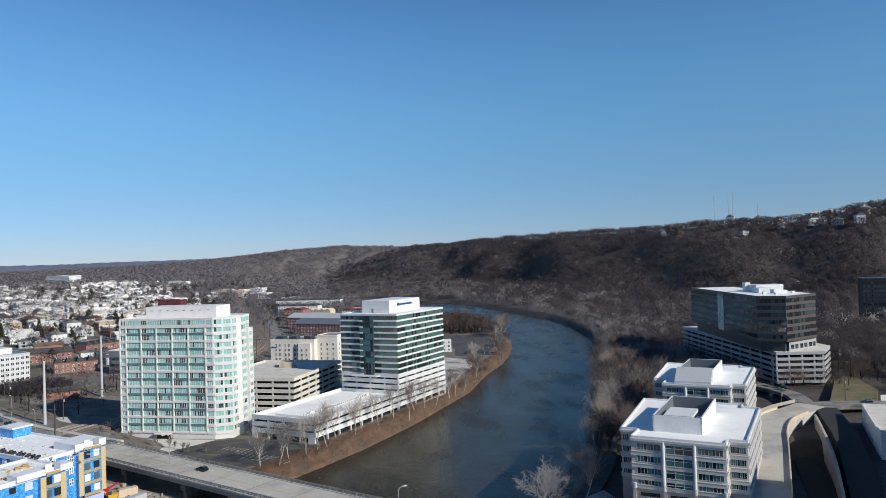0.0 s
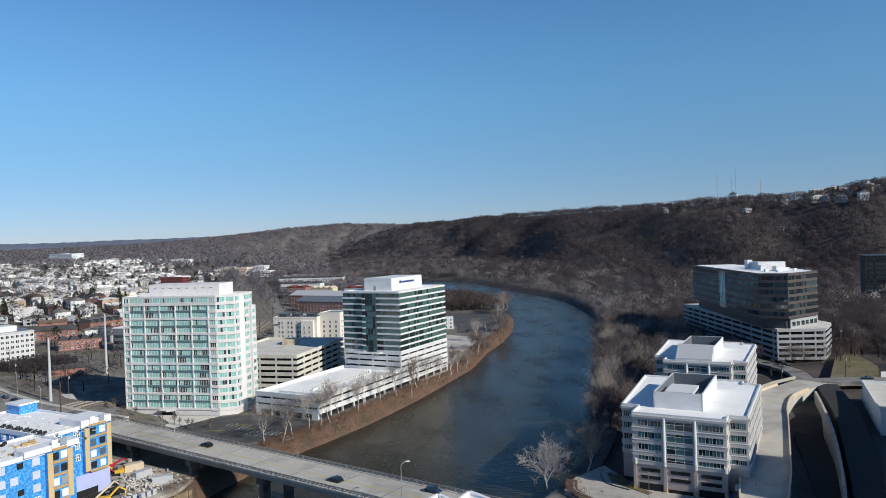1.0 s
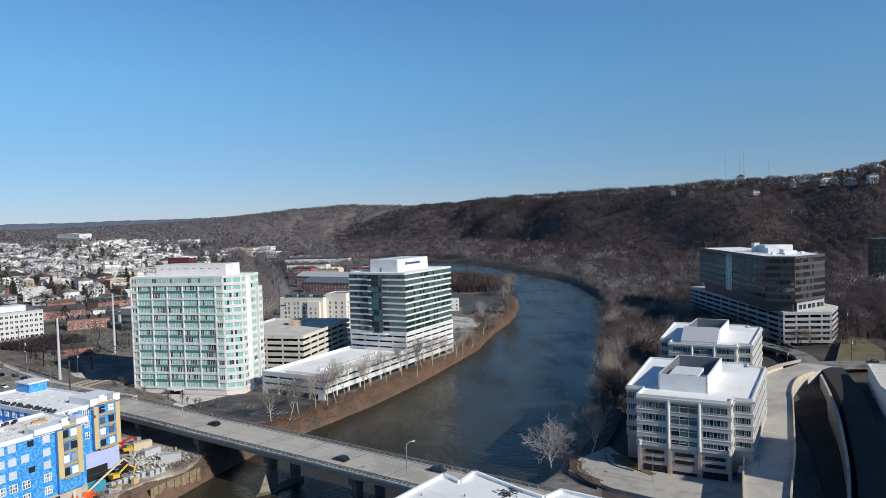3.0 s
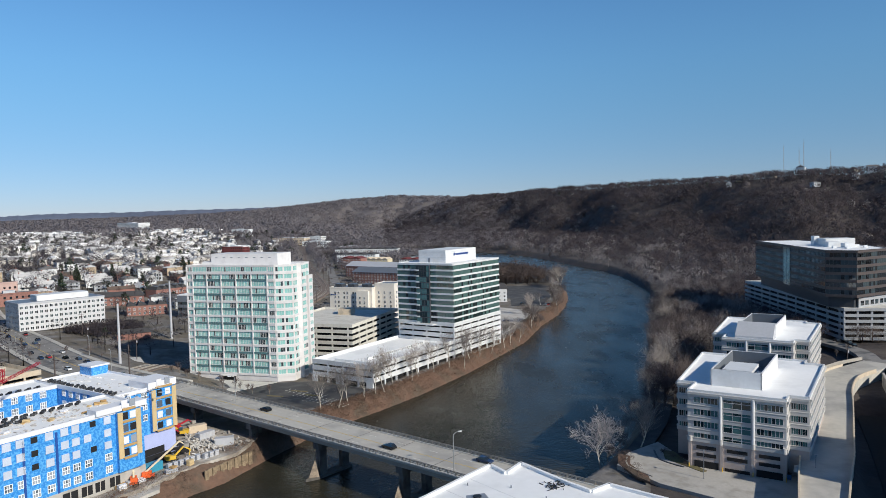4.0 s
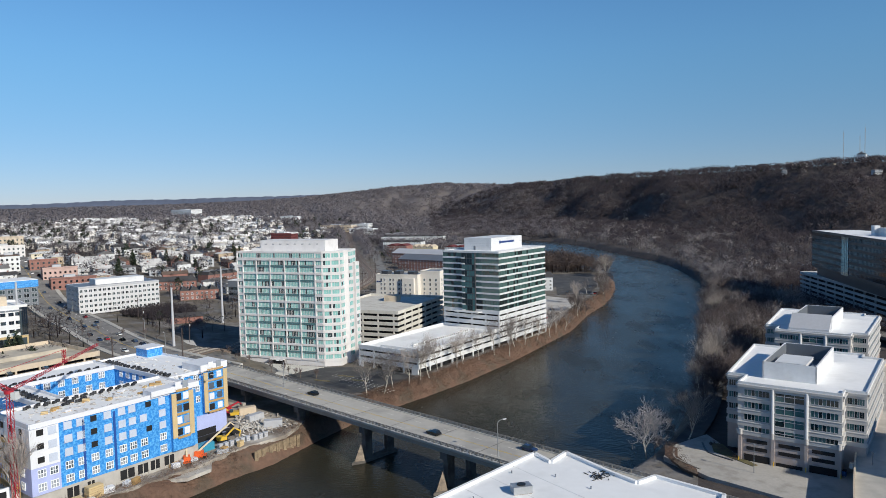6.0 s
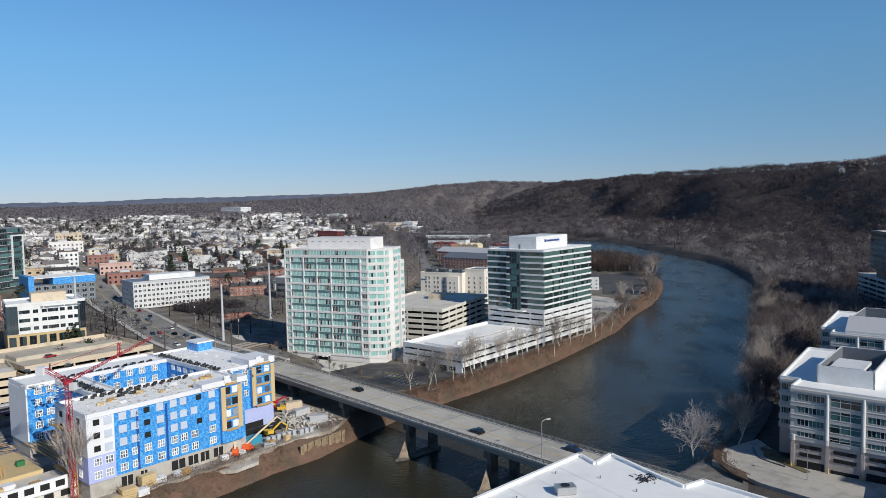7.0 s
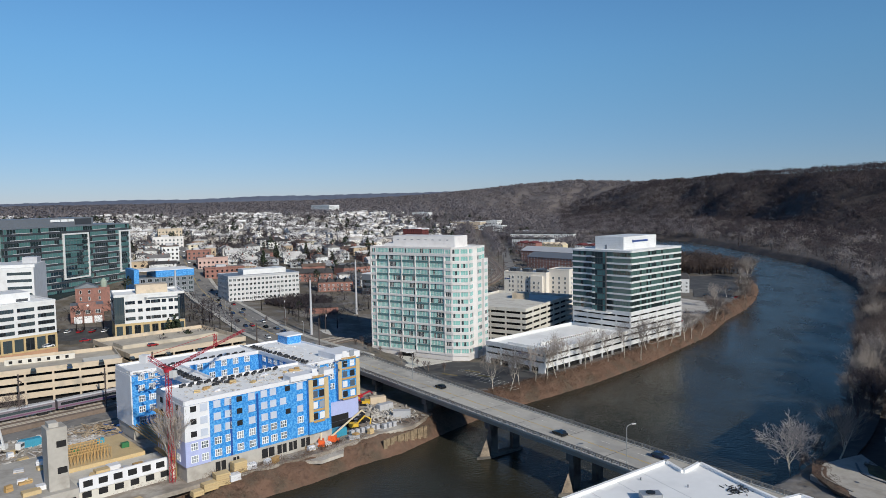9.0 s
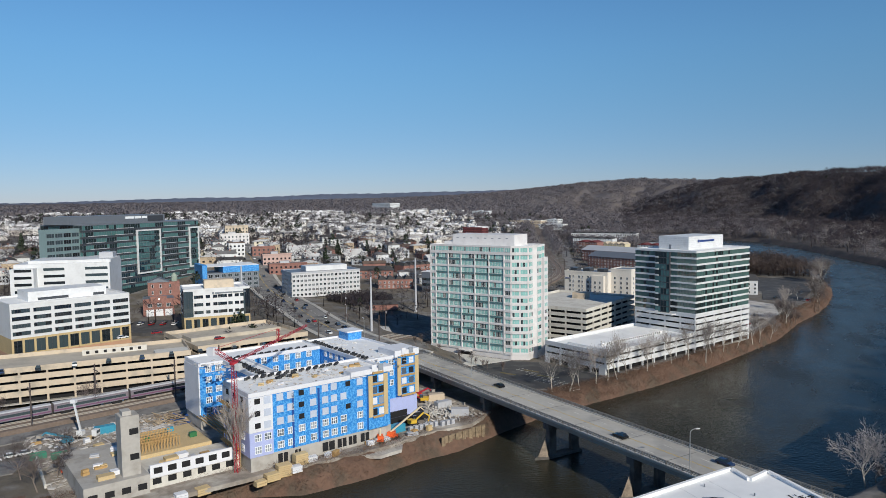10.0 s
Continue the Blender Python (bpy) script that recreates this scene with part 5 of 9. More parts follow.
ribbon("riverside_path", smooth_line([(40, 209, 7.9), (52, 236, 7.8), (62, 266, 7.8), (70, 295, 7.8), (82, 345, 7.8), (95, 400, 7.8)]), 6, M["asphalt"], "shaded asphalt path along the wooded bank", "path", 0.6)
slab("brown_lawn", [(166, 303), (190, 308), (208, 336), (218, 372), (203, 364), (186, 336)], 12.6, M["lawn"], "dry winter lawn beside the road", "lawn", 3)
ribbon("road", smooth_line([(240, 300, 13), (200, 303, 13), (172, 307, 13), (155, 305, 13)]), 11, M["old_asphalt"], "asphalt street at the top of the ramp", thick=1.5)
ribbon("road", smooth_line([(160, 312, 12.9), (166, 335, 12.4), (163, 362, 12), (158, 400, 12), (150, 460, 12)]), 8, M["old_asphalt"], "asphalt drive below the brown office", thick=1.5)
ribbon("road", smooth_line([(230, 330, 12.8), (240, 370, 12.7), (262, 420, 12.7), (300, 480, 12.7), (345, 545, 12.7), (372, 600, 12.7), (372, 640, 12.7), (352, 670, 12.7)]), 8, M["old_asphalt"], "asphalt road climbing past the lawn", thick=2)

bollard = thing("bollard", 0, 0, 0, 0, "short yellow steel bollard by the garage door", "bollard", "yellow bollards")
part("post", tube(bmesh.new(), (0, 0, 0), (0, 0, 1.1), 0.14, 0.14, 10), M["yellow"], bollard)
part("cap", tube(bmesh.new(), (0, 0, 1.1), (0, 0, 1.2), 0.15, 0.06, 10), M["yellow"], bollard)
for k, (x, y) in enumerate(((52.6, 197.6), (60.4, 193.6), (67.2, 189.9), (74.3, 186.2))):
    if k:
        copy_thing(bollard, pose(x, y, 8.0))
    else:
        bollard.matrix_basis = pose(x, y, 8.0)
tank = thing("water_tank", 77.5, 187.0, 8.0, 0, "white round tank on a steel post", "tank")
part("post", tube(bmesh.new(), (0, 0, 0), (0, 0, 2.6), 0.2, 0.2, 10), M["metal"], tank)
part("vessel", tube(bmesh.new(), (0, 0, 2.6), (0, 0, 4.0), 1.0, 0.8, 16), M["white_panel"], tank)
bin_ = thing("waste_bin", 75.6, 188.6, 8.0, -28, "blue lidded waste bin beside the office", "waste bin")
part("body", boxes((-0.9, 0.9, -0.7, 0.7, 0.1, 1.4)), mat("bin_blue", (0.02, 0.16, 0.42), 0.5), bin_)
part("lid", boxes((-0.95, 0.95, -0.75, 0.75, 1.4, 1.55)), M["black"], bin_)
for x, y, h in ((54.0, 188.5, 7.5), (80.5, 183.5, 8.0)):
    lamp = thing("yard_lamp", x, y, 8.0, 0, "slim dark lamp post in the yard", "lamp post", "yard lamps")
    part("pole", tube(bmesh.new(), (0, 0, 0), (0, 0, h), 0.1, 0.07, 8), M["steel_grey"], lamp)
    part("lamp_head", boxes((-0.3, 0.3, -0.3, 0.3, h, h + 0.25)), M["steel_grey"], lamp)
slab("planting_bed", [(35, 208), (33.5, 200), (36.5, 190), (39.5, 186), (40, 190), (36.8, 199), (38, 206)], 8.12, M["soil"], "brown planting bed beside the yard drive", "planting bed", 0.6)
slab("planting_bed", [(48.5, 211), (47.5, 204), (52, 197.5), (55, 193), (56.5, 194), (53, 201), (51.5, 210)], 8.14, M["lawn"], "grass strip beside the yard drive", "planting bed", 0.6)


def make_power_pole(x, y, h):
    p = thing("power_pole", x, y, gz(x, y), 25, "brown wooden power pole with crossarms", "power pole", "power poles")
    part("post", tube(bmesh.new(), (0, 0, 0), (0, 0, h), 0.2, 0.13, 8), M["brown_stone"], p)
    for z in (h - 0.6, h - 1.8):
        part("crossarm", boxes((-1.5, 1.5, -0.08, 0.08, z, z + 0.18)), M["brown_stone"], p)
    part("transformer", tube(bmesh.new(), (0.35, 0, h - 3.4), (0.35, 0, h - 2.3), 0.28, 0.28, 10), M["grey_panel"], p)
    return p


for x, y, h in ((178.5, 312, 14), (214, 378, 16), (252, 452, 15), (150, 312, 11), (-184, 345, 13), (-214, 352, 13), (-240, 390, 13)):
    make_power_pole(x, y, h)
sign = thing("roadside_sign", 197, 314, gz(197, 314), 0, "white square sign board on two posts by the lawn", "sign")
part("board", boxes((-1.6, 1.6, -0.1, 0.1, 1.4, 4.0)), M["white_panel"], sign)
for x in (-1.2, 1.2):
    part("post", boxes((x - 0.08, x + 0.08, -0.08, 0.08, 0, 1.4)), M["steel_grey"], sign)

# ---- the ramp beside the offices ----
ramp_line = smooth_line([(63, 140, 12.4), (76.2, 169.4, 12.6), (89, 196, 12.9), (101.5, 222, 13), (113, 246, 13), (122, 265, 13), (134, 284, 13), (150, 298, 13.02), (160, 306, 13.04)], 5)
ribbon("ramp", ramp_line, [7.5 + 5 * min(1, k / 11) for k in range(len(ramp_line))], M["road_concrete"], "grey concrete traffic ramp", "road", 11)
side = []
for k, p in enumerate(ramp_line[:-3]):
    d = (ramp_line[k + 1] - p).normalized()
    w = 3.75 + 2.5 * min(1, k / 11)
    side.append((p + Vector((d.y, -d.x, 0)) * (w + 0.2), p + Vector((-d.y, d.x, 0)) * (w + 0.2)))
for n, label in ((0, "beige concrete parapet of the ramp"), (1, "weathered concrete parapet of the ramp")):
    line = [s[n] + Vector((0, 0, 1.0)) for s in side]
    ribbon("ramp_parapet", line, 0.4, M["beige"], label, "parapet", 1.6)
ribbon("road_fence", [(126, 288, 14.8), (141, 301, 14.8), (155, 310, 14.8)], 0.25, M["rail"], "grey fence panel above a concrete wall", "fence", 1.4)
ribbon("road", smooth_line([(92, 150, 7), (112, 185, 8), (132, 225, 10.2), (146, 255, 12), (157, 284, 12.9), (163, 300, 13.02)], 6), 8.5, M["shaded_asphalt"], "asphalt underpass road darkened in colour for shade", thick=8)
ribbon("retaining_wall", smooth_line([(86, 152, 8.5), (106, 187, 9.5), (126, 227, 11.6), (139, 257, 13.2), (150, 284, 13.9)], 6), 0.8, M["concrete"], "tall concrete retaining wall between two roads", "wall", 11)
ribbon("road", smooth_line([(90, 152, 2.8), (108, 195, 2.8), (122, 230, 2.8), (134, 262, 3.2)], 6), 9, M["shaded_asphalt"], "sunken asphalt road between the ramps", thick=1)


def make_warehouse():
    b = thing("warehouse", 146.5, 236, 9, 67, "low white warehouse with a flat pale roof", "building")
    outline = [(0, 0), (2, -20), (30, -30), (50, -30), (50, -1.5), (8, 0)]
    part("wall", prism(bmesh.new(), outline, 0, 8), M["white_panel"], b)
    part("roof", prism(bmesh.new(), outline, 8, 8.15), M["pale_concrete"], b)
    part("parapet", ring_bands(outline, 0.1, 8, 9.2, 0.4), M["white_panel"], b)
    me = window_mesh("door", 1.4, 2.4, 1, M["grey_panel"], M["grey_panel"])
    window_row(b, me, outline[4], outline[5], 0.1, (0.2, 0.45, 0.7))
    return b


make_warehouse()


def make_plain_block(x, y, z, turn, w, d, h, label, dark=False):
    b = thing("office_block", x, y, z, turn, label, "building")
    part("wall", boxes((0, w, 0, d, 0, h)), M["black" if dark else "steel_grey"], b)
    me = pane_band(w - 1, 1.8, 1.6, M["dark_panel"], M["plain_glass"])
    for f in range(int(h / 4)):
        put("window_band", me, b, w / 2, 0, 1 + f * 4)
    part("roof", boxes((-0.2, w + 0.2, -0.2, d + 0.2, h, h + 0.5)), M["dark_panel" if dark else "white_roof"], b)
    return b


make_plain_block(386, 640, 11.5, -24, 50, 30, 41, "black glass office at the foot of the wooded hill", True)
make_plain_block(138, 130, 11, -28, 60, 33, 50, "grey office block beside the shaded ramp")
# added out of view, sized so that its shadow covers trench and underpass
make_plain_block(156, 163, 11, -28, 36, 58, 40, "lower unseen grey block added to shade the underpass")


# ---- the white roof close by ----
def make_near_building():
    b = thing("flat_roofed_building", 0, 0, 6.5, 0, "long building with a clean white membrane roof", "building")
    outline = [(-38, 87), (-20, 66), (12, 70), (30, 120.5), (19.8, 128.2), (16.2, 125.0), (12.2, 129.2), (4.2, 139.2), (1.2, 133.8), (-1.9, 138.3)]
    part("wall", prism(bmesh.new(), outline, 0, 23), M["pale_concrete"], b)
    part("roof", prism(bmesh.new(), outline, 23.01, 23.2), M["white_roof"], b, "white roofing membrane")
    part("parapet", ring_bands(outline, 0.15, 22.8, 23.75, 0.45), M["white_roof"], b)
    for k in range(1, 9):
        a, c = Vector((-38 + 4.0 * k, 87 + 5.68 * k - 0.8)), Vector((-16 + 4.5 * k, 67 + 4.6 * k))
        part("membrane_seam", beam(bmesh.new(), (*a, 23.21), (*c, 23.21), 0.12, 0.04), M["white_panel"], b)
    part("drain", tube(bmesh.new(), (0.9, 134.6, 23.2), (0.9, 134.6, 23.6), 0.35, 0.3, 10), M["steel_grey"], b)
    for x, y in ((-6, 128), (2, 127), (8, 122), (-12, 116)):
        part("vent_pipe", tube(bmesh.new(), (x, y, 23.2), (x, y, 23.7), 0.12, 0.12, 8), M["steel_grey"], b)
    return b


make_near_building()
u = rooftop_unit("roof_fan_unit", -4.0, 119.5, 29.7, 3.4, 2.2, 1.4, 20, "grey roof fan unit with two round fans")
rubble = bmesh.new()
rng = random.Random(5)
for k in range(40):
    x, y = rng.gauss(9.6, 1.1), rng.gauss(128.2, 1.0)
    beam(rubble, (x, y, 29.75), (x + rng.uniform(-0.8, 0.8), y + rng.uniform(-0.8, 0.8), 29.8 + rng.random() * 0.3), 0.12)
tagged(part("dark_debris", rubble, M["black"]), "dark leaf debris blown into a roof corner", "debris", kind="stuff")


# ---- the blue-wrapped building site ----
CON = (-124.1, 152.8, 6, 61)


def on_site(x, y):
    a = radians(CON[3])
    return CON[0] + x * math.cos(a) - y * math.sin(a), CON[1] + x * math.sin(a) + y * math.cos(a)


def make_site_building():
    b = thing("unfinished_apartment_building", *CON, "unfinished apartment building wrapped in bright blue sheathing with white roof edges", "building")
    zb, zr = 4.3, 21.5
    stone = M["concrete"]
    wings = {"front": (0, 46, 0, 19), "end": (46, 66, 14.6, 58), "back": (2, 46, 46, 60), "link": (10, 17, 19, 46)}
    for key, (x0, x1, y0, y1) in wings.items():
        part("concrete_storey", boxes((x0, x1, y0, y1, 0, zb)), stone, b, "bare concrete ground storey")
        part("wall", boxes((x0 + 0.05, x1 - 0.05, y0 + 0.05, y1 - 0.05, zb, zr)), M["blue_wrap"], b, "blue wrapped upper walls")
        part("roof", boxes((x0 + 0.3, x1 - 0.3, y0 + 0.3, y1 - 0.3, zr + (0.02 if key == "end" else 0.0), zr + 0.12 + (0.02 if key == "end" else 0.0))), M["white_roof"], b)
        part("roof_edge", ring_bands([(x0, y0), (x1, y0), (x1, y1), (x0, y1)], 0.22, zr - 0.5, zr + 0.75, 0.35), M["white_wrap"], b, "white roof edge")
    part("raised_edge", boxes((31.5, 46.6, -0.9, 3.5, zr + 0.1, zr + 1.7)), M["white_wrap"], b)
    part("raised_edge", boxes((57, 67, 13.6, 24, zr + 0.1, zr + 2.2)), M["white_wrap"], b)
    part("white_wall", boxes((-0.35, 6.6, -0.45, 19.05, zb + 6.9, zr - 0.6)), M["white_wrap"], b, "white wrapped corner")
    part("lilac_wall", boxes((-0.35, 6.6, -0.45, 19.05, zb, zb + 6.85)), M["lilac_wrap"], b, "lilac wrapped lower corner")
    part("white_end", boxes((1.6, 2.0, 45.9, 60.1, zb, zr - 0.6)), M["white_wrap"], b)
    part("lilac_base", boxes((46.2, 66.3, 14.1, 14.6, 0.6, zb + 3.2)), M["lilac_wrap"], b, "lilac wrapped base")
    for x0, x1, y in ((37.4, 44.4, -1.0), (57.8, 66.6, 13.5)):
        posts = [x0, x0 + 1.0, (x0 + x1) / 2, x1 - 1.0]
        part("timber_bay", boxes((x0, x1, y, y + 1.0, zb + (0.2 if x0 < 50 else 4.0), zr - 0.2)), M["blue_wrap"], b)
        for p, wid in ((x0, 1.5), (x1 - 1.5, 1.5)):
            part("timber_panel", boxes((p, p + wid, y - 0.25, y, zb + 4, zr - 0.3)), M["ply"], b)
        for f in range(6):
            z = zb + 0.4 + f * 3.42
            if z > zb + 3.5:
                part("timber_rail", boxes((x0 + 1.55, x1 - 1.55, y - 0.3, y, z - 0.3, z + 0.35)), M["timber"], b)
                for s in (0.32, 0.66):
                    xx = x0 + (x1 - x0) * s
                    part("window_gap", boxes((xx - 0.9, xx + 0.9, y - 0.12, y, z + 0.6, z + 2.6)), (M["new_window"], M["opening"], M["white_wrap"])[int(f + s * 3) % 3], b)
    grid = window_mesh("window", 1.9, 1.9, 3, M["lime"], M["new_window"], rows=2, bar=0.14)
    board = as_mesh("boarded_window", boxes((-1.0, 1.0, -0.12, 0.1, 0, 1.9), (-1.15, 1.15, -0.16, -0.12, -0.1, 0.02)), mat("window_film", (0.52, 0.57, 0.68), 0.45, size=0.6, vary=0.15))
    hole = as_mesh("window_gap", boxes((-0.8, 0.8, -0.1, 0.1, 0.2, 1.7)), M["opening"])
    for f in range(5):
        z = zb + 0.9 + f * 3.42
        for k, x in enumerate((2.1, 5.0, 9.0, 12.2, 15.6, 19.3, 23.2, 26.1, 29.3, 35.0)):
            y = -0.45 if x < 6 else 0.02
            if f < 2 or (x < 6 and f < 2):
                put("window", grid, b, x, y, z)
            elif x < 6:
                put("window_gap", hole, b, x, y, z) if x < 3 else put("boarded_window", board, b, x, y, z)
            elif (k, f) in ((4, 2), (4, 3), (4, 4)) or (k == 8 and f in (2, 4)):
                put("window_gap", hole, b, x + (1.6 if k == 8 else 0), y, z)
            else:
                put("boarded_window", board, b, x, y, z)
        for x in (50.5,):
            if f:
                put("window", grid, b, x, 14.62, z)
        put("window", grid, b, 56.0, 14.62, z) if f > 1 else None
        for s in range(6):
            put("window", grid, b, 20 + s * 4.3, 46.02, z)
        for s in (5, 8.3):
            put("window", grid, b, s, 46.02, z)
        for s in range(6):
            put("window", grid, b, 46.02, 42 - s * 4, z, -90)
        for s in range(3):
            put("window", grid, b, -0.36, 15 - s * 5.4, z, -90) if f < 2 else put("window_gap", hole, b, -0.36, 15 - s * 5.4, z, -90)
    for x0, x1 in ((8.0, 11), (13.2, 15), (22, 26), (27, 30), (30.8, 33.5), (35.0, 38)):
        part("opening", boxes((x0, x1, -0.08, 0.2, 1.0, 3.6)), M["opening"], b)
        part("post", boxes(((x0 + x1) / 2 - 0.12, (x0 + x1) / 2 + 0.12, -0.12, 0.2, 1.0, 3.6)), stone, b)
    part("opening", boxes((50, 62, 14.0, 14.3, 0.6, 3.0)), M["opening"], b)
    # darker blue strips on the wall face, painted for the shade of set-back joints
    part("recess", boxes((12.6, 13.2, -0.1, 0.2, zb, zr - 1.2), (20.8, 21.4, -0.1, 0.2, zb, zr - 1.2)), mat("shade_blue", (0.015, 0.07, 0.3), 0.6), b)
    part("stair_hut", boxes((60, 66, 50, 57, zr + 0.1, zr + 3.0)), M["blue_wrap"], b)
    part("hut_roof", boxes((59.6, 66.4, 49.6, 57.4, zr + 3.0, zr + 3.5)), M["white_wrap"], b)
    part("yard_wall", boxes((46, 67, 8.0, 8.4, -0.5, 3.0), (66.6, 67, 8.4, 14, -0.5, 3.0)), M["black"], b, "black waterproofed garden wall")
    return b


make_site_building()

roll = thing("roofing_roll", 0, 0, 0, 0, "black roll of roofing felt standing on the white roof", "roofing roll", "roofing rolls")
part("roll", tube(bmesh.new(), (-0.5, 0, 0.42), (0.5, 0, 0.42), 0.42, 0.42, 10), M["black"], roll)
part("wrapper", tube(bmesh.new(), (-0.12, 0, 0.42), (0.12, 0, 0.42), 0.44, 0.44, 10), M["dark_panel"], roll)
rng = random.Random(11)
spots = []
for k in range(34):
    spots.append((47.5 + rng.uniform(-0.5, 0.5) + (k % 2) * 1.2, 17 + k * 1.15))
for k in range(24):
    spots.append((12 + (k % 2) * 1.3 + rng.uniform(-0.3, 0.3), 19 + k * 1.15))
for k in range(22):
    spots.append((12 + k * 1.4, 47.5 + (k % 2) * 1.1 + rng.uniform(-0.4, 0.4)))
for k in range(26):
    spots.append((6 + k * 1.25, 16.5 + (k % 2) * 1.1 + rng.uniform(-0.4, 0.4)))
for k in range(8):
    spots.append((14 + k * 0.9, 13 + rng.uniform(-1, 1)))
for n, (x, y) in enumerate(spots):
    wx, wy = on_site(x, y)
    m = pose(wx, wy, 27.63, 0, 0, 61 + rng.uniform(-25, 25))
    if n:
        copy_thing(roll, m)
    else:
        roll.matrix_basis = m


def pallet_stack(name, x, y, z, w, d, h, turn, m, label, category="material stack"):
    s = thing(name, x, y, z, turn, label, category)
    layers = max(2, int(h / 0.5))
    for k in range(layers):
        j = (k % 2) * 0.06
        part("layer", boxes((-w / 2 + j, w / 2 - j, -d / 2 + j, d / 2 - j, k * h / layers + 0.08, (k + 1) * h / layers)), m, s)
    part("skid", boxes((-w / 2, w / 2, -d / 2, d / 2, 0, 0.08)), M["timber"], s)
    return s


rng = random.Random(21)
for x, y, z, w, d, h, m, label in ((8, -3.5, 0, 4, 3, 3.2, "ply", "stacked plywood bundles on the ground"), (13.5, -2.6, 0, 4, 2.4, 3.4, "ply", "tall stack of plywood bundles"),
                                   (4, -4.6, 0, 4, 2.4, 2, "ply", "stack of pale boards"), (11, -4.8, 0, 3, 2.4, 1.8, "white_wrap", "white wrapped pallet of boards"),
                                   (17.2, -2.4, 0, 3, 2, 1.6, "white_wrap", "white wrapped pallet of panels"), (0, -6, 0, 3, 2, 1.4, "ply", "low stack of timber"),
                                   (-14, -1.5, 0, 3.5, 2.5, 1.8, "ply", "stack of formwork boards"), (-20, -3, 0, 3, 2.5, 2.4, "white_wrap", "white wrapped stack of panels")):
    wx, wy = on_site(x, y)
    pallet_stack("material_stack", wx, wy, max(gz(wx, wy) - 0.1, 4.5), w, d, h, 61 + rng.uniform(-8, 8), M[m], label)
for k in range(9):
    wx, wy = on_site(54 + k * 1.9, 0.6 - k * 0.15 - (1.2 if k > 5 else 0))
    pallet_stack("block_pallet", wx, wy, gz(wx, wy), 1.4, 1.2, 1.7, 61, M["grey_panel"], "grey pallet of concrete blocks by the bank edge")
for k in range(16):
    wx, wy = on_site(16 + rng.uniform(-10, 26), 2.5 + rng.uniform(3, 12))
    pallet_stack("roof_material", wx, wy, 27.63, rng.uniform(1, 2.4), rng.uniform(0.8, 1.4), rng.uniform(0.3, 0.8), rng.uniform(0, 90), M[rng.choice(("white_wrap", "ply", "grey_panel", "timber"))], "small pile of building material on the roof")


def make_boom_lift(x, y, turn, arm, rise, body, boom, label):
    z = gz(x, y)
    s = thing("boom_lift", x, y, z, turn, label, "boom lift")
    part("chassis", boxes((-1.8, 1.8, -1.1, 1.1, 0.5, 1.1)), body, s)
    part("turret", boxes((-1.5, 1.0, -0.9, 0.9, 1.1, 2.2)), body, s)
    wheel = as_mesh("wheel", tube(bmesh.new(), (0, -0.2, 0), (0, 0.2, 0), 0.5, 0.5, 12), M["black"])
    for wx, wy in ((-1.3, -1.1), (1.3, -1.1), (-1.3, 1.1), (1.3, 1.1)):
        put("wheel", wheel, s, wx, wy, 0.5)
    tip = (arm * math.cos(radians(rise)), 0, 2.0 + arm * math.sin(radians(rise)))
    part("boom", beam(bmesh.new(), (-0.6, 0, 2.0), tip, 0.5), boom, s)
    part("boom_tip", beam(bmesh.new(), tip, (tip[0] + 1.4, 0, tip[2] - 1.2), 0.3), boom, s)
    part("basket", boxes((tip[0] + 1.2, tip[0] + 2.6, -0.8, 0.8, tip[2] - 1.8, tip[2] - 0.8)), M["rail"], s)
    return s


for x, y, turn, arm, rise, body, boom, label in ((41.3, -1.2, 118, 10, 35, "orange", "cream_paint", "orange boom lift with a raised cream boom"), (46.0, -0.8, 20, 12, 42, "orange", "cream_paint", "orange boom lift leaning its boom over the wall"),
                                          (80.0, 33.0, 150, 12, 62, "orange", "red", "orange boom lift with a steep red boom"), (78, 30, 60, 5, 15, "red", "red", "red lift with a lowered boom")):
    wx, wy = on_site(x, y)
    make_boom_lift(wx, wy, turn, arm, rise, M[body], M[boom], label)


def make_excavator(x, y, turn, m, label):
    s = thing("excavator", x, y, gz(x, y), turn, label, "excavator")
    for yy in (-1.2, 0.7):
        part("track", boxes((-1.8, 1.8, yy, yy + 0.5, 0, 0.8)), M["black"], s)
    part("body", boxes((-1.9, 1.0, -1.2, 1.2, 0.9, 2.0)), m, s)
    part("cab", boxes((0.0, 1.2, 0.1, 1.2, 2.0, 3.0)), M["plain_glass"], s)
    part("boom", beam(beam(bmesh.new(), (1, 0, 1.8), (3.6, 0, 4.0), 0.45), (3.6, 0, 4.0), (5.6, 0, 2.6), 0.4), m, s)
    part("stick", beam(bmesh.new(), (5.6, 0, 2.6), (5.2, 0, 0.9), 0.3), m, s)
    part("bucket", boxes((4.8, 5.6, -0.5, 0.5, 0.1, 0.9)), M["rail"], s)
    return s


wx, wy = on_site(58.5, 5.5)
make_excavator(wx, wy, 40, M["yellow"], "yellow excavator beside the blue container")
wx, wy = on_site(77, 25)
make_excavator(wx, wy, 200, M["yellow"], "yellow excavator among timber piles")


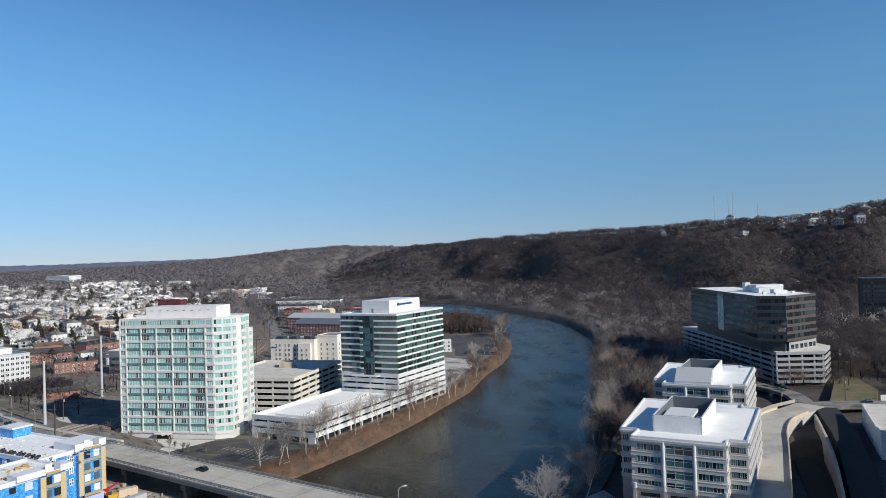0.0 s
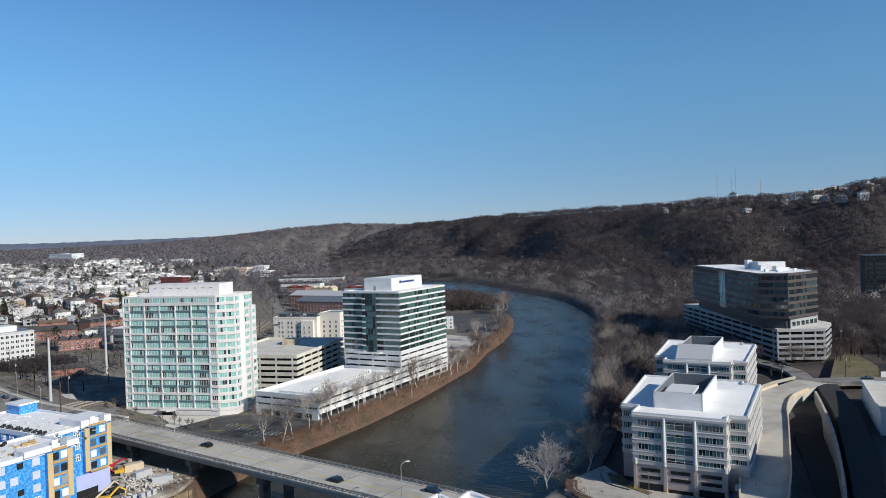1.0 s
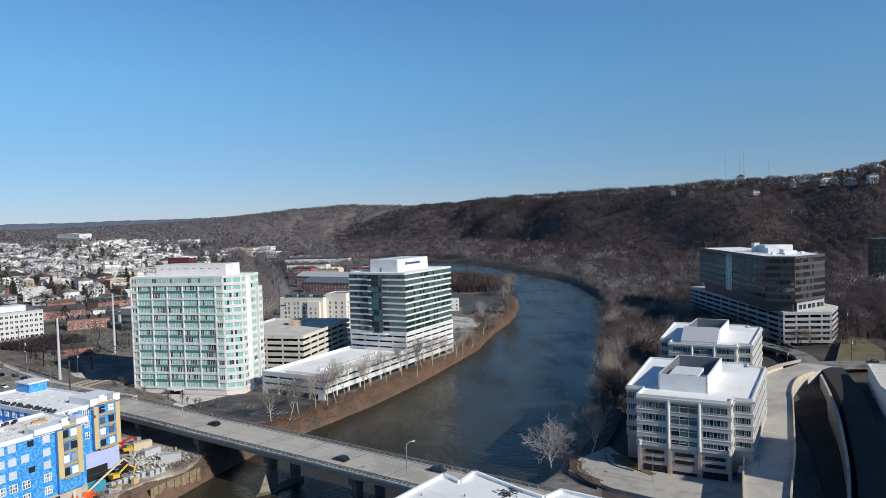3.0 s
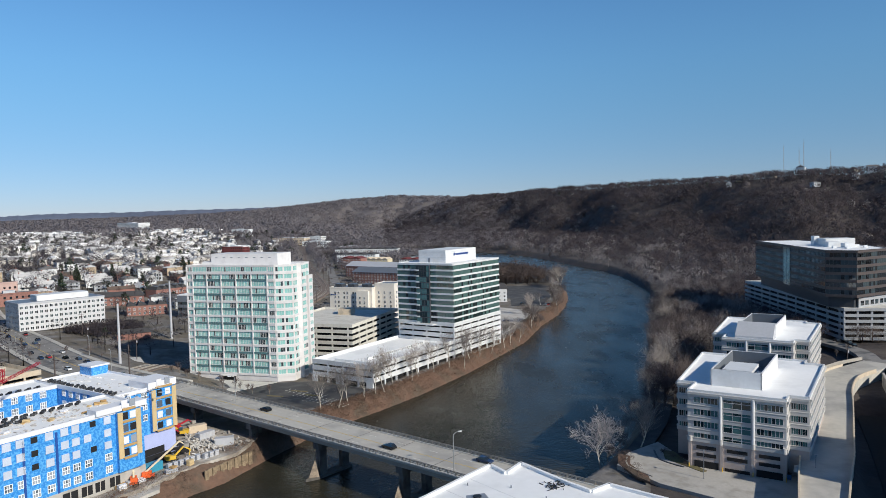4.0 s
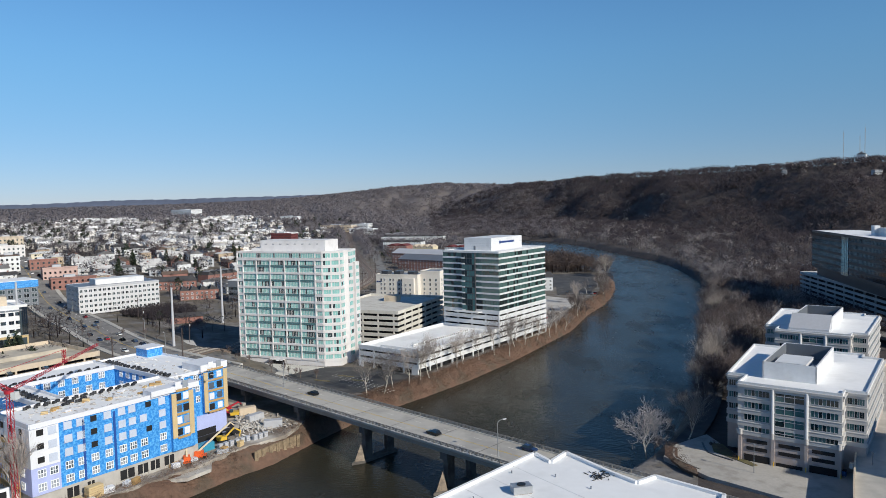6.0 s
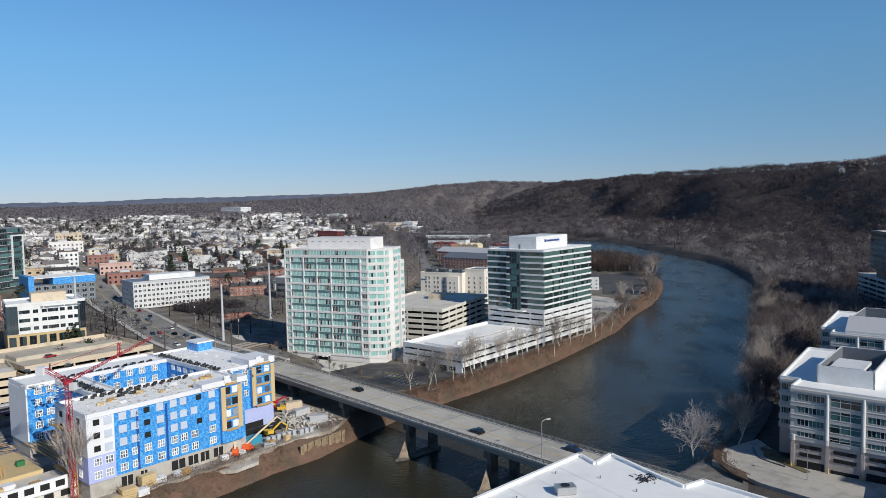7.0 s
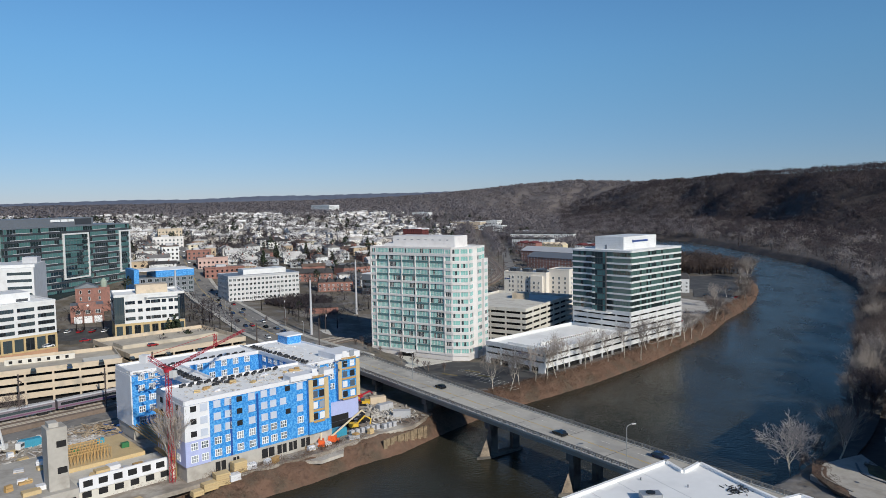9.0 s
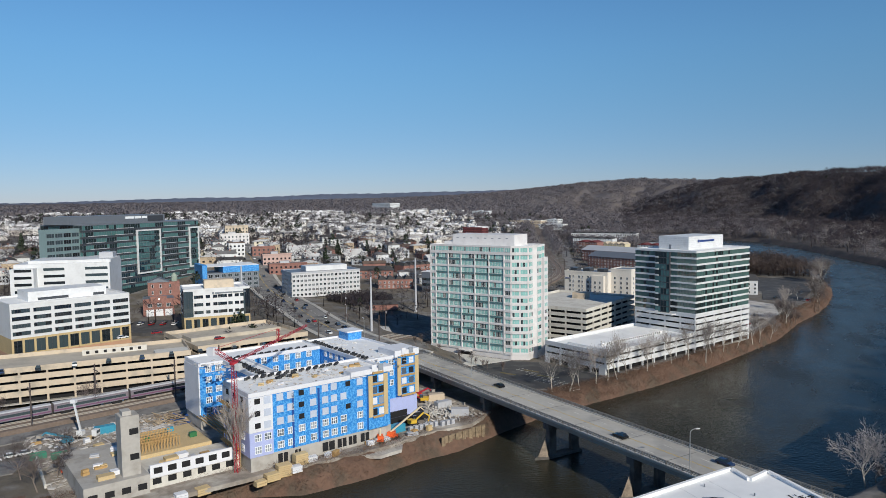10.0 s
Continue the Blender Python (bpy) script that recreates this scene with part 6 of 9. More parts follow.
def make_container(x, y, turn, m, label, l=6.0):
    s = thing("container", x, y, gz(x, y), turn, label, "container")
    part("box", boxes((-l / 2, l / 2, -1.2, 1.2, 0.1, 2.6)), m, s)
    rib = as_mesh("rib", boxes((-0.06, 0.06, -1.26, -1.2, 0.15, 2.55)), m)
    for k in range(int(l / 0.6)):
        put("rib", rib, s, -l / 2 + 0.3 + k * 0.6, 0, 0)
    part("door_bar", boxes((l / 2, l / 2 + 0.05, -0.3, -0.2, 0.3, 2.4), (l / 2, l / 2 + 0.05, 0.2, 0.3, 0.3, 2.4)), M["metal"], s)
    return s


CYAN = mat("container_blue", (0.05, 0.28, 0.42), 0.5, size=1, vary=0.15)
for x, y, turn, m, label in ((50, 3.2, 63, CYAN, "blue shipping container below the black wall"), (78.1, 14.7, 60, M["grey_panel"], "grey steel container on the building site"), (77.3, 4.0, 20, M["grey_panel"], "pale grey cabin on the building site"), (82, 24, 40, M["beige"], "beige steel skip on the building site"),
                             (-23.5, 63.5, 61, CYAN, "row of blue portable toilets")):
    wx, wy = on_site(x, y)
    make_container(wx, wy, turn, m, label)

def make_truck_crane(x, y, turn):
    s = thing("truck_crane", x, y, gz(x, y), turn, "white truck with a raised crane basket on the site", "truck")
    part("chassis", boxes((-4, 4, -1.1, 1.1, 0.7, 1.2)), M["rail"], s)
    part("cab", boxes((2.6, 4.2, -1.1, 1.1, 1.2, 3.0)), M["white_panel"], s)
    part("windscreen", boxes((4.2, 4.26, -0.95, 0.95, 1.9, 2.8)), M["plain_glass"], s)
    part("turret", boxes((-2.6, -0.6, -0.9, 0.9, 1.2, 2.6)), M["white_panel"], s)
    part("boom", beam(bmesh.new(), (-1.6, 0, 2.4), (-3.4, 0, 11.5), 0.5), M["white_panel"], s)
    part("basket", boxes((-4.2, -2.6, -0.7, 0.7, 11.5, 12.6)), M["white_wrap"], s)
    wheel = as_mesh("wheel", tube(bmesh.new(), (0, -0.2, 0), (0, 0.2, 0), 0.5, 0.5, 12), M["black"])
    for wx in (-2.8, -1.4, 3.0):
        for wy in (-1.05, 1.05):
            put("wheel", wheel, s, wx, wy, 0.5)
    return s


make_truck_crane(-192.7, 157.2, 20)
make_boom_lift(-194, 151.5, 200, 7, 12, CYAN, CYAN, "blue boom lift with its boom lowered")
make_boom_lift(-172.2, 134.4, 60, 4, 10, M["orange"], M["orange"], "small orange lift parked behind the fence")
toilet = thing("portable_toilet", 0, 0, 0, 61, "blue portable toilet with a white roof", "portable toilet", "portable toilets")
part("cabin", boxes((-0.6, 0.6, -0.6, 0.6, 0, 2.1)), CYAN, toilet)
part("roof", boxes((-0.65, 0.65, -0.65, 0.65, 2.1, 2.35)), M["white_panel"], toilet)
part("door", boxes((-0.4, 0.4, -0.65, -0.6, 0.1, 1.95)), mat("toilet_door", (0.12, 0.38, 0.52), 0.5), toilet)
for k in range(6):
    m = pose(-193.6 + 1.0 * k, 161.6 + 1.5 * k, gz(-191, 164), 0, 0, 61)
    if k:
        copy_thing(toilet, m)
    else:
        toilet.matrix_basis = m
BIN_GREEN = mat("skip_green", (0.03, 0.2, 0.13), 0.6, size=1, vary=0.2)
for x, y, m, label in ((-190.5, 138.9, BIN_GREEN, "green steel skip beside the site fence"), (-184.8, 141.6, BIN_GREEN, "green steel skip full of scrap"), (-179.5, 140, M["steel_grey"], "dark steel skip on the building site")):
    b = thing("skip", x, y, gz(x, y), 61, label, "skip")
    for row in ((-2.2, 2.2, -1.0, -0.9, 0.1, 1.7), (-2.2, 2.2, 0.9, 1.0, 0.1, 1.7), (-2.2, -2.1, -0.9, 0.9, 0.1, 1.7), (2.1, 2.2, -0.9, 0.9, 0.1, 1.7)):
        part("side", boxes(row), m, b)
    part("floor", boxes((-2.2, 2.2, -1.0, 1.0, 0, 0.1)), m, b)
    part("scrap", boxes((-2.0, 2.0, -0.85, 0.85, 0.1, 1.3)), M["mud"], b)
fence = thing("site_fence", 0, 0, 0, 0, "grey concrete barrier wall along the building site", "fence")
panel = as_mesh("barrier", boxes((-1.45, 1.45, -0.25, 0.25, 0, 1.1)), M["pale_concrete"])
for k in range(11):
    put("barrier", panel, fence, -195 + 2.55 * k, 141.2 - 1.6 * k, gz(-195 + 2.55 * k, 141.2 - 1.6 * k), -32)
rng = random.Random(90)
for name, label, m, n, cx, cy, span, size in (("formwork_heap", "heap of blue formwork panels and beams", mat("formwork_blue", (0.04, 0.1, 0.3), 0.6, size=1, vary=0.25), 60, 2, 60, 6, 0.5),
                                              ("timber_heap", "heap of broken timber and plywood beside the wrapped building", island_mat("waste_timber", (0.22, 0.15, 0.09), (0.62, 0.52, 0.38)), 170, -3, 62, 9, 0.35),
                                              ("pale_heap", "pile of pale boards, foam and wrapping", island_mat("pale_waste", (0.45, 0.42, 0.4), (0.8, 0.78, 0.76)), 130, -14, 50, 10, 0.5)):
    bm = bmesh.new()
    for k in range(n):
        x, y = on_site(cx + rng.gauss(0, span * 0.5), cy + rng.gauss(0, span * 0.5))
        a, l = rng.uniform(0, math.pi), rng.uniform(1.0, 4.5)
        z = max(gz(x, y), 6.12) + rng.random() * 2.0 * max(0, 1 - math.hypot(*(np.array(on_site(cx, cy)) - (x, y))) / span) + 0.15
        beam(bm, (x, y, z), (x + l * math.cos(a), y + l * math.sin(a), z + rng.uniform(-0.1, 0.5)), size * rng.uniform(0.5, 1.6), 0.12)
    tagged(part(name, bm, m), label, "debris", kind="stuff")

# loose heaps, scaffold and timber round the site
heap = bmesh.new()
rng = random.Random(3)
for k in range(260):
    x, y = rng.gauss(73, 4.5), rng.gauss(12, 6)
    wx, wy = on_site(x, y)
    z = gz(wx, wy)
    beam(heap, (wx, wy, z + rng.random() * 1.2), (wx + rng.uniform(-1.6, 1.6), wy + rng.uniform(-1.6, 1.6), z + rng.random() * 1.4), rng.uniform(0.15, 0.6))
ob = tagged(part("rubble_heap", heap, island_mat("site_rubble", (0.18, 0.15, 0.12), (0.6, 0.58, 0.55))), "heap of broken concrete, timber and wrapped goods", "rubble", kind="stuff")
bits = bmesh.new()
for k in range(950):
    x, y = rng.uniform(-46, -2), rng.uniform(22, 74)
    if -41 < x < -4 and y < 40:
        continue
    wx, wy = on_site(x, y)
    w = rng.choice((0.1, 0.15, 0.3, 0.8))
    a = rng.uniform(0, math.pi)
    l = rng.uniform(0.4, 2.6)
    beam(bits, (wx, wy, 6.2 + w * 0.3), (wx + l * math.cos(a), wy + l * math.sin(a), 6.2 + w * 0.3 + rng.random() * 0.3), w, min(w * 0.6, 0.3))
tagged(part("site_debris", bits, island_mat("site_goods", (0.2, 0.17, 0.14), (0.72, 0.7, 0.68))), "scattered timber, panels and wrapped goods on the site", "debris", kind="stuff")
slab("site_ground", [on_site(*p) for p in ((-46, -4), (-20, -2.5), (0, -3), (20, -5), (40, -6), (58, -4), (74, -6), (88, 0), (88, 70), (-46, 75))], 6.12, M["mud"], "churned muddy building site ground", "ground", 1.2)
slab("gravel_patch", [on_site(*p) for p in ((31, -5), (36, -9.5), (44, -9), (47, -5), (40, -4))], 5.2, M["gravel"], "grey gravel patch on the bank", "gravel", 1)


def make_podium():
    b = thing("podium_under_construction", *CON, "unfinished concrete podium with timber decks and framed walls", "building")
    part("slab", boxes((-41, -25.5, 4, 36, 0, 5)), M["concrete"], b, "bare concrete slab")
    part("slab", boxes((-25.3, -0.5, 6, 19, 0, 4.0)), M["pale_concrete"], b)
    part("timber_deck", boxes((-25.3, -4, 19.2, 40, 0, 5)), M["ply"], b, "yellow plywood deck")
    part("wall", boxes((-25, -3, 5.4, 5.9, 3.2, 6.6)), M["white_wrap"], b, "white framed wall with openings")
    hole = as_mesh("opening", boxes((-1.1, 1.1, -0.06, 0.1, 0, 1.6)), M["opening"])
    for k in range(6):
        put("opening", hole, b, -23 + k * 3.6, 5.4, 4.2)
        put("opening", hole, b, -23.2 + k * 3.9, 6, 1.2)
    for k in range(4):
        put("opening", hole, b, -39 + k * 3.9, 4, 1.4)
    stud = as_mesh("stud", boxes((-0.08, 0.08, -0.08, 0.08, 0, 2.8)), M["timber"])
    for r in range(5):
        for k in range(15):
            put("stud", stud, b, -24.5 + k * 0.85, 21 + r * 2.4, 5)
        part("plate", boxes((-24.7, -12.4, 20.9 + r * 2.4, 21.1 + r * 2.4, 7.8, 8.0)), M["timber"], b)
    part("lift_tower", boxes((-31.5, -27.0, 6, 11, 0, 20.5)), M["concrete"], b, "tall bare concrete lift tower")
    for z in (9, 15.6):
        put("opening", hole, b, -28.4, 6, z)
    part("lift_tower_cap", boxes((-30.8, -28.6, 7, 10, 20.5, 21.6)), M["concrete"], b)
    for k, (x, y, w, d, h) in enumerate(((-37, 7, 4, 2.4, 1.0), (-33.5, 9, 2.4, 2, 1.1), (-36, 16, 3, 2, 0.6), (-20, 9, 3.5, 2.4, 2.2), (-16, 12, 3, 2.6, 1.6), (-10, 10, 2.5, 2, 1.0), (-30, 24, 3, 2, 0.7))):
        part("material", boxes((x, x + w, y, y + d, 5.0 if x < -25.3 else 4.0, (5.0 if x < -25.3 else 4.0) + h)), M[("ply", "white_wrap", "timber")[k % 3]], b)
    for x, y in ((-20, 30), (-12, 35), (-8, 26)):
        part("bin", boxes((x, x + 2, y, y + 1.4, 5.0, 6.4)), (CYAN, mat("bin_green", (0.03, 0.16, 0.06), 0.6), CYAN)[x % 3], b)
    return b


make_podium()
scaf = thing("scaffold", *CON, "brown timber and steel scaffold against the unfinished end wall", "scaffold")
for k in range(5):
    for y in (-0.6, -2.0):
        part("standard", boxes((-1.0 - 0.08, -1.0 + 0.08, 18 - k * 2.8 + y, 18.16 - k * 2.8 + y, 0, 17)), M["timber"], scaf)
for f in range(6):
    part("scaffold_board", boxes((-2.0, -0.6, 5.5, 18, 2.6 + f * 2.8, 2.75 + f * 2.8)), M["timber"], scaf)
    part("guard_rail", boxes((-2.05, -1.95, 5.5, 18, 3.6 + f * 2.8, 3.7 + f * 2.8)), M["timber"], scaf)
court = thing("timber_frame", *CON, "bare timber framing in the open gap of the wrapped building", "timber frame")
for k in range(9):
    part("stud", boxes((0.4 + k * 1.1, 0.6 + k * 1.1, 19.3, 19.5, 5, 14)), M["timber"], court)
    part("joist", boxes((0.4 + k * 1.1, 0.6 + k * 1.1, 19.4, 45.5, 5.0, 5.3)), M["timber"], court)
for z in (8.2, 11.6):
    part("plate", boxes((0.2, 9.8, 19.25, 19.55, z, z + 0.2)), M["timber"], court)


rng = random.Random(64)
for k in range(34):
    on_deck = k < 12
    x, y = (rng.uniform(-40, -27), rng.uniform(13, 35)) if k < 6 else (rng.uniform(-24, -5), rng.uniform(7.5, 17)) if on_deck else (rng.uniform(-44, -2), rng.uniform(41, 66)) if k < 24 else (rng.uniform(22, 62), rng.uniform(-3.2, -0.8))
    wx, wy = on_site(x, y)
    z = CON[2] + (5.0 if k < 6 else 4.0) if on_deck else max(gz(wx, wy), 6.12)
    what = rng.choice((("ply", "stack of plywood sheets on the building site"), ("white_wrap", "white wrapped pallet of building goods"), ("timber", "bundle of sawn timber on the building site"), ("grey_panel", "grey pallet of building blocks on the site")))
    pallet_stack("material_stack", wx, wy, z, rng.uniform(1.2, 3.6), rng.uniform(1, 2), rng.uniform(0.6, 1.7), 61 + rng.uniform(-30, 30), M[what[0]], what[1])
scraps = bmesh.new()
for k in range(420):
    x, y = (rng.uniform(2, 52), rng.uniform(1, 15.5)) if k < 200 else (rng.uniform(48, 60), rng.uniform(6, 58)) if k < 300 else (rng.uniform(1, 11), rng.uniform(18, 50))
    wx, wy = on_site(x, y)
    a, l, w = rng.uniform(0, math.pi), rng.uniform(0.3, 1.6), rng.choice((0.1, 0.2, 0.5))
    beam(scraps, (wx, wy, 27.66 + w * 0.2), (wx + l * math.cos(a), wy + l * math.sin(a), 27.66 + w * 0.2), w, w * 0.4)
tagged(part("roof_scraps", scraps, island_mat("roof_scrap", (0.2, 0.17, 0.14), (0.8, 0.79, 0.77))), "scraps of board, felt and wrapping on the unfinished roof", "debris", kind="stuff")


def lattice(bm, a, b, w, step, m=0):
    """A square lattice girder from a to b."""
    a, b = Vector(a), Vector(b)
    d = (b - a).normalized()
    s = d.cross(Vector((0, 0, 1)))
    s = (s if s.length > 1e-3 else Vector((1, 0, 0))).normalized() * w / 2
    u = s.cross(d).normalized() * w / 2
    edge = [s + u, s - u, -s - u, -s + u]
    for e in edge:
        beam(bm, a + e, b + e, 0.1, m=m)
    n = max(1, int((b - a).length / step))
    for k in range(n):
        p, q = a + (b - a) * (k / n), a + (b - a) * ((k + 1) / n)
        for j in range(4):
            e, f = edge[j], edge[(j + 1) % 4]
            beam(bm, p + (e if k % 2 else f), q + (f if k % 2 else e), 0.07, m=m)
    return bm


def make_crane():
    x, y = on_site(-2.8, 3.0)
    c = thing("tower_crane", x, y, gz(x, y), 0, "dark red lattice tower crane beside the blue building", "crane")
    top = 32.4
    part("base", boxes((-1.6, 1.6, -1.6, 1.6, 0, 1.4)), M["concrete"], c)
    part("mast", lattice(bmesh.new(), (0, 0, 1.4), (0, 0, top), 1.0, 1.6), M["red"], c)
    part("slewing_ring", tube(bmesh.new(), (0, 0, top), (0, 0, top + 0.8), 1.1, 1.1, 14), M["red"], c)
    tip = Vector((-8.6 + 0.5, 47, top + 2.5))
    d = tip.normalized()
    part("jib", lattice(bmesh.new(), (0, 0, top + 0.6), tip, 0.55, 2.2), M["red"], c)
    part("counter_jib", lattice(bmesh.new(), (0, 0, top + 0.6), (-5.5, -1.5, top + 4.2), 0.9, 1.3), M["red"], c)
    part("counterweight", boxes((-7.0, -4.8, -2.6, -0.6, top + 2.6, top + 4.6)), M["white_wrap"], c)
    part("cab", boxes((0.9, 2.2, -0.7, 0.7, top - 1.4, top + 0.4)), M["white_panel"], c)
    part("hoist_mast", lattice(bmesh.new(), (-5.0, 27, top + 1.2), (-5.0, 27, top + 5), 0.7, 1.2), M["red"], c)
    part("tie", beam(bmesh.new(), (-5.5, -1.5, top + 4.2), (-5.0, 27, top + 5), 0.1), M["red"], c)
    return c


make_crane()
wall = thing("timber_bank_wall", *CON, "weathered timber piles holding the river bank", "retaining wall")
M["old_timber"] = mat("old_timber", (0.26, 0.2, 0.13), 0.9, size=0.6, vary=0.3, second=(0.16, 0.12, 0.08), amount=0.5)
pile = as_mesh("pile", boxes((-0.7, 0.7, -0.25, 0.25, -5.0, -0.9)), M["old_timber"])
for k in range(13):
    put("pile", pile, wall, 60.5 + k * 1.5, -8.2 + k * 0.12 + 0.3 * (k % 2), 0)

# ---- railway ----
TRACK = smooth_line([(-275, 60, 7.5), (-250, 100, 7.5), (-226, 152, 7.5), (-199.3, 210.8, 7.5), (-172, 268, 7.5), (-158, 330, 7.8), (-152, 420, 8.2), (-153, 520, 8.8), (-160, 636, 9), (-215, 810, 9.2), (-278, 1016, 9.5), (-360, 1300, 10), (-440, 1578, 11)], 10)
TRACK = [Vector((p.x, p.y, max(p.z, gz(p.x, p.y) + 0.3))) for p in TRACK]
ribbon("railway_bed", TRACK, 15, M["ballast"], "brown ballast railway bed with several tracks", "railway", 1.6)
for off in (-5.0, -3.5, 0.2, 1.7, 4.6, 6.1):
    line = []
    for k, p in enumerate(TRACK):
        d = (TRACK[min(k + 1, len(TRACK) - 1)] - TRACK[max(k - 1, 0)]).normalized()
        line.append(p + Vector((-d.y, d.x, 0)) * off + Vector((0, 0, 0.25)))
    ribbon("rail", line, 0.22, M["rail"], "dull steel rail", "rail", 0.25)


def make_coach():
    c = thing("train_coach", 0, 0, 0, 0, "dull purple-grey commuter train coach with a purple stripe", "train coach", "coaches of the train")
    part("body", boxes((-12.4, 12.4, -1.5, 1.5, 1.1, 3.9)), M["silver"], c)
    roof = bmesh.new()
    v = []
    for x in (-12.4, 12.4):
        v.append([roof.verts.new((x, yy, zz)) for yy, zz in ((-1.5, 3.9), (-1.1, 4.25), (1.1, 4.25), (1.5, 3.9))])
    for k in range(3):
        roof.faces.new((v[0][k], v[1][k], v[1][k + 1], v[0][k + 1]))
    roof.faces.new(v[0]), roof.faces.new(v[1][::-1])
    part("roof", roof, M["grey_panel"], c)
    for yy in (-1.56, 1.5):
        part("window_strip", boxes((-11.4, 11.4, yy, yy + 0.06, 2.3, 3.2)), M["plain_glass"], c)
        part("stripe", boxes((-12.3, 12.3, yy, yy + 0.06, 1.5, 1.9)), M["purple"], c)
    for x in (-8.5, 8.5):
        part("bogie", boxes((x - 1.6, x + 1.6, -1.2, 1.2, 0.1, 1.1)), M["black"], c)
    return c


coach = make_coach()
d0, d1 = Vector((-226.2, 152.1)), Vector((-199.3, 210.8))
dirn = (d1 - d0).normalized()
for k in range(5):
    p = d0 + dirn * (3 + k * 25.6) + Vector((-dirn.y, dirn.x)) * 1.0
    m = pose(p.x, p.y, 7.75, 0, 0, math.degrees(math.atan2(dirn.y, dirn.x)))
    if k:
        copy_thing(coach, m)
    else:
        coach.matrix_basis = m


def make_mast():
    c = thing("catenary_mast", 0, 0, 0, 0, "rust-brown railway wire mast with a crossarm", "railway mast", "railway wire masts")
    part("post", boxes((-0.2, 0.2, -0.2, 0.2, 0, 15)), M["brown_stone"], c)
    part("crossarm", boxes((-0.12, 0.12, -3.6, 1.2, 12.6, 12.9)), M["brown_stone"], c)
    part("brace", beam(bmesh.new(), (0, -3.0, 12.6), (0, 0, 10.6), 0.12), M["brown_stone"], c)
    return c


mast = make_mast()
for k in range(16):
    s = -40 + k * 24
    p = d0 + dirn * s + Vector((-dirn.y, dirn.x)) * (7.5 if k % 2 else -6.6)
    m = pose(p.x, p.y, max(7, gz(p.x, p.y)), 0, 0, math.degrees(math.atan2(dirn.y, dirn.x)) + (180 if k % 2 == 0 else 0))
    if k > 8:
        q = TRACK[min(len(TRACK) - 2, 26 + (k - 8) * 6)]
        m = pose(q.x + 8, q.y, gz(q.x + 8, q.y), 0, 0, 90)
    if k:
        copy_thing(mast, m)
    else:
        mast.matrix_basis = m
ribbon("road", smooth_line([(-262, 60, 6.3), (-236, 105, 6.3), (-212, 150, 6.4), (-190, 198, 6.5), (-168, 246, 6.6)]), 9, M["old_asphalt"], "grey service road beside the railway", thick=0.8)
slab("parking_lot", [(-245, 95), (-205, 100), (-186, 128), (-197, 145), (-208, 138)], 6.3, M["old_asphalt"], "grey parking lot beside the building site", "parking lot", 0.8)
slab("office_court", [(-326, 278), (-306, 262), (-284, 268), (-272, 281), (-300, 305), (-322, 300)], 14.6, M["asphalt"], "dark asphalt court between the offices", "pavement", 3)
slab("pale_lot", [(-196, 322), (-176, 306), (-166, 322), (-186, 352), (-205, 345)], 9.6, M["pale_concrete"], "pale concrete lot beside the street", "pavement", 4)
ribbon("road", smooth_line([(-262, 370, 15.5), (-235, 395, 12), (-205, 402, 10.5), (-172, 395, 9.6), (-150, 372, 8.6)]), 10, M["old_asphalt"], "asphalt cross street by the brick houses", thick=2.5)

ribbon("road", [Vector((p[0], p[1], gz(*p) + 0.35)) for p in ((-118, 545), (-135, 600), (-147, 645), (-170, 730), (-197, 830), (-220, 920), (-242, 1010), (-300, 1200))], 11, M["old_asphalt"], "grey street beside the railway", thick=1.2)
pole = thing("monopole", -178.3, 318.8, 7.4, 0, "tall plain grey steel pole", "pole", "tall steel poles")
part("shaft", tube(bmesh.new(), (0, 0, 0), (0, 0, 34), 0.75, 0.45, 12), M["grey_panel"], pole)
part("base_plate", boxes((-1, 1, -1, 1, 0, 0.4)), M["concrete"], pole)
copy_thing(pole, pose(-190, 397, gz(-190, 397)))
copy_thing(pole, pose(-246, 300, 13.0))


def make_brick_house(x, y, z, turn, w, d, h, n, label):
    b = thing("brick_house_row", x, y, z, turn, label, "building")
    part("wall", boxes((0, w, 0, d, 0, h)), M["brick"], b)
    step = w / n
    for k in range(n):
        bm = bmesh.new()
        v = [bm.verts.new(c) for c in ((k * step, -0.3, h), ((k + 1) * step, -0.3, h), ((k + 0.25) * step, -0.3, h + 2.8), (k * step, d + 0.3, h), ((k + 1) * step, d + 0.3, h), ((k + 0.25) * step, d + 0.3, h + 2.8))]
        for f in ((0, 1, 2), (5, 4, 3), (1, 4, 5, 2), (3, 0, 2, 5)):
            bm.faces.new([v[i] for i in f])
        part("roof", bm, DARK_ROOF, b)
        part("white_edge", beam(bmesh.new(), ((k + 0.25) * step, -0.35, h + 2.85), ((k + 0.25) * step, d + 0.35, h + 2.85), 0.5, 0.2), M["white_panel"], b)
    me = window_mesh("window", 1.2, 1.5, 2, M["white_panel"], M["plain_glass"])
    for f in range(int(h / 3)):
        window_row(b, me, (0, 0), (w, 0), 1 + f * 3, [(k + 0.5) / (2 * n) for k in range(2 * n)])
        window_row(b, me, (w, 0), (w, d), 1 + f * 3, (0.3, 0.7))
    return b


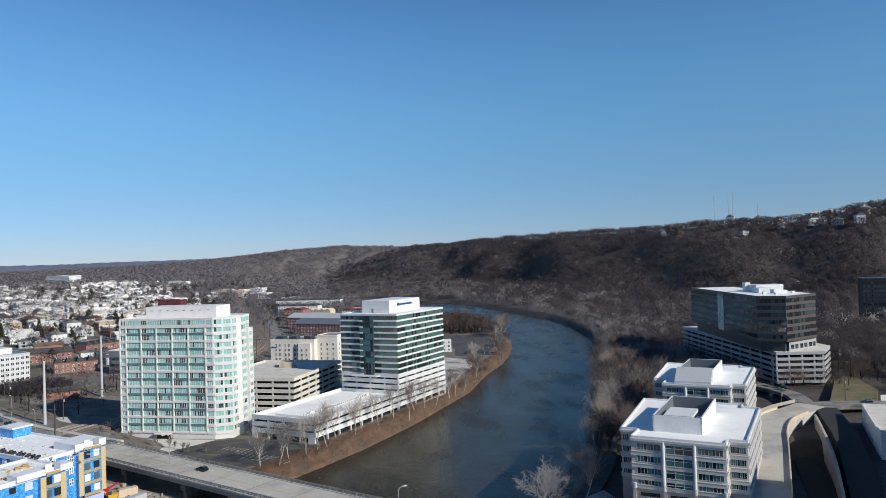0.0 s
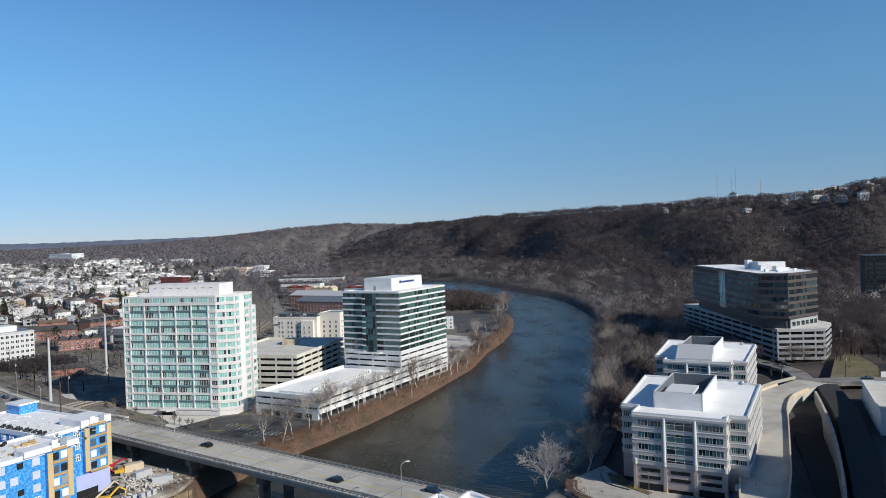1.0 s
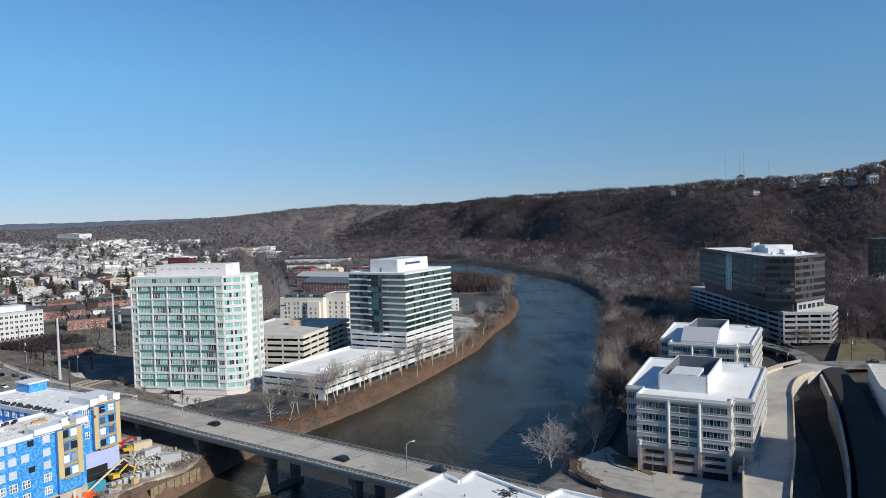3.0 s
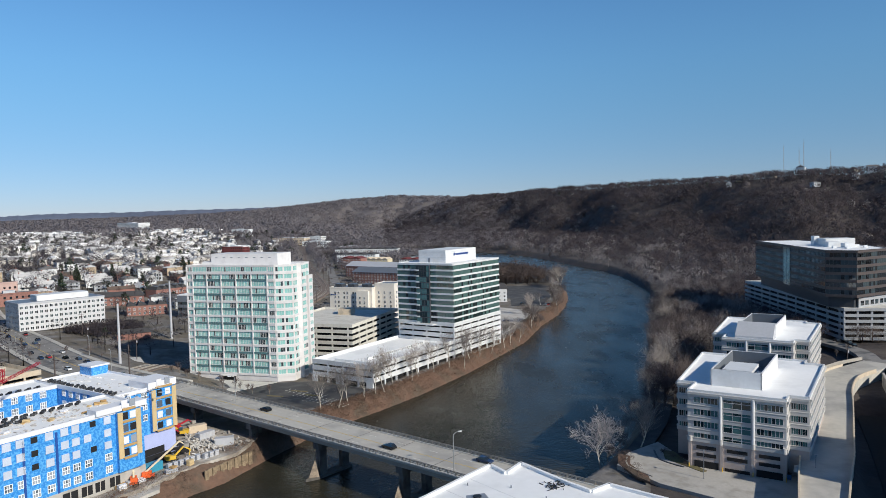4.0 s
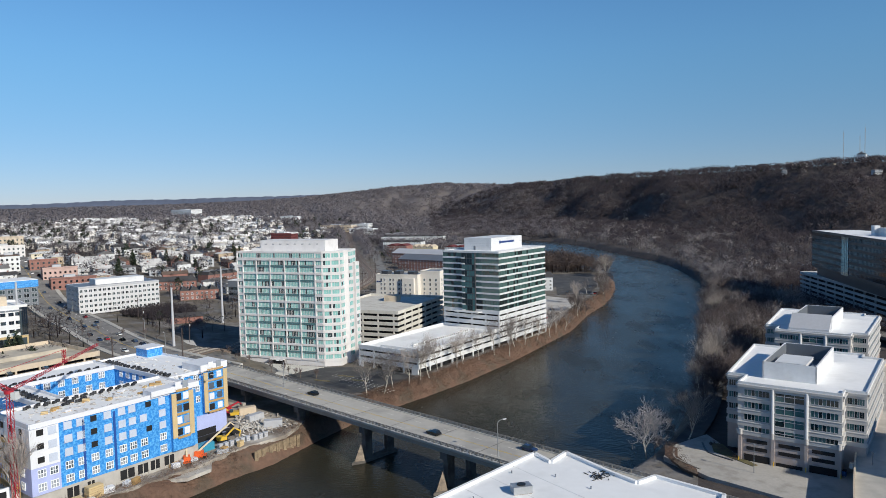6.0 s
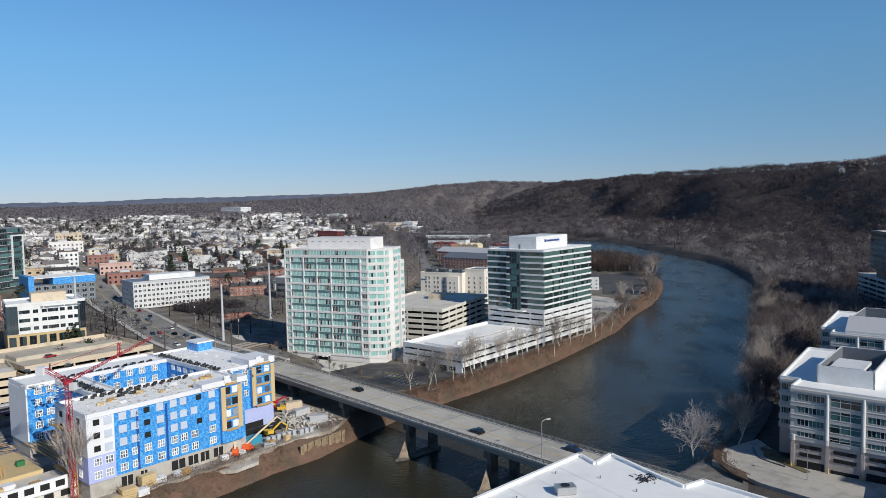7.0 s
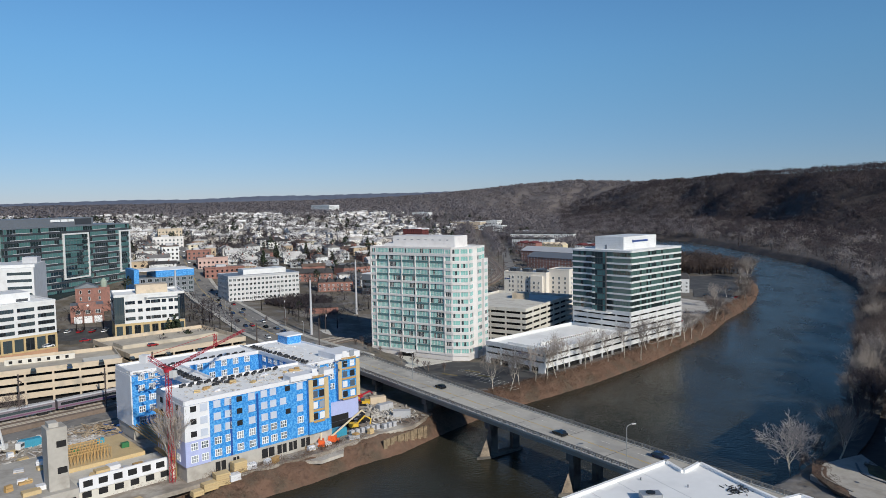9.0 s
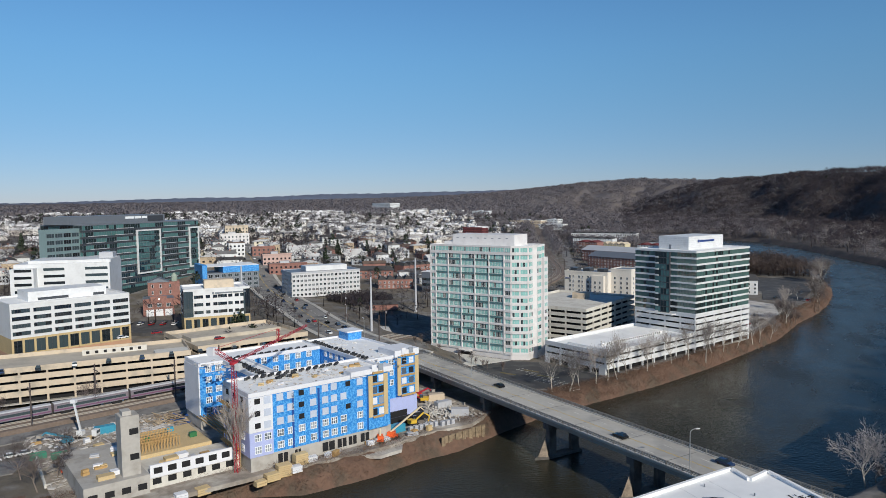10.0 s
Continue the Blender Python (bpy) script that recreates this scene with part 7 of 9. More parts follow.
make_brick_house(-252, 462, gz(-240, 470), 30, 26, 12, 7, 4, "brick row houses with stepped dark roofs and white edges")
make_row(-300, 500, gz(-285, 507), 24, 36, 12, 7, M["brick"], DARK_ROOF, "long three-storey brick apartment building")
make_brick_house(-272, 545, gz(-265, 550), 62, 30, 14, 8, 5, "taller brick houses with stepped roofs")
make_plain_block(-216, 462, gz(-210, 465), -11, 14, 14, 15, "small dark glass office behind the tower")
make_row(-216, 384, gz(-212, 386), 30, 18, 8, 3.6, M["brick"], DARK_ROOF, "low brick shed with a dark roof", windows=False)


# ---- cars ----
def make_car(paint, label):
    c = thing("car", 0, 0, 0, 0, label, "car", "cars")
    body = bmesh.new()
    prof = ((-2.3, 0.35), (2.3, 0.35), (2.3, 0.8), (1.3, 0.95), (-2.2, 0.95))
    sides = [[body.verts.new((x, y, z)) for x, z in prof] for y in (-0.9, 0.9)]
    body.faces.new(sides[0]), body.faces.new(sides[1][::-1])
    for k in range(5):
        j = (k + 1) % 5
        body.faces.new((sides[0][j], sides[0][k], sides[1][k], sides[1][j]))
    part("body", body, paint, c)
    cab = bmesh.new()
    low = [cab.verts.new((x, y, 0.95)) for x, y in ((-2.0, -0.85), (1.0, -0.85), (1.0, 0.85), (-2.0, 0.85))]
    high = [cab.verts.new((x, y, 1.5)) for x, y in ((-1.5, -0.7), (0.2, -0.7), (0.2, 0.7), (-1.5, 0.7))]
    for k in range(4):
        cab.faces.new((low[k], low[(k + 1) % 4], high[(k + 1) % 4], high[k]))
    cab.faces.new(high)
    part("glasshouse", cab, M["plain_glass"], c)
    part("roof", boxes((-1.45, 0.15, -0.68, 0.68, 1.5, 1.54)), paint, c)
    wheel = as_mesh("wheel", tube(bmesh.new(), (0, -0.12, 0), (0, 0.12, 0), 0.34, 0.34, 10), M["black"])
    for x, y in ((-1.45, -0.82), (1.45, -0.82), (-1.45, 0.82), (1.45, 0.82)):
        put("wheel", wheel, c, x, y, 0.34)
    return c


PAINTS = [("black car", mat("car_black", (0.012, 0.013, 0.015), 0.2)), ("white car", mat("car_white", (0.75, 0.75, 0.76), 0.25)), ("silver car", mat("car_silver", (0.38, 0.39, 0.41), 0.25, 0.5)),
          ("dark blue car", mat("car_blue", (0.02, 0.04, 0.1), 0.2)), ("red car", mat("car_red", (0.3, 0.015, 0.02), 0.25))]
CARS = [make_car(m, n + " with dark windows on the road") for n, m in PAINTS]
U, V = (math.cos(radians(-35.5)), math.sin(radians(-35.5))), (-math.sin(radians(-35.5)), math.cos(radians(-35.5)))
place = [(0, -61.9 + U[0] * a + V[0] * b, 212.3 + U[1] * a + V[1] * b, 13.0, -35.5 + t) for a, b, t in ((33, 5.9, 180), (-30, 9.4, 180))]
place += [(3, -61.9 + U[0] * 62 + V[0] * 12.8, 212.3 + U[1] * 62 + V[1] * 12.8, 13.0, -35.5)]
rng = random.Random(8)
for k in range(46):
    p = FAYETTE[rng.randrange(3, len(FAYETTE) - 2)]
    q = FAYETTE[FAYETTE.index(p) + 1]
    d = (q - p).normalized()
    off = rng.choice((-6.0, -2.5, 2.5, 6.0))
    place.append((rng.choice((0, 0, 0, 1, 1, 2, 3, 3, 4)), p.x - d.y * off, p.y + d.x * off, p.z, math.degrees(math.atan2(d.y, d.x)) + (180 if off > 0 else 0)))
for k in range(12):
    place.append((rng.randrange(5), -318 + 2.9 * k, 284 + 1.2 * k - (5 if k % 2 else 0), 14.62, 112))
for k in range(11):
    place.append((rng.choice((0, 1, 2, 3)), -262 + 7.5 * k + rng.uniform(-1, 1), 150 + 8.9 * k + rng.uniform(-1, 1), 20.1, 140))
for x, y, t in ((-197.7, 136.1, 60), (-196, 139.5, 60), (-199, 131, 62), (-203, 122, 58)):
    place.append((1, x, y, 6.32, t))
for x, y, t in ((167.6, 344, 100), (168.5, 350, 95), (166, 356, 92), (185, 307, 175), (203, 300, 5), (255, 405, 60)):
    place.append((0, x, y, max(12.0, gz(x, y)) + 0.75, t))
for x, y, t in ((-142, 306, -12), (-137, 304, -12), (-252, 246, 70), (-258, 232, 70), (-222, 254, 62)):
    place.append((rng.randrange(5), x, y, 6.4 if x > -150 else 20.1 if x < -240 else 18.0, t))
for k in range(5):
    a = rng.random()
    place.append((rng.randrange(5), 2 + 12 * a + rng.uniform(-10, 4), 425 + 55 * a, 6.25, 60))
for k in range(5):
    place.append((rng.randrange(5), 24 + rng.uniform(-10, 22), 560 + rng.uniform(-30, 60), 6.3, 70))
used = set()
for k, x, y, z, t in place:
    m = pose(x, y, z + 0.01, 0, 0, t)
    if k in used:
        copy_thing(CARS[k], m)
    else:
        CARS[k].matrix_basis = m
        used.add(k)
for x, y, t in ((-214, 186, 62),):
    v = thing("box_truck", x, y, 6.6, t, "white box truck by the railway", "truck")
    part("cargo_box", boxes((-3.4, 2.4, -1.2, 1.2, 0.9, 3.5)), M["white_panel"], v)
    part("cab", boxes((2.45, 4.2, -1.1, 1.1, 0.6, 2.4)), M["white_panel"], v)
    part("windscreen", boxes((4.2, 4.25, -0.95, 0.95, 1.5, 2.3)), M["plain_glass"], v)
    wheel = as_mesh("wheel", tube(bmesh.new(), (0, -0.2, 0), (0, 0.2, 0), 0.45, 0.45, 10), M["black"])
    for wx in (-2.2, 3.2):
        for wy in (-1.0, 1.0):
            put("wheel", wheel, v, wx, wy, 0.45)


# ---- bare trees ----
def grow(seed, height, spread, limbs, levels, first=0.35, lean=0.0, stout=0.018):
    """Limbs of a bare winter tree as rows of (start, end, radius, radius, level)."""
    rng = random.Random(seed)
    out = []

    def branch(p, d, length, r, level):
        steps = 3 if level < 2 else 2
        for k in range(steps):
            d = (d + Vector((rng.uniform(-1, 1), rng.uniform(-1, 1), rng.uniform(-0.4, 0.9))) * (0.1 if level == 0 else 0.2)).normalized()
            q = p + d * length / steps
            r2 = r * (0.82 if level < 2 else 0.7)
            out.append((p, q, r, r2, level))
            p, r = q, r2
            if level < levels and (level > 0 or k >= 1):
                for n in range(limbs[level] if k < steps - 1 else limbs[level] + 1):
                    turn, tilt = rng.uniform(0, math.tau), rng.uniform(0.5, 1.0) * spread
                    side = d.orthogonal().normalized()
                    side = Matrix.Rotation(turn, 3, d) @ side
                    nd = (d * math.cos(tilt) + side * math.sin(tilt) + Vector((0, 0, 0.22))).normalized()
                    branch(p, nd, length * rng.uniform(0.6, 0.8), r * 0.6, level + 1)

    branch(Vector((0, 0, -0.4)), Vector((lean, 0, 1)).normalized(), height * first + 0.4, height * stout + 0.06, 0)
    return out


def make_tree(name, label, seed, height, spread, limbs, levels, bark, twig, first=0.4, lean=0.0, thin=0.03, group="", stout=0.018):
    rows = grow(seed, height, spread, limbs, levels, first, lean, stout)
    high = max(q.z for _, q, *_ in rows)
    s = height / high
    tree = thing(name, 0, 0, 0, 0, label, "tree", group)
    trunk, crown = bmesh.new(), bmesh.new()
    for p, q, r0, r1, level in rows:
        bm = trunk if level < 2 else crown
        sides = 6 if level == 0 else 4 if level == 1 else 3
        a, b = p * s, q * s
        d = (b - a).normalized()
        e = d.orthogonal().normalized()
        f = d.cross(e)
        rings = []
        for c, r in ((a, r0), (b, r1)):
            r = max(r * s, thin)
            rings.append([bm.verts.new(c + (e * math.cos(k * math.tau / sides) + f * math.sin(k * math.tau / sides)) * r) for k in range(sides)])
        for k in range(sides):
            bm.faces.new((rings[0][k], rings[0][(k + 1) % sides], rings[1][(k + 1) % sides], rings[1][k]))
    part("trunk", trunk, bark, tree)
    part("crown", crown, twig, tree)
    return tree


M["hero_twig"] = mat("sycamore_twig", (0.42, 0.375, 0.35), 0.95, size=2, vary=0.25)
PALE_TWIG = mat("pale_twig", (0.27, 0.24, 0.222), 0.95, size=2, vary=0.25, shift=0.2)
pale = [make_tree("bare_tree", "bare pale-barked sycamore leaning over the bank", 31 + k, 15 + 2 * k, 0.75, (2, 2, 2, 1), 4, M["bark_white"], PALE_TWIG, 0.36, 0.3 * (k - 1), 0.02, "pale trees on the left bank", 0.011) for k in range(3)]
brown = [make_tree("bare_tree", "bare grey-brown tree on the wooded bank", 51 + k, 14 + 1.5 * k, 1.0, (2, 2, 2, 1), 4, M["bark_grey"], M["twig"], 0.32, 0.1 * (k - 1), 0.028, "brown trees on the right bank", 0.013) for k in range(4)]
small = [make_tree("bare_shrub", "small bare street tree without leaves", 71 + k, 6.5 + k, 0.7, (2, 2, 2), 3, M["bark_grey"], M["twig"], 0.35, 0.0, 0.03, "small street trees") for k in range(2)]
hero = make_tree("bare_sycamore", "tall white-barked bare sycamore on the bank below the bridge", 97, 20.5, 1.1, (2, 2, 2, 2), 4, M["bark_white"], M["hero_twig"], 0.4, -0.12, 0.027, "", 0.013)
hero.matrix_basis = pose(30.5, 212.0, gz(30.5, 212.0), 0, 0, 20)
site_tree = make_tree("bare_tree", "pale leafless tree before the unfinished building", 140, 22, 0.5, (3, 2, 2, 2), 4, M["bark_white"], M["hero_twig"], 0.26, 0.0, 0.03, "", 0.012)
sx, sy = -129.8, 153.1
site_tree.matrix_basis = pose(sx, sy, gz(sx, sy))

used_trees = set()


def plant(kind, n, x, y, turn, scale, z=None):
    tree = kind[n % len(kind)]
    m = pose(x, y, (gz(x, y) if z is None else z) - 0.1, 0, 0, turn) @ Matrix.Diagonal((scale, scale, scale, 1))
    if tree in used_trees:
        copy_thing(tree, m)
    else:
        used_trees.add(tree)
        tree.matrix_basis = m


rng = random.Random(77)
for k, (x, y) in enumerate(((-54, 283), (-49, 288.5), (-46, 293), (-43, 300), (-37, 311), (-34, 318), (-28, 330), (-22, 341), (-16, 350), (-12, 362), (-8, 373), (-2, 386), (5, 402), (9, 413), (14, 425), (-61, 270), (-66, 263), (-58, 276))):
    plant(pale, k, x + rng.uniform(-1, 1) - 1.5, y + rng.uniform(-1, 1), rng.uniform(0, 360), rng.uniform(0.78, 1.15))
for k in range(12):
    a = rng.random()
    x, y = 20 + 42 * a + rng.uniform(-7, 0), 455 + 150 * a + rng.uniform(-8, 8)
    plant(pale if k % 3 == 0 else brown, k, x, y, rng.uniform(0, 360), rng.uniform(0.7, 1.1))
for k, (x, y, sc) in enumerate(((61, 684, 1.3), (58, 694, 1.2), (63, 698, 1.25), (54, 680, 1.0))):
    plant(brown, k, x - 2, y, k * 95, sc)
for k, (x, y, sc) in enumerate(((62, 690, 1.45), (60, 676, 1.2), (64, 704, 1.3), (56, 700, 1.1), (52, 655, 0.8), (58, 640, 0.7), (47, 600, 0.6), (36, 560, 0.65), (24, 522, 0.6))):
    plant(pale, k + 1, x - 1, y, k * 70, sc)
right_line = [Vector(p) for p in ((38, 214), (45, 232), (55, 258), (66, 290), (74, 325), (82, 358), (95, 410), (110, 470), (125, 540))]
count = 0
for a, b in zip(right_line, right_line[1:]):
    length = (b - a).length
    step = 7 if a.y < 500 else 11
    for k in range(int(length / step)):
        for row in range(3):
            p = a + (b - a) * ((k + rng.random()) / max(1, int(length / step)))
            inland = 1.5 + row * 7 + rng.uniform(-2, 3)
            if p.y < 262 and (row or rng.random() < 0.5):
                continue
            plant(brown if rng.random() < (0.6 if row == 0 else 0.85) else pale, count, p.x + inland * 0.92, p.y - inland * 0.38, rng.uniform(0, 360), rng.uniform(0.7, 1.15))
            count += 1
for k, (x, y) in enumerate(((33, 214), (37, 221), (41, 227), (60, 205.5), (64, 212), (58, 214), (48, 209), (66, 203))):
    plant(brown if k < 3 else small, k, x, y, k * 50, (0.7, 0.5, 0.55, 0.8, 0.7, 0.8, 0.6, 0.7)[k])
for k in range(34):
    if k < 12:
        x, y = rng.uniform(-145, -95), 0
        y = 300 - (x + 145) * 0.25 + rng.uniform(-3, 3)
    elif k < 24:
        x, y = -280 + (k - 12) * 9 + rng.uniform(-3, 3), 335 + (k - 12) * -1 + rng.uniform(-8, 30)
    else:
        x, y = rng.uniform(140, 230), rng.uniform(330, 360)
    plant(small, k, x, y, rng.uniform(0, 360), rng.uniform(0.6, 1.1), None)
for k, (x, y) in enumerate(((-176, 134), (-171, 130), (-180, 126), (-168, 122), (-225, 171), (-238, 160), (-215, 178), (-178, 140))):
    plant(brown, k, x, y, k * 77, 0.55 + 0.06 * (k % 4))


def make_pine(seed, h):
    rng = random.Random(seed)
    t = thing("evergreen_tree", 0, 0, 0, 0, "dark green conical evergreen tree", "tree", "evergreens")
    part("trunk", tube(bmesh.new(), (0, 0, -0.3), (0, 0, h * 0.9), 0.22, 0.04), M["bark_grey"], t)
    bm = bmesh.new()
    for k in range(420):
        f = rng.random() ** 0.7
        z = h * (1 - f * 0.92)
        r = h * 0.24 * f * rng.uniform(0.35, 1.1)
        a = rng.uniform(0, math.tau)
        c = Vector((r * math.cos(a), r * math.sin(a), z))
        s = h * 0.07 * rng.uniform(0.6, 1.3)
        v = [bm.verts.new(c + Vector((rng.uniform(-s, s), rng.uniform(-s, s), rng.uniform(-s, s * 0.6)))) for _ in range(3)]
        bm.faces.new(v)
    part("crown", bm, M["pine"], t)
    return t


pines = [make_pine(5, 10), make_pine(6, 8)]
pine_spots = [(-244.2, 291.4, 1.3), (-239.8, 293.2, 1.6), (-242.8, 294.4, 1.1)]


# ---- the town ----
def away(x, y, spots):
    return all(math.hypot(x - a, y - b) > r for a, b, r in spots)


BUSY = [(-425, 512, 16), (-500, 600, 20), (-555, 670, 18), (-372, 500, 14), (-345, 478, 17), (-405, 525, 13), (-270, 405, 38), (-250, 428, 32), (-395, 345, 46), (-400, 410, 40), (-420, 380, 46), (-290, 230, 60), (-350, 265, 45), (-340, 330, 24), (-320, 310, 20), (-255, 290, 30), (-335, 405, 34), (-325, 425, 30),
        (-240, 470, 24), (-285, 512, 30), (-265, 560, 26), (-262, 590, 24), (-214, 462, 20)]
ROOFS = [DARK_ROOF, mat("grey_shingle", (0.17, 0.165, 0.165), 0.9, size=1, vary=0.2), mat("brown_shingle", (0.14, 0.1, 0.08), 0.9, size=1, vary=0.2), mat("pale_shingle", (0.56, 0.55, 0.54), 0.85, size=1, vary=0.15), RED_ROOF]
WALLS = [M["white_panel"], mat("cream_siding", (0.66, 0.6, 0.47), 0.8, size=1, vary=0.1), M["brick"], mat("grey_siding", (0.45, 0.47, 0.5), 0.8, size=1, vary=0.1), mat("tan_siding", (0.48, 0.38, 0.27), 0.8, size=1, vary=0.1),
         mat("pink_render", (0.5, 0.35, 0.31), 0.8, size=1, vary=0.1), mat("blue_siding", (0.22, 0.32, 0.45), 0.8, size=1, vary=0.1)]


def make_house(w, d, h, wall, roof, hip, label):
    b = thing("house", 0, 0, 0, 0, label, "house", "houses of the town")
    part("wall", boxes((-w / 2, w / 2, -d / 2, d / 2, -2.5, h)), wall, b)
    rise = d * (0.34 if not hip else 0.26)
    x = w / 2 + 0.4
    y = d / 2 + 0.4
    r = (w / 2 - d * 0.42) if hip else x
    bm = bmesh.new()
    v = [bm.verts.new(c) for c in ((-x, -y, h), (x, -y, h), (x, y, h), (-x, y, h), (-r, 0, h + rise), (r, 0, h + rise))]
    for f in ((0, 1, 5, 4), (2, 3, 4, 5), (1, 2, 5), (3, 0, 4), (3, 2, 1, 0)):
        bm.faces.new([v[i] for i in f])
    part("roof", bm, roof, b)
    part("chimney", boxes((w * 0.2, w * 0.2 + 0.7, -0.5, 0.4, h, h + rise + 0.9)), M["brick"], b)
    bm = bmesh.new()
    for f in range(max(1, int(h / 2.9))):
        z = 0.9 + f * 2.8
        for s in (-0.32, 0.0, 0.32):
            box(bm, w * s - 0.5, w * s + 0.5, -d / 2 - 0.08, -d / 2 + 0.1, z, z + 1.5)
            box(bm, w * s - 0.5, w * s + 0.5, d / 2 - 0.1, d / 2 + 0.08, z, z + 1.5)
            for side in (-w / 2, w / 2):
                box(bm, side - 0.09, side + 0.09, d * s * 0.8 - 0.45, d * s * 0.8 + 0.45, z, z + 1.5)
    tagged(part("window_panes", bm, M["plain_glass"], b), kind="stuff")
    part("porch", boxes((-w * 0.4, w * 0.4, -d / 2 - 1.6, -d / 2, 2.5, 2.75)), roof, b)
    return b


NAMES = ["white", "cream", "brick", "grey", "tan", "pink", "blue"]
KINDS = []
rng = random.Random(40)
for k in range(12):
    w, d, h = rng.uniform(8, 13), rng.uniform(7, 9), rng.choice((5.6, 5.8, 8.4))
    wall = (0, 0, 1, 2, 0, 3, 0, 0, 4, 2, 3, 0)[k]
    KINDS.append(make_house(w, d, h, WALLS[wall], ROOFS[(3, 1, 3, 2, 3, 1, 0, 3, 3, 2, 3, 1)[k]], k % 3 == 2, NAMES[wall] + " house with a pitched shingle roof"))
placed, far_spots, taken = 0, [], set()
lots = []
ca, sa = math.cos(radians(134)), math.sin(radians(134))
for i in range(-66, 140):
    for j in range(-92, 92):
        along_m, across = i * 12.5, j * 25 + (0 if i % 2 else 6)
        if i % 9 == 0:
            continue
        x = -330 + ca * along_m - sa * across + rng.uniform(-3.5, 3.5)
        y = 430 + sa * along_m + ca * across + rng.uniform(-4, 4)
        r, az = math.hypot(x, y), math.degrees(math.atan2(x, y))
        if -66 < az < -12.5 and 380 < r < (1700 if az > -21 else 2300):
            lots.append((r, az, x, y))
lots.sort()
xs, ys = np.array([l[2] for l in lots]), np.array([l[3] for l in lots])
gaps, lefts = to_river(xs, ys)
zs = ground_z(xs, ys)
near_track = np.min([np.hypot(xs - p.x, ys - p.y) for p in TRACK], axis=0)
near_road = np.min([np.hypot(xs - p.x, ys - p.y) for p in FAYETTE], axis=0)
house_spots = []
for k, (r, az, x, y) in enumerate(lots):
    if gaps[k] < 250 or near_track[k] < 34 or near_road[k] < 20 or not away(x, y, BUSY):
        continue
    wooded = math.sin(x * 0.021 + 1.3) * math.sin(y * 0.017) + 0.5 * math.sin(x * 0.047 - y * 0.039)
    if rng.random() < 0.1 + 0.42 * (r > 800) + 0.45 * (wooded > 0.35):
        continue
    turn = 134 + rng.choice((0, 90, 180, 270)) + rng.uniform(-9, 9)
    if placed < 290:
        kind = rng.randrange(12)
        m = pose(x, y, float(zs[k]), 0, 0, turn) @ Matrix.Diagonal((rng.uniform(1.0, 1.55), rng.uniform(1.0, 1.25), rng.uniform(0.9, 1.05), 1))
        if kind in taken:
            copy_thing(KINDS[kind], m)
        else:
            taken.add(kind)
            KINDS[kind].matrix_basis = m
        placed += 1
        house_spots.append((x, y, float(zs[k])))
    else:
        far_spots.append((x, y, float(zs[k]), turn))
for k in range(12):
    if k not in taken:
        KINDS[k].matrix_basis = pose(-520, 640 + 16 * k, gz(-520, 640 + 16 * k))


def far_houses():
    """The houses too far off to count, walls and roofs apart."""
    rng = random.Random(9)
    walls, roofs = ([], []), ([], [])
    for x, y, z, turn in far_spots:
        w, d, h = rng.uniform(5, 10), rng.uniform(4, 6), rng.uniform(4.5, 7.5)
        c, s = math.cos(radians(turn)), math.sin(radians(turn))
        base = len(walls[0])
        for dz in (-2, h):
            for px, py in ((-w, -d), (w, -d), (w, d), (-w, d)):
                walls[0].append((x + px * c - py * s, y + px * s + py * c, z + dz))
        walls[1].extend(tuple(base + i for i in f) for f in ((0, 1, 5, 4), (1, 2, 6, 5), (2, 3, 7, 6), (3, 0, 4, 7)))
        base = len(roofs[0])
        for px, py, pz in ((-w - 0.4, -d - 0.4, h), (w + 0.4, -d - 0.4, h), (w + 0.4, d + 0.4, h), (-w - 0.4, d + 0.4, h), (-w - 0.4, 0, h + 2.8), (w + 0.4, 0, h + 2.8)):
            roofs[0].append((x + px * c - py * s, y + px * s + py * c, z + pz))
        roofs[1].extend(tuple(base + i for i in f) for f in ((0, 1, 5, 4), (2, 3, 4, 5), (1, 2, 5), (3, 0, 4)))
    for name, (v, f), m, label in (("far_house_walls", walls, M["town_walls"], "walls of the distant houses of the town"), ("far_house_roofs", roofs, M["town_roofs"], "grey and pale roofs of the distant houses")):
        me = bpy.data.meshes.new(name)
        me.from_pydata(v, [], f)
        me.materials.append(m)
        tagged(new(name, me), label, "houses", kind="stuff")


far_houses()

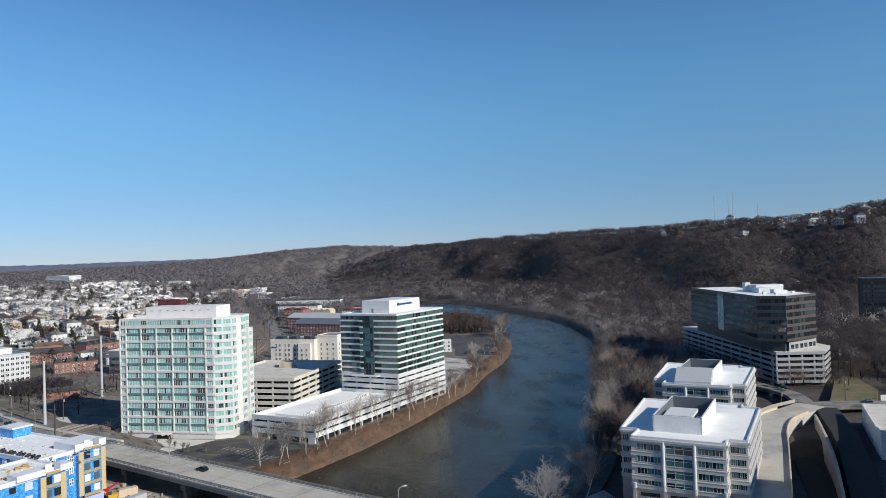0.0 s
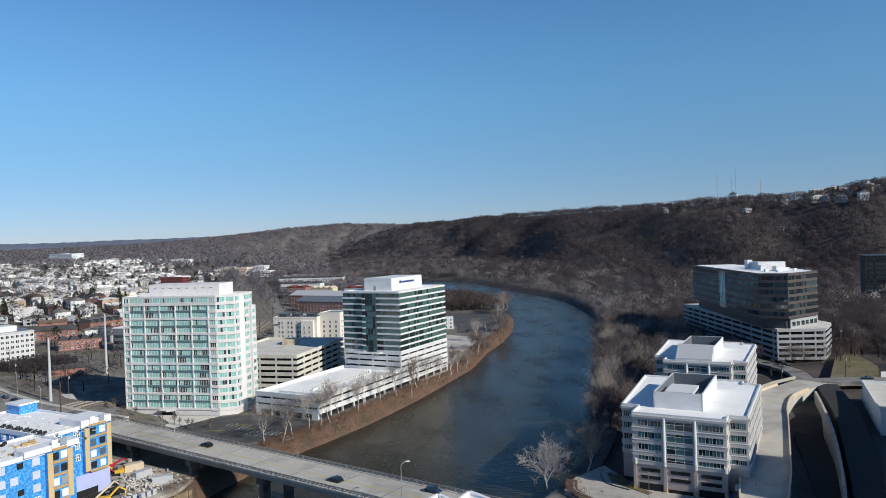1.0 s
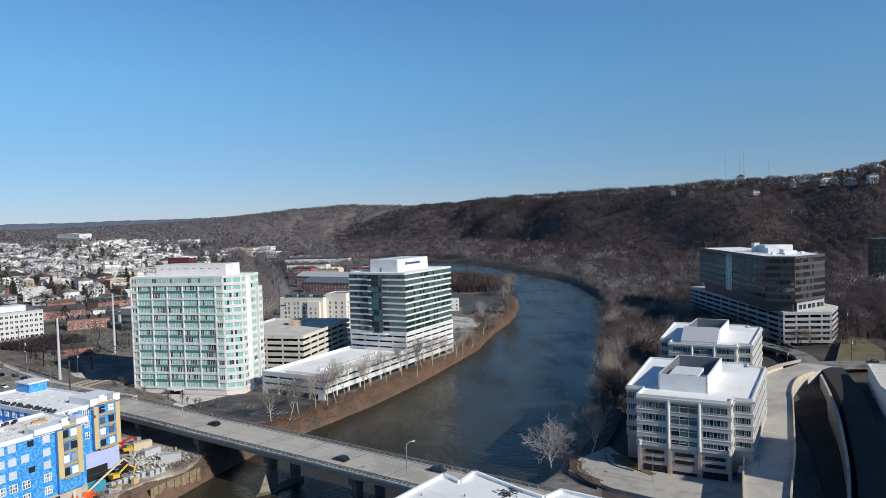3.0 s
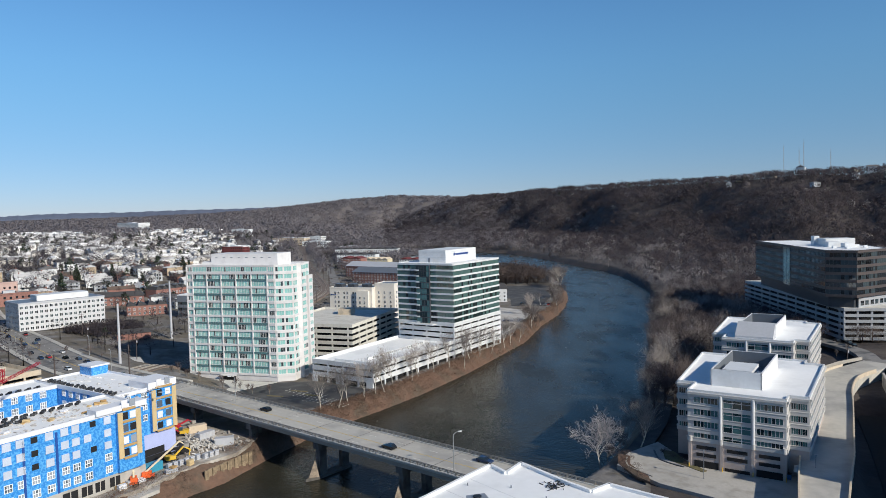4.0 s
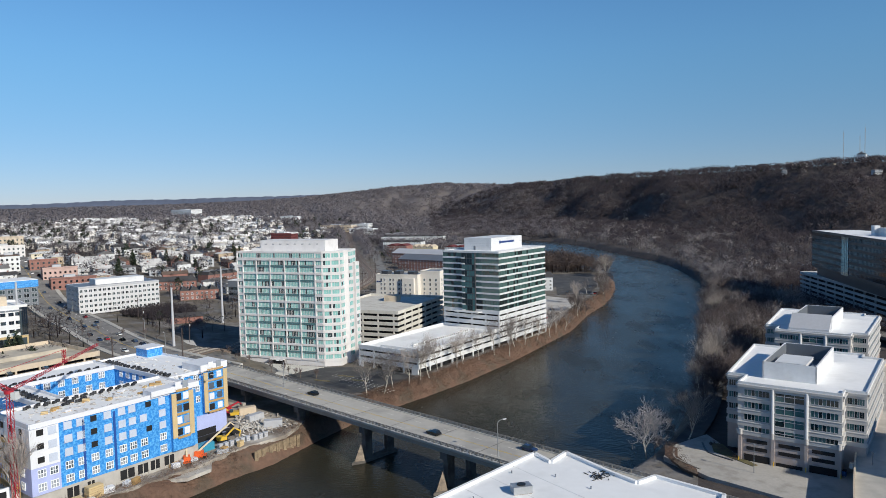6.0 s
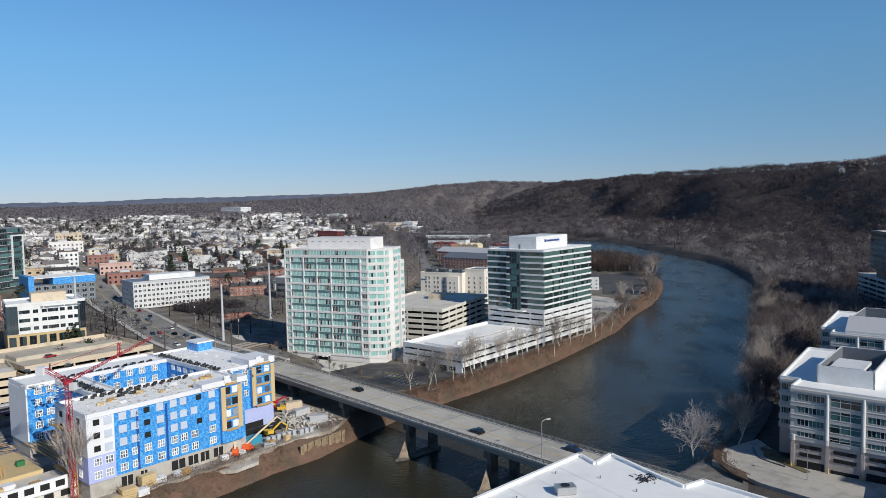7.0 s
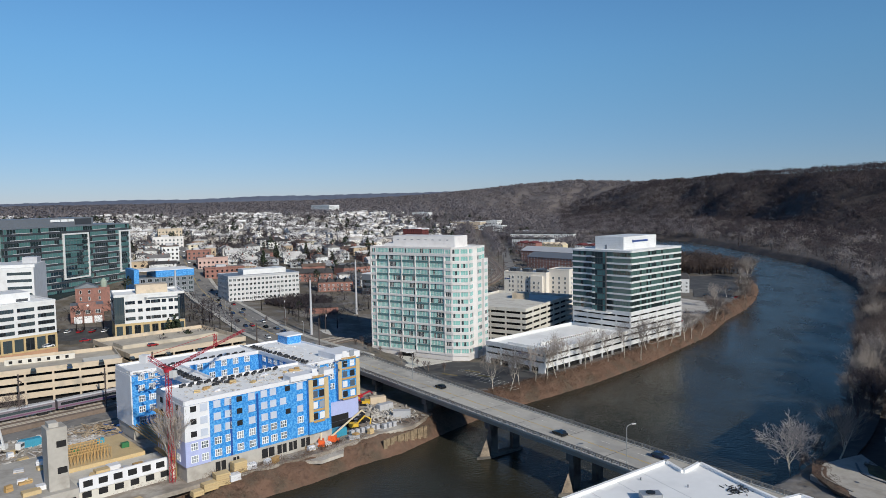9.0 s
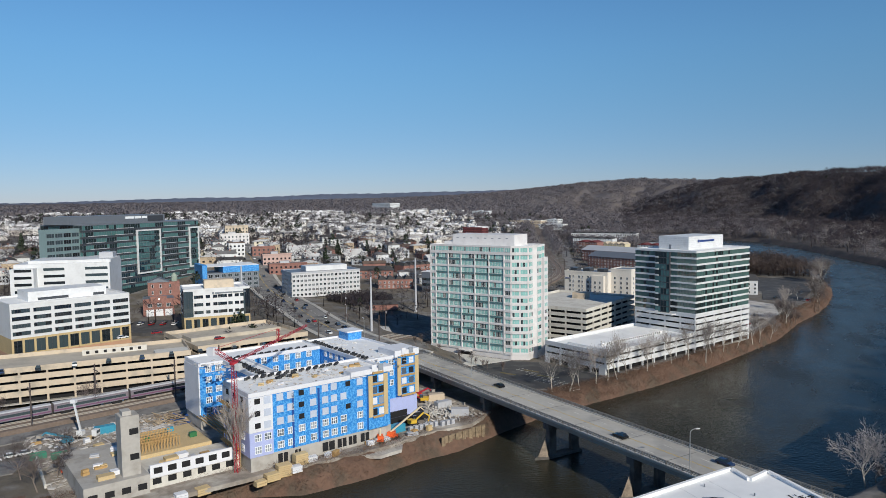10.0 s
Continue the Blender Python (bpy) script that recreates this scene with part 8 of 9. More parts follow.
# larger buildings that stand out beyond the town
def make_far_block(x, y, w, d, h, turn, m, roof, label, sink=2.0):
    b = thing("far_building", x, y, gz(x, y), turn, label, "building")
    part("wall", boxes((-w / 2, w / 2, -d / 2, d / 2, -sink, h)), m, b)
    part("roof", boxes((-w / 2 - 0.3, w / 2 + 0.3, -d / 2 - 0.3, d / 2 + 0.3, h, h + 0.6)), roof, b)
    bm = bmesh.new()
    for f in range(max(1, int(h / 3.6))):
        z = 1.2 + f * 3.6
        for k in range(int(w / 3.4)):
            x = -w / 2 + (k + 0.5) * w / int(w / 3.4)
            for y in (-d / 2, d / 2):
                box(bm, x - 0.7, x + 0.7, y - 0.1, y + 0.1, z, z + 1.6)
        for k in range(int(d / 3.4)):
            y = -d / 2 + (k + 0.5) * d / int(d / 3.4)
            for x in (-w / 2, w / 2):
                box(bm, x - 0.1, x + 0.1, y - 0.7, y + 0.7, z, z + 1.6)
    tagged(part("window_panes", bm, M["plain_glass"], b), kind="stuff")
    part("parapet", boxes((-w / 2 - 0.4, w / 2 + 0.4, -d / 2 - 0.4, -d / 2 - 0.1, h, h + 1.0)), m, b)
    part("roof_unit", boxes((-w * 0.2, w * 0.05, -d * 0.2, d * 0.2, h + 0.6, h + 2.4)), M["grey_panel"], b)
    return b


for x, y, w, d, h, turn, m, roof, label in (
        (-384, 1020, 34, 20, 18.5, -10, RED_ROOF, M["white_roof"], "dark red block standing above the houses"), (-1075, 2033, 95, 40, 27, -25, M["white_panel"], M["white_roof"], "long white building on the far slope"),
        (-470, 1600, 80, 30, 14, -12, M["beige"], M["white_roof"], "large beige mill building"), (-400, 1560, 60, 25, 12, -12, M["white_panel"], M["white_roof"], "white industrial building beyond the town"),
        (-420, 1650, 30, 24, 19, -15, M["white_panel"], M["white_roof"], "tall white plant tower"), (-640, 1750, 50, 20, 17, -15, M["white_panel"], M["white_roof"], "white plant with a stepped roof"),
        (-300, 1500, 70, 24, 9, -10, M["white_panel"], M["white_roof"], "low white shed by the railway"), (-250, 1280, 60, 24, 8, -10, M["grey_panel"], M["white_roof"], "low pale shed by the railway"),
        (-500, 600, 30, 14, 12, 44, M["warm_panel"], ROOFS[2], "cream hall with a brown roof"), (-555, 670, 26, 18, 16, 44, M["beige"], ROOFS[0], "stone church hall among the houses"),
        (-425, 512, 22, 14, 12, 134, M["white_panel"], ROOFS[2], "white apartment house with a brown roof"), (-372, 500, 24, 12, 9, 44, WALLS[5], ROOFS[0], "pink rendered shop row"),
        (-345, 478, 30, 12, 8, 44, M["brick"], ROOFS[1], "brick shop row along the main street"), (-405, 525, 20, 12, 8, 44, M["brick"], ROOFS[3], "low brick shop with a pale roof")):
    make_far_block(x, y, w, d, h, turn, m, roof, label)
rng = random.Random(15)
for k in range(26):
    x, y, z = house_spots[rng.randrange(len(house_spots))]
    pine_spots.append((x + rng.uniform(7, 9), y + rng.uniform(6, 9), rng.uniform(0.8, 1.6)))
for k, (x, y, s) in enumerate(pine_spots):
    m = pose(x, y, gz(x, y) - 0.1, 0, 0, k * 40) @ Matrix.Diagonal((s, s, s, 1))
    if k < 2:
        pines[k].matrix_basis = m
    else:
        copy_thing(pines[k % 2], m)


def up_the_hill(az, share):
    r = float(np.interp(az, SPUR_AZ, SPUR_FOOT)) * (1 - share) + float(np.interp(az, SPUR_AZ, SPUR_TOP)) * share
    return r * math.sin(radians(az)), r * math.cos(radians(az))


for k in range(26):
    az = rng.uniform(13, 36)
    x, y = up_the_hill(az, rng.uniform(0.78, 1.0))
    size = rng.uniform(1.0, 1.5)
    copy_thing(KINDS[rng.choice((0, 1, 2, 4, 5, 7, 8))], pose(x, y, gz(x, y) + 3, 0, 0, rng.uniform(0, 360)) @ Matrix.Diagonal((size, size, size, 1)))
for az, h in ((21.6, 62), (22.6, 50), (22.9, 66), (24.6, 44)):
    x, y = up_the_hill(az, 1.0)
    t = thing("radio_mast", x, y, gz(x, y), 0, "thin steel lattice radio mast on the ridge", "mast", "radio masts")
    part("lattice_mast", lattice(bmesh.new(), (0, 0, 0), (0, 0, h), 0.9, 3.0), M["rail"], t)
    part("antenna", tube(bmesh.new(), (0, 0, h), (0, 0, h + 6), 0.12, 0.06), M["rail"], t)


# ---- woods, as masses of bare twigs ----
def twig_mass(name, label, spots, m, count, seed, wide=0.5, twig=(0.35, 2.6), flat=0.6, cone=False, calm=0.0, middle=0.6, core=0.2, trunks=True):
    """Tree crowns: for each spot (x, y, z, height) a trunk and a rounded cloud of twigs; flat is the share that lies along the crown's outside."""
    rng = np.random.default_rng(seed)
    s = np.array(spots, float)
    n = len(s)
    if not n:
        return
    h = s[:, 3:4]
    u = rng.normal(size=(n, count, 3))
    u[..., 2] = np.where(rng.random((n, count)) < 0.5, np.abs(u[..., 2]), u[..., 2])
    u /= np.linalg.norm(u, axis=2, keepdims=True)
    squash = rng.uniform(0.8, 1.2, (n, 1))
    where = u * rng.uniform(core, 1, (n, count, 1)) ** 0.4
    c = np.empty((n, count, 3))
    taper = 1.15 - 0.5 * (where[..., 2] + 1) if cone else 1.0
    c[..., 0] = s[:, 0:1] + where[..., 0] * h * wide * 0.62 * squash * taper
    c[..., 1] = s[:, 1:2] + where[..., 1] * h * wide * 0.62 * squash * taper
    c[..., 2] = s[:, 2:3] + h * (middle + (0.98 - middle) * where[..., 2])
    face = u * (1 - calm) + np.array([0, 0, calm])
    face /= np.linalg.norm(face, axis=2, keepdims=True) + 1e-9
    along_skin = np.cross(face, rng.normal(size=(n, count, 3)))
    along_skin /= np.linalg.norm(along_skin, axis=2, keepdims=True) + 1e-9
    outward = u * [1, 1, 0.8] + [0, 0, 0.35] + rng.normal(size=(n, count, 3)) * 0.45
    skin = rng.random((n, count, 1)) < flat
    grow_dir = np.where(skin, along_skin + (0.3 * u if calm == 0 else 0), outward)
    grow_dir /= np.linalg.norm(grow_dir, axis=2, keepdims=True)
    length = (h[..., None] / 14) * rng.uniform(0.6, 1.4, (n, count, 1)) * twig[1]
    side = np.where(skin, np.cross(face, grow_dir), np.cross(grow_dir, rng.normal(size=(n, count, 3))))
    side /= np.linalg.norm(side, axis=2, keepdims=True) + 1e-9
    width = (h[..., None] / 14) * rng.uniform(0.6, 1.3, (n, count, 1)) * twig[0]
    turned = np.sum(np.cross(side, grow_dir) * u, axis=2, keepdims=True) < 0
    side = np.where(turned, -side, side)
    tri = np.stack([c - side * width, c + side * width, c + grow_dir * length], 2).reshape(-1, 3)
    shade = u * [1, 1, 0.8] + [0, 0, 0.3] + rng.normal(size=(n, count, 3)) * 0.12
    shade /= np.linalg.norm(shade, axis=2, keepdims=True)
    shade = np.repeat(shade.reshape(-1, 3), 3, axis=0)
    w = h * 0.02 + 0.1
    foot = s[:, :3] - [0, 0, 1.0]
    ang = rng.uniform(0, math.pi, n)
    off = np.stack([np.cos(ang), np.sin(ang), 0 * ang], 1) * w
    trunk = np.stack([foot - off, foot + off, s[:, :3] + np.c_[np.zeros((n, 2)), h[:, 0] * 0.8]], 1).reshape(-1, 3)
    v = np.concatenate([tri, trunk]) if trunks else tri
    me = bpy.data.meshes.new(name)
    nt = len(v) // 3
    me.vertices.add(len(v))
    me.vertices.foreach_set("co", v.ravel())
    me.loops.add(len(v))
    me.loops.foreach_set("vertex_index", np.arange(len(v), dtype=np.int32))
    me.polygons.add(nt)
    me.polygons.foreach_set("loop_start", np.arange(0, len(v), 3, dtype=np.int32))
    me.polygons.foreach_set("loop_total", np.full(nt, 3, np.int32))
    me.update(calc_edges=True)
    # each crown is shaded as one rounded form
    me.normals_split_custom_set_from_vertices(np.concatenate([shade, np.repeat(np.stack([-np.sin(ang), np.cos(ang), 0 * ang], 1), 3, axis=0)])[:len(v)].tolist())
    me.materials.append(m)
    return tagged(new(name, me), label, "trees", kind="stuff")


def scatter(count, az0, az1, r0, r1, seed, power=1.0):
    rng = np.random.default_rng(seed)
    az = np.radians(rng.uniform(az0, az1, count))
    r = (rng.uniform(0, 1, count) ** power * (r1 ** 2 - r0 ** 2) + r0 ** 2) ** 0.5
    return r * np.sin(az), r * np.cos(az), np.degrees(az), r


def clear(x, y, spots):
    ok = np.ones(len(x), bool)
    for a, b, rad in spots:
        ok &= np.hypot(x - a, y - b) > rad
    return ok


RIGHT_BUSY = [(-425, 512, 16), (-500, 600, 20), (-555, 670, 18), (-372, 500, 14), (-345, 478, 17), (-405, 525, 13), (65, 205, 40), (85, 225, 34), (110, 290, 34), (125, 325, 36), (190, 375, 32), (195, 420, 36), (195, 470, 34), (190, 505, 30), (150, 270, 45), (120, 225, 40), (200, 325, 34), (215, 350, 25), (165, 300, 30), (411, 658, 40), (372, 600, 14), (345, 545, 10), (372, 625, 14), (400, 625, 14), (425, 640, 20), (165, 345, 14), (262, 420, 10), (300, 480, 10), (180, 230, 60), (90, 170, 40)]
x, y, az, r = scatter(9500, -9, 41, 250, 2700, 1)
x2, y2, az2, r2 = scatter(30000, -9, 41, 950, 3250, 6)
flat2 = np.interp(az2, SPUR_AZ, SPUR_FOOT)
slope2 = (r2 > flat2) & (r2 < np.interp(az2, SPUR_AZ, SPUR_TOP) * 1.04)
x, y, az, r = (np.concatenate([a, b[slope2]]) for a, b in ((x, x2), (y, y2), (az, az2), (r, r2)))
gap, left = to_river(x, y)
foot, top = np.interp(az, SPUR_AZ, SPUR_FOOT), np.interp(az, SPUR_AZ, SPUR_TOP)
on_hill = np.arange(len(x)) >= 9500
ok = (~left | (r > 1400)) & (gap > 1.5) & clear(x, y, RIGHT_BUSY) & (np.hypot(x - 150, y - 400) > 18) & (on_hill | (r < foot))
z = ground_z(x, y)
rng = np.random.default_rng(4)
high = np.where(~on_hill, rng.uniform(11, 20, len(x)), rng.uniform(10, 18, len(x)) * (1 + 0.2 * np.sin(x * 0.031 + 0.7) * np.sin(y * 0.024)))
wood = np.stack([x, y, z, high], 1)[ok]
near = np.hypot(wood[:, 0], wood[:, 1]) < 620
on_flat = ~on_hill[ok]
pale_ones = rng.random(len(wood)) < np.where(gap[ok] < 45, 0.6, np.where(on_flat, 0.16, 0.02))
def branch_mass(name, label, spots, m, seed, thin):
    """Bare trees with their forks: limbs and twigs as narrow blades, one mass."""
    rng = np.random.default_rng(seed)
    kinds = []
    for k in range(7):
        rows = grow(200 + k, 14, 0.85, (2, 2, 1), 3, 0.34)
        top = max(q.z for _, q, *_ in rows)
        kinds.append((np.array([[*p, *q] for p, q, *_ in rows]) / top, np.array([[a, b] for _, _, a, b, _ in rows]) / top))
    out = []
    for x, y, z, h in spots:
        line, rad = kinds[rng.integers(7)]
        a = rng.uniform(0, math.tau)
        c, s = math.cos(a), math.sin(a)
        p, q = line[:, :3] * h, line[:, 3:] * h
        p, q = (np.stack([v[:, 0] * c - v[:, 1] * s + x, v[:, 0] * s + v[:, 1] * c + y, v[:, 2] + z], 1) for v in (p, q))
        side = np.cross(q - p, rng.normal(size=p.shape))
        side /= np.linalg.norm(side, axis=1, keepdims=True) + 1e-9
        r0, r1 = np.maximum(rad[:, :1] * h, thin), np.maximum(rad[:, 1:] * h, thin * 0.7)
        out.append(np.stack([p - side * r0, p + side * r0, q + side * r1, q - side * r1], 1).reshape(-1, 3))
    v = np.concatenate(out)
    n = len(v) // 4
    me = bpy.data.meshes.new(name)
    me.vertices.add(len(v))
    me.vertices.foreach_set("co", v.ravel())
    me.loops.add(len(v))
    me.loops.foreach_set("vertex_index", np.arange(len(v), dtype=np.int32))
    me.polygons.add(n)
    me.polygons.foreach_set("loop_start", np.arange(0, len(v), 4, dtype=np.int32))
    me.polygons.foreach_set("loop_total", np.full(n, 4, np.int32))
    me.update(calc_edges=True)
    me.materials.append(m)
    return tagged(new(name, me), label, "trees", kind="stuff")


nx, ny, naz, nr = scatter(1900, 7, 42, 250, 660, 61)
ngap, nleft = to_river(nx, ny)
nok = (~nleft) & (ngap > 3) & clear(nx, ny, RIGHT_BUSY)
nz = ground_z(nx, ny)
close = np.stack([nx, ny, nz, np.random.default_rng(62).uniform(11, 17, len(nx))], 1)[nok]
light = np.random.default_rng(63).random(len(close)) < np.where(ngap[nok] < 60, 0.4, 0.12)
branch_mass("near_wood", "bare grey-brown winter wood on the slopes by the river", close[~light], M["forest"], 21, 0.09)
branch_mass("near_pale_wood", "pale bare sycamores in the riverside wood", close[light], M["pale_forest"], 22, 0.08)
slope = np.hypot(wood[:, 0], wood[:, 1]) < 1150
twig_mass("riverside_wood", "dense bare brown wood on the flat land along the river", wood[~near & ~pale_ones & slope], M["forest"], 130, 22, wide=0.88, twig=(0.28, 2.2), flat=0.92, middle=0.54, core=0.5)
twig_mass("far_riverside_wood", "bare grey-brown wood on the flat land beyond", wood[~near & ~pale_ones & ~slope & on_flat], M["forest"], 62, 44, wide=0.95, twig=(0.6, 2.2), flat=0.97, middle=0.5, core=0.65)
twig_mass("hill_wood", "dense bare brown wood covering the steep hill", wood[~near & ~pale_ones & ~slope & ~on_flat], M["forest"], 48, 45, wide=1.0, twig=(0.8, 2.2), flat=1.0, middle=0.48, core=0.75)
twig_mass("pale_wood", "pale grey sycamores standing out along the river", wood[~near & pale_ones], M["pale_forest"], 90, 23, wide=0.8, twig=(0.26, 2.2), flat=0.8, middle=0.52)
hx, hy, haz, hr = scatter(260, 0, 36, 1400, 2900, 71)
htop = np.interp(haz, SPUR_AZ, SPUR_TOP)
green = (hr > htop * 0.93) & (hr < htop * 1.02)
twig_mass("ridge_evergreens", "dark evergreens along the ridge of the hill", np.stack([hx, hy, ground_z(hx, hy), np.random.default_rng(72).uniform(12, 20, len(hx))], 1)[green], M["evergreen"], 90, 73, wide=0.6, twig=(0.5, 2.2), flat=0.8, cone=True)
twig_mass("near_wood_twigs", "fine bare twigs of the riverside wood", close[~light], M["forest"], 260, 41, wide=0.85, twig=(0.06, 2.3), flat=0.75)
twig_mass("near_pale_twigs", "fine pale twigs of the riverside sycamores", close[light], M["pale_forest"], 220, 42, wide=0.8, twig=(0.045, 2.3), flat=0.7)

x, y, az, r = scatter(15000, -64, 4, 1500, 4300, 2, 0.8)
gap, left = to_river(x, y)
ok = (gap > 8) & ((r > 2000 + 300 * np.sin(az * 0.7)) | (az > -17)) & ((az < -9) | (r > 2900))
z = ground_z(x, y)
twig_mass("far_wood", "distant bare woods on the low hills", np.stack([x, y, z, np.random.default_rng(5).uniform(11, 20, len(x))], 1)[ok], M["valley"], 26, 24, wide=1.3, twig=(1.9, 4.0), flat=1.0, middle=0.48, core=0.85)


def make_far_ridge():
    """The last line of hills, with the haze of distance put into its colour."""
    az = np.arange(-75, 6, 0.25)
    line = np.interp(az, [-75, -53, -49, -45.7, -41.9, -38.3, -35.5, -33.5, -31, -28.5, -25, -21, -17, -14, -9, 6], [0.2, 0.26, 0.37, 0.45, 0.53, 0.5, 0.6, 0.69, 0.72, 0.7, 0.78, 0.8, 0.88, 0.9, 0.8, 0.4])
    line = line + 0.018 * np.sin(az * 5.1) + 0.012 * np.sin(az * 13.7 + 1)
    verts, faces = [], []
    for a, el in zip(np.radians(az), np.radians(line)):
        for r, z in ((4350, 30), (4500, 80 + 4500 * math.tan(el) * 0.55), (4700, 80 + 4700 * math.tan(el)), (4900, 30)):
            verts.append((r * math.sin(a), r * math.cos(a), z))
    for k in range(len(az) - 1):
        for j in range(3):
            faces.append((4 * k + j, 4 * k + j + 1, 4 * k + j + 5, 4 * k + j + 4))
    me = bpy.data.meshes.new("backdrop")
    me.from_pydata(verts, [], [f[::-1] for f in faces])
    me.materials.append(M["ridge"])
    return tagged(new("backdrop", me), "blue-grey line of distant wooded hills", "hills", kind="structure")


make_far_ridge()

x, y, az, r = scatter(6200, -64, -11, 330, 1900, 3)
gap, left = to_river(x, y)
road = np.min([np.hypot(x - p.x, y - p.y) for p in FAYETTE], axis=0)
track = np.min([np.hypot(x - p.x, y - p.y) for p in TRACK], axis=0)
ok = (gap > 150) & clear(x, y, BUSY) & (road > 14) & (track > 20) & (np.hypot(x + 140, y - 770) > 60) & (np.hypot(x + 160, y - 950) > 70)
z = ground_z(x, y)
rng = np.random.default_rng(8)
twig_mass("town_trees", "bare trees among the houses of the town", np.stack([x, y, z, rng.uniform(8, 15, len(x))], 1)[ok], M["forest"], 52, 25, wide=0.62, twig=(0.24, 2.3))
tx, ty, taz, tr = scatter(900, -58, -22, 370, 820, 53)
t_ok = clear(tx, ty, BUSY) & (np.min([np.hypot(tx - p.x, ty - p.y) for p in FAYETTE], axis=0) > 16) & (np.min([np.hypot(tx - p.x, ty - p.y) for p in TRACK], axis=0) > 20) & (to_river(tx, ty)[0] > 190)
twig_mass("yard_trees", "bare brown trees in the yards of the nearer houses", np.stack([tx, ty, ground_z(tx, ty), rng.uniform(8, 14, len(tx))], 1)[t_ok], M["forest"], 90, 54, wide=0.72, twig=(0.11, 2.3), flat=0.5)
green = rng.random(len(x)) < 0.07
twig_mass("town_evergreens", "dark evergreen trees among the houses of the town", np.stack([x + 5, y + 4, z, rng.uniform(8, 17, len(x))], 1)[ok & green], M["evergreen"], 90, 43, wide=0.62, twig=(0.5, 2.0), flat=0.7, cone=True)

x, y, az, r = scatter(9500, -17.5, 2, 850, 2750, 16)
gap, left = to_river(x, y)
track = np.min([np.hypot(x - p.x, y - p.y) for p in TRACK], axis=0)
ok = (gap > 8) & (left | (r > 1350)) & (track > 13) & (np.abs(x + 140 + (y - 640) * 0.27) > 12) & ((r > 1080) | (track < 60)) & (np.hypot(x + 250, y - 1275) > 60) & (np.hypot(x + 300, y - 1500) > 40)
z = ground_z(x, y)
rng = np.random.default_rng(31)
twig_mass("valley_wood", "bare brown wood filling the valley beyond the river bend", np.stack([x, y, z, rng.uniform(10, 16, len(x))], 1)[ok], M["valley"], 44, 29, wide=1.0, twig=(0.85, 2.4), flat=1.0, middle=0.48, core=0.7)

rng = np.random.default_rng(32)
x, y = np.concatenate([rng.uniform(-75, 66, 620), rng.uniform(-80, 40, 420)]), np.concatenate([rng.uniform(724, 840, 620), rng.uniform(840, 1150, 420)])
gap, left = to_river(x, y)
ok = left & (gap > 1.5)
z = ground_z(x, y)
twig_mass("bend_brush", "reddish-brown bare thicket inside the river bend", np.stack([x, y, z, np.where(y < 840, rng.uniform(12, 20, len(x)), rng.uniform(6, 11, len(x)))], 1)[ok], M["brush"], 110, 26, wide=0.85, twig=(0.16, 2.2), flat=0.8, middle=0.46)
x, y = rng.uniform(-20, 66, 150), rng.uniform(440, 724, 150)
gap, left = to_river(x, y)
ok = left & (gap > 1) & (gap < 11)
z = ground_z(x, y)
twig_mass("bank_brush", "reddish bare brush along the bank of the lots", np.stack([x, y, z, rng.uniform(3, 8, len(x))], 1)[ok], M["brush"], 90, 36, wide=0.9, twig=(0.16, 2.6), flat=0.3)

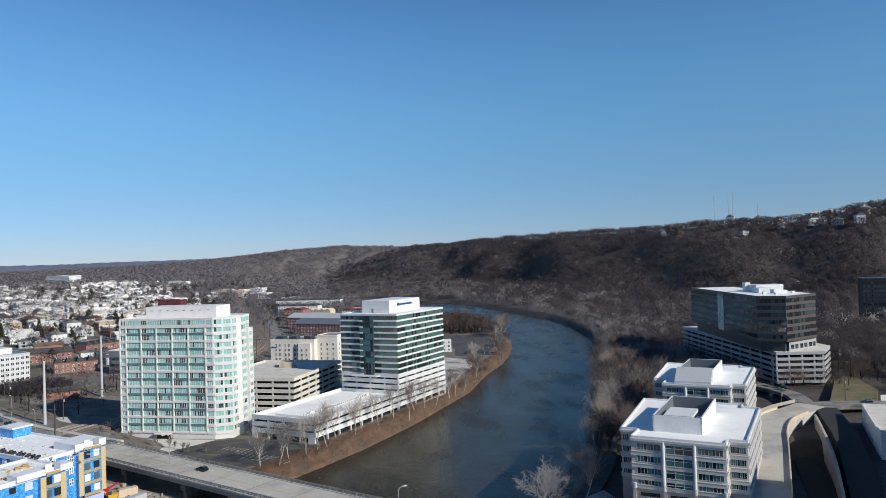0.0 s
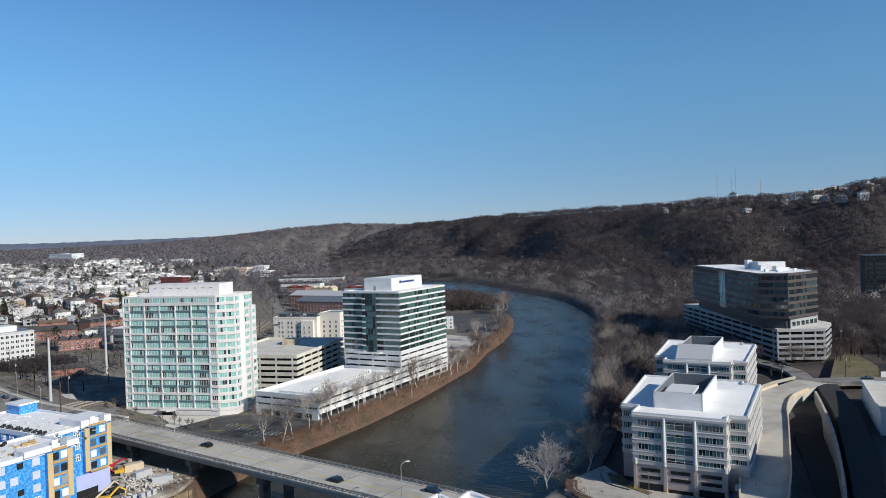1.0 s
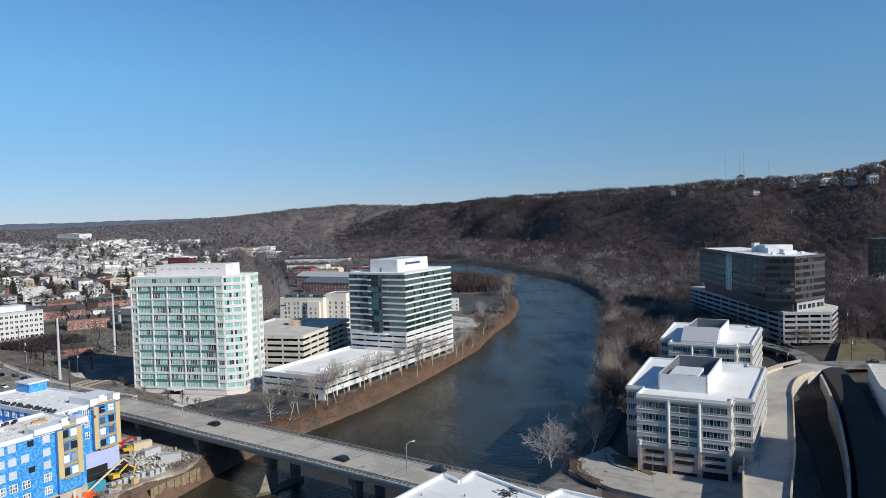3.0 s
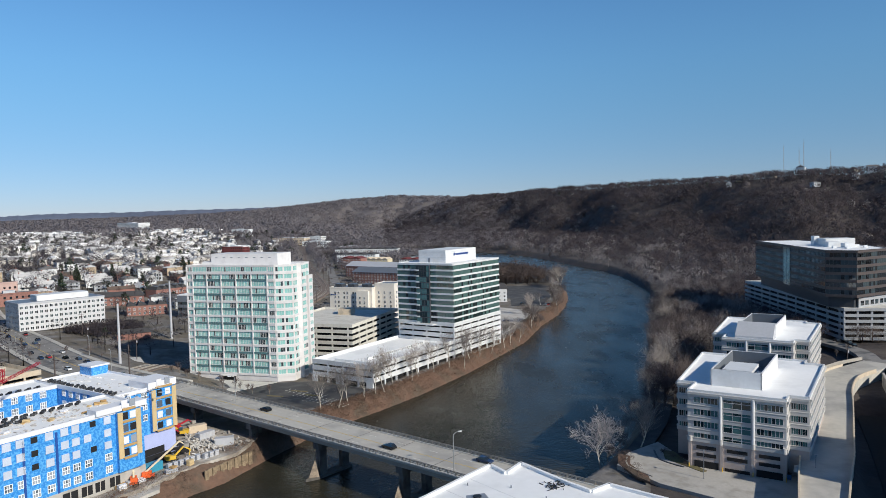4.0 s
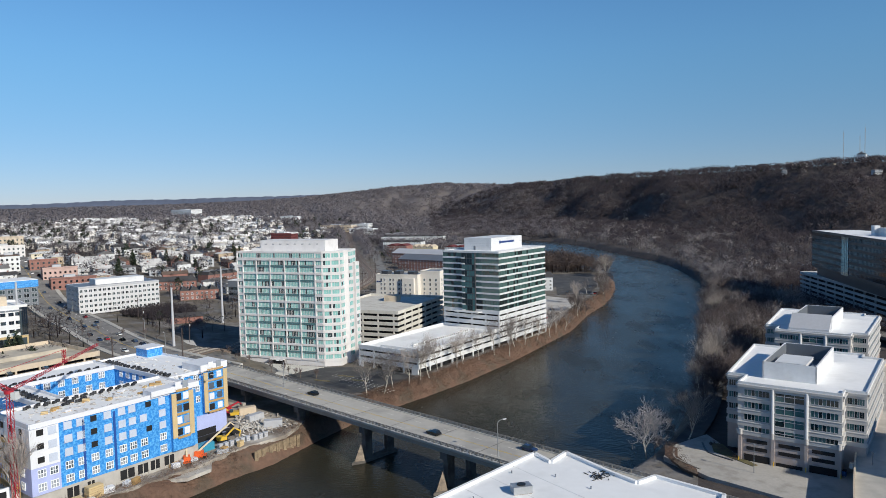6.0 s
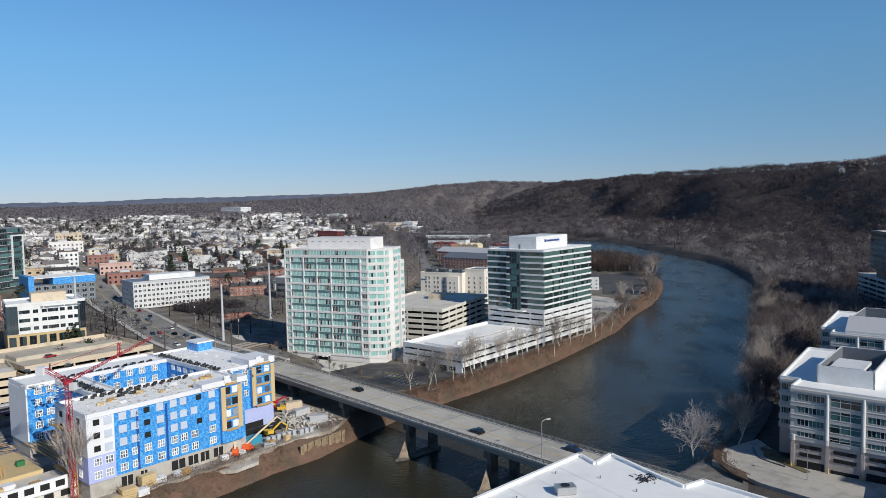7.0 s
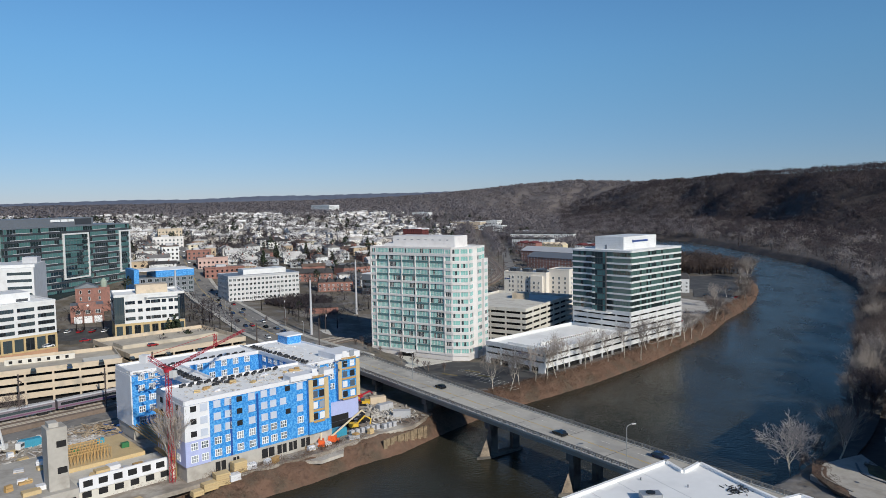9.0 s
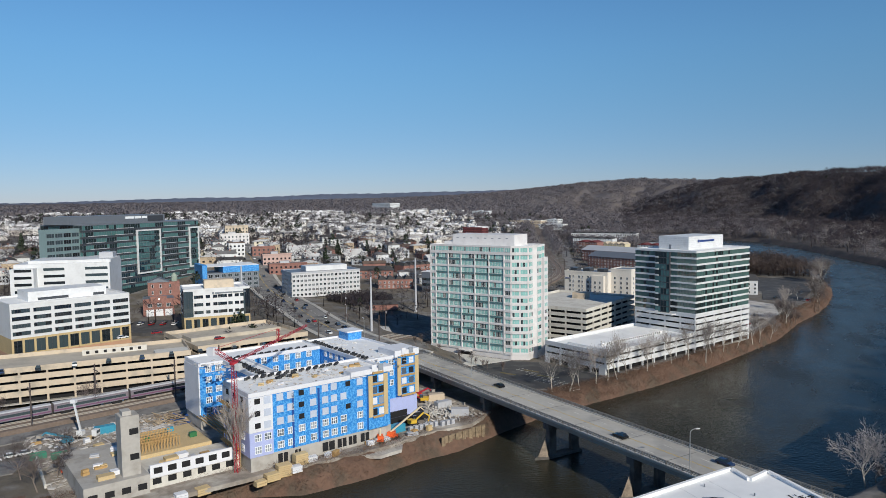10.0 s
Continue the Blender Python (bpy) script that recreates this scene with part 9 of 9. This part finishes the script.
hedge = [(61.7 + 1.3 * k + rng.uniform(-0.3, 0.3), 196.6 - 0.75 * k + rng.uniform(-0.3, 0.3), 8.0, 1.8) for k in range(6)]
hedge += [(34.5 + rng.uniform(0, 4), 188 + 2.0 * k, 8.1, rng.uniform(1.4, 2.6)) for k in range(10)] + [(49 + rng.uniform(0, 4), 197 + 1.6 * k, 8.1, rng.uniform(0.8, 1.6)) for k in range(8)]
twig_mass("yard_hedges", "brown leafless hedges and shrubs round the yard", hedge, M["brush"], 160, 91, wide=1.2, twig=(0.25, 3), flat=0.6, middle=0.45, trunks=False)
red_trees = [(178 + rng.uniform(-4, 24), 356 + rng.uniform(-9, 7), 12.2, rng.uniform(6, 9)) for k in range(20)] + [(214 + rng.uniform(-4, 14), 345 + rng.uniform(-20, 40), 12.4, rng.uniform(6, 10)) for k in range(22)]
twig_mass("garden_trees", "reddish bare ornamental trees by the lawn and garage", red_trees, M["brush"], 260, 92, wide=0.85, twig=(0.05, 2.4), flat=0.6)

# scrub on the banks
rng = np.random.default_rng(12)
rows = []
for line, side, n in ((LEFT_BANK[3:20], -1, 8500), (RIGHT_BANK[9:16], -1, 1200)):
    pts = np.array(line, float)
    seg = np.hypot(*np.diff(pts, axis=0).T)
    where = rng.uniform(0, seg.sum() if side else 1, n) ** 1.0
    where = where * np.clip(rng.uniform(0.2, 1.4, n), 0, 1)
    k = np.clip(np.searchsorted(np.cumsum(seg), where), 0, len(seg) - 1)
    t = (where - (np.cumsum(seg) - seg)[k]) / seg[k]
    d = (pts[1:] - pts[:-1]) / seg[:, None]
    out = rng.uniform(0.6, 8.0, n)
    p = pts[k] + d[k] * (t * seg[k])[:, None] + np.stack([-d[k][:, 1], d[k][:, 0]], 1) * out[:, None]
    rows.append(p)
p = np.concatenate(rows)
gap, left = to_river(p[:, 0], p[:, 1])
ok = (gap > 0.5) & ((p[:, 1] > 235) | (rng.random(len(p)) < 0.5)) & ((np.hypot(p[:, 0] + 88, p[:, 1] - 206) > 9))
p = p[ok]
twig_mass("bank_scrub", "dry russet scrub and brambles on the river banks", np.c_[p, ground_z(p[:, 0], p[:, 1]), rng.uniform(0.6, 2.0, len(p))], M["scrub"], 26, 27, wide=1.5, twig=(0.22, 7), flat=0.3, middle=0.4, trunks=False)
x, y, az, r = scatter(5000, -36, -24, 390, 520, 9)
ok = (np.hypot(x + 238, y - 410) < 22) & ((x + 281) * 0.777 - (y - 394) * 0.629 > 4)
z = ground_z(x, y)
twig_mass("verge_scrub", "dark bare scrub on the verge below the office", np.stack([x, y, z, rng.uniform(2.5, 4.5, len(x))], 1)[ok], M["forest"], 40, 28, wide=0.8, twig=(0.3, 4))
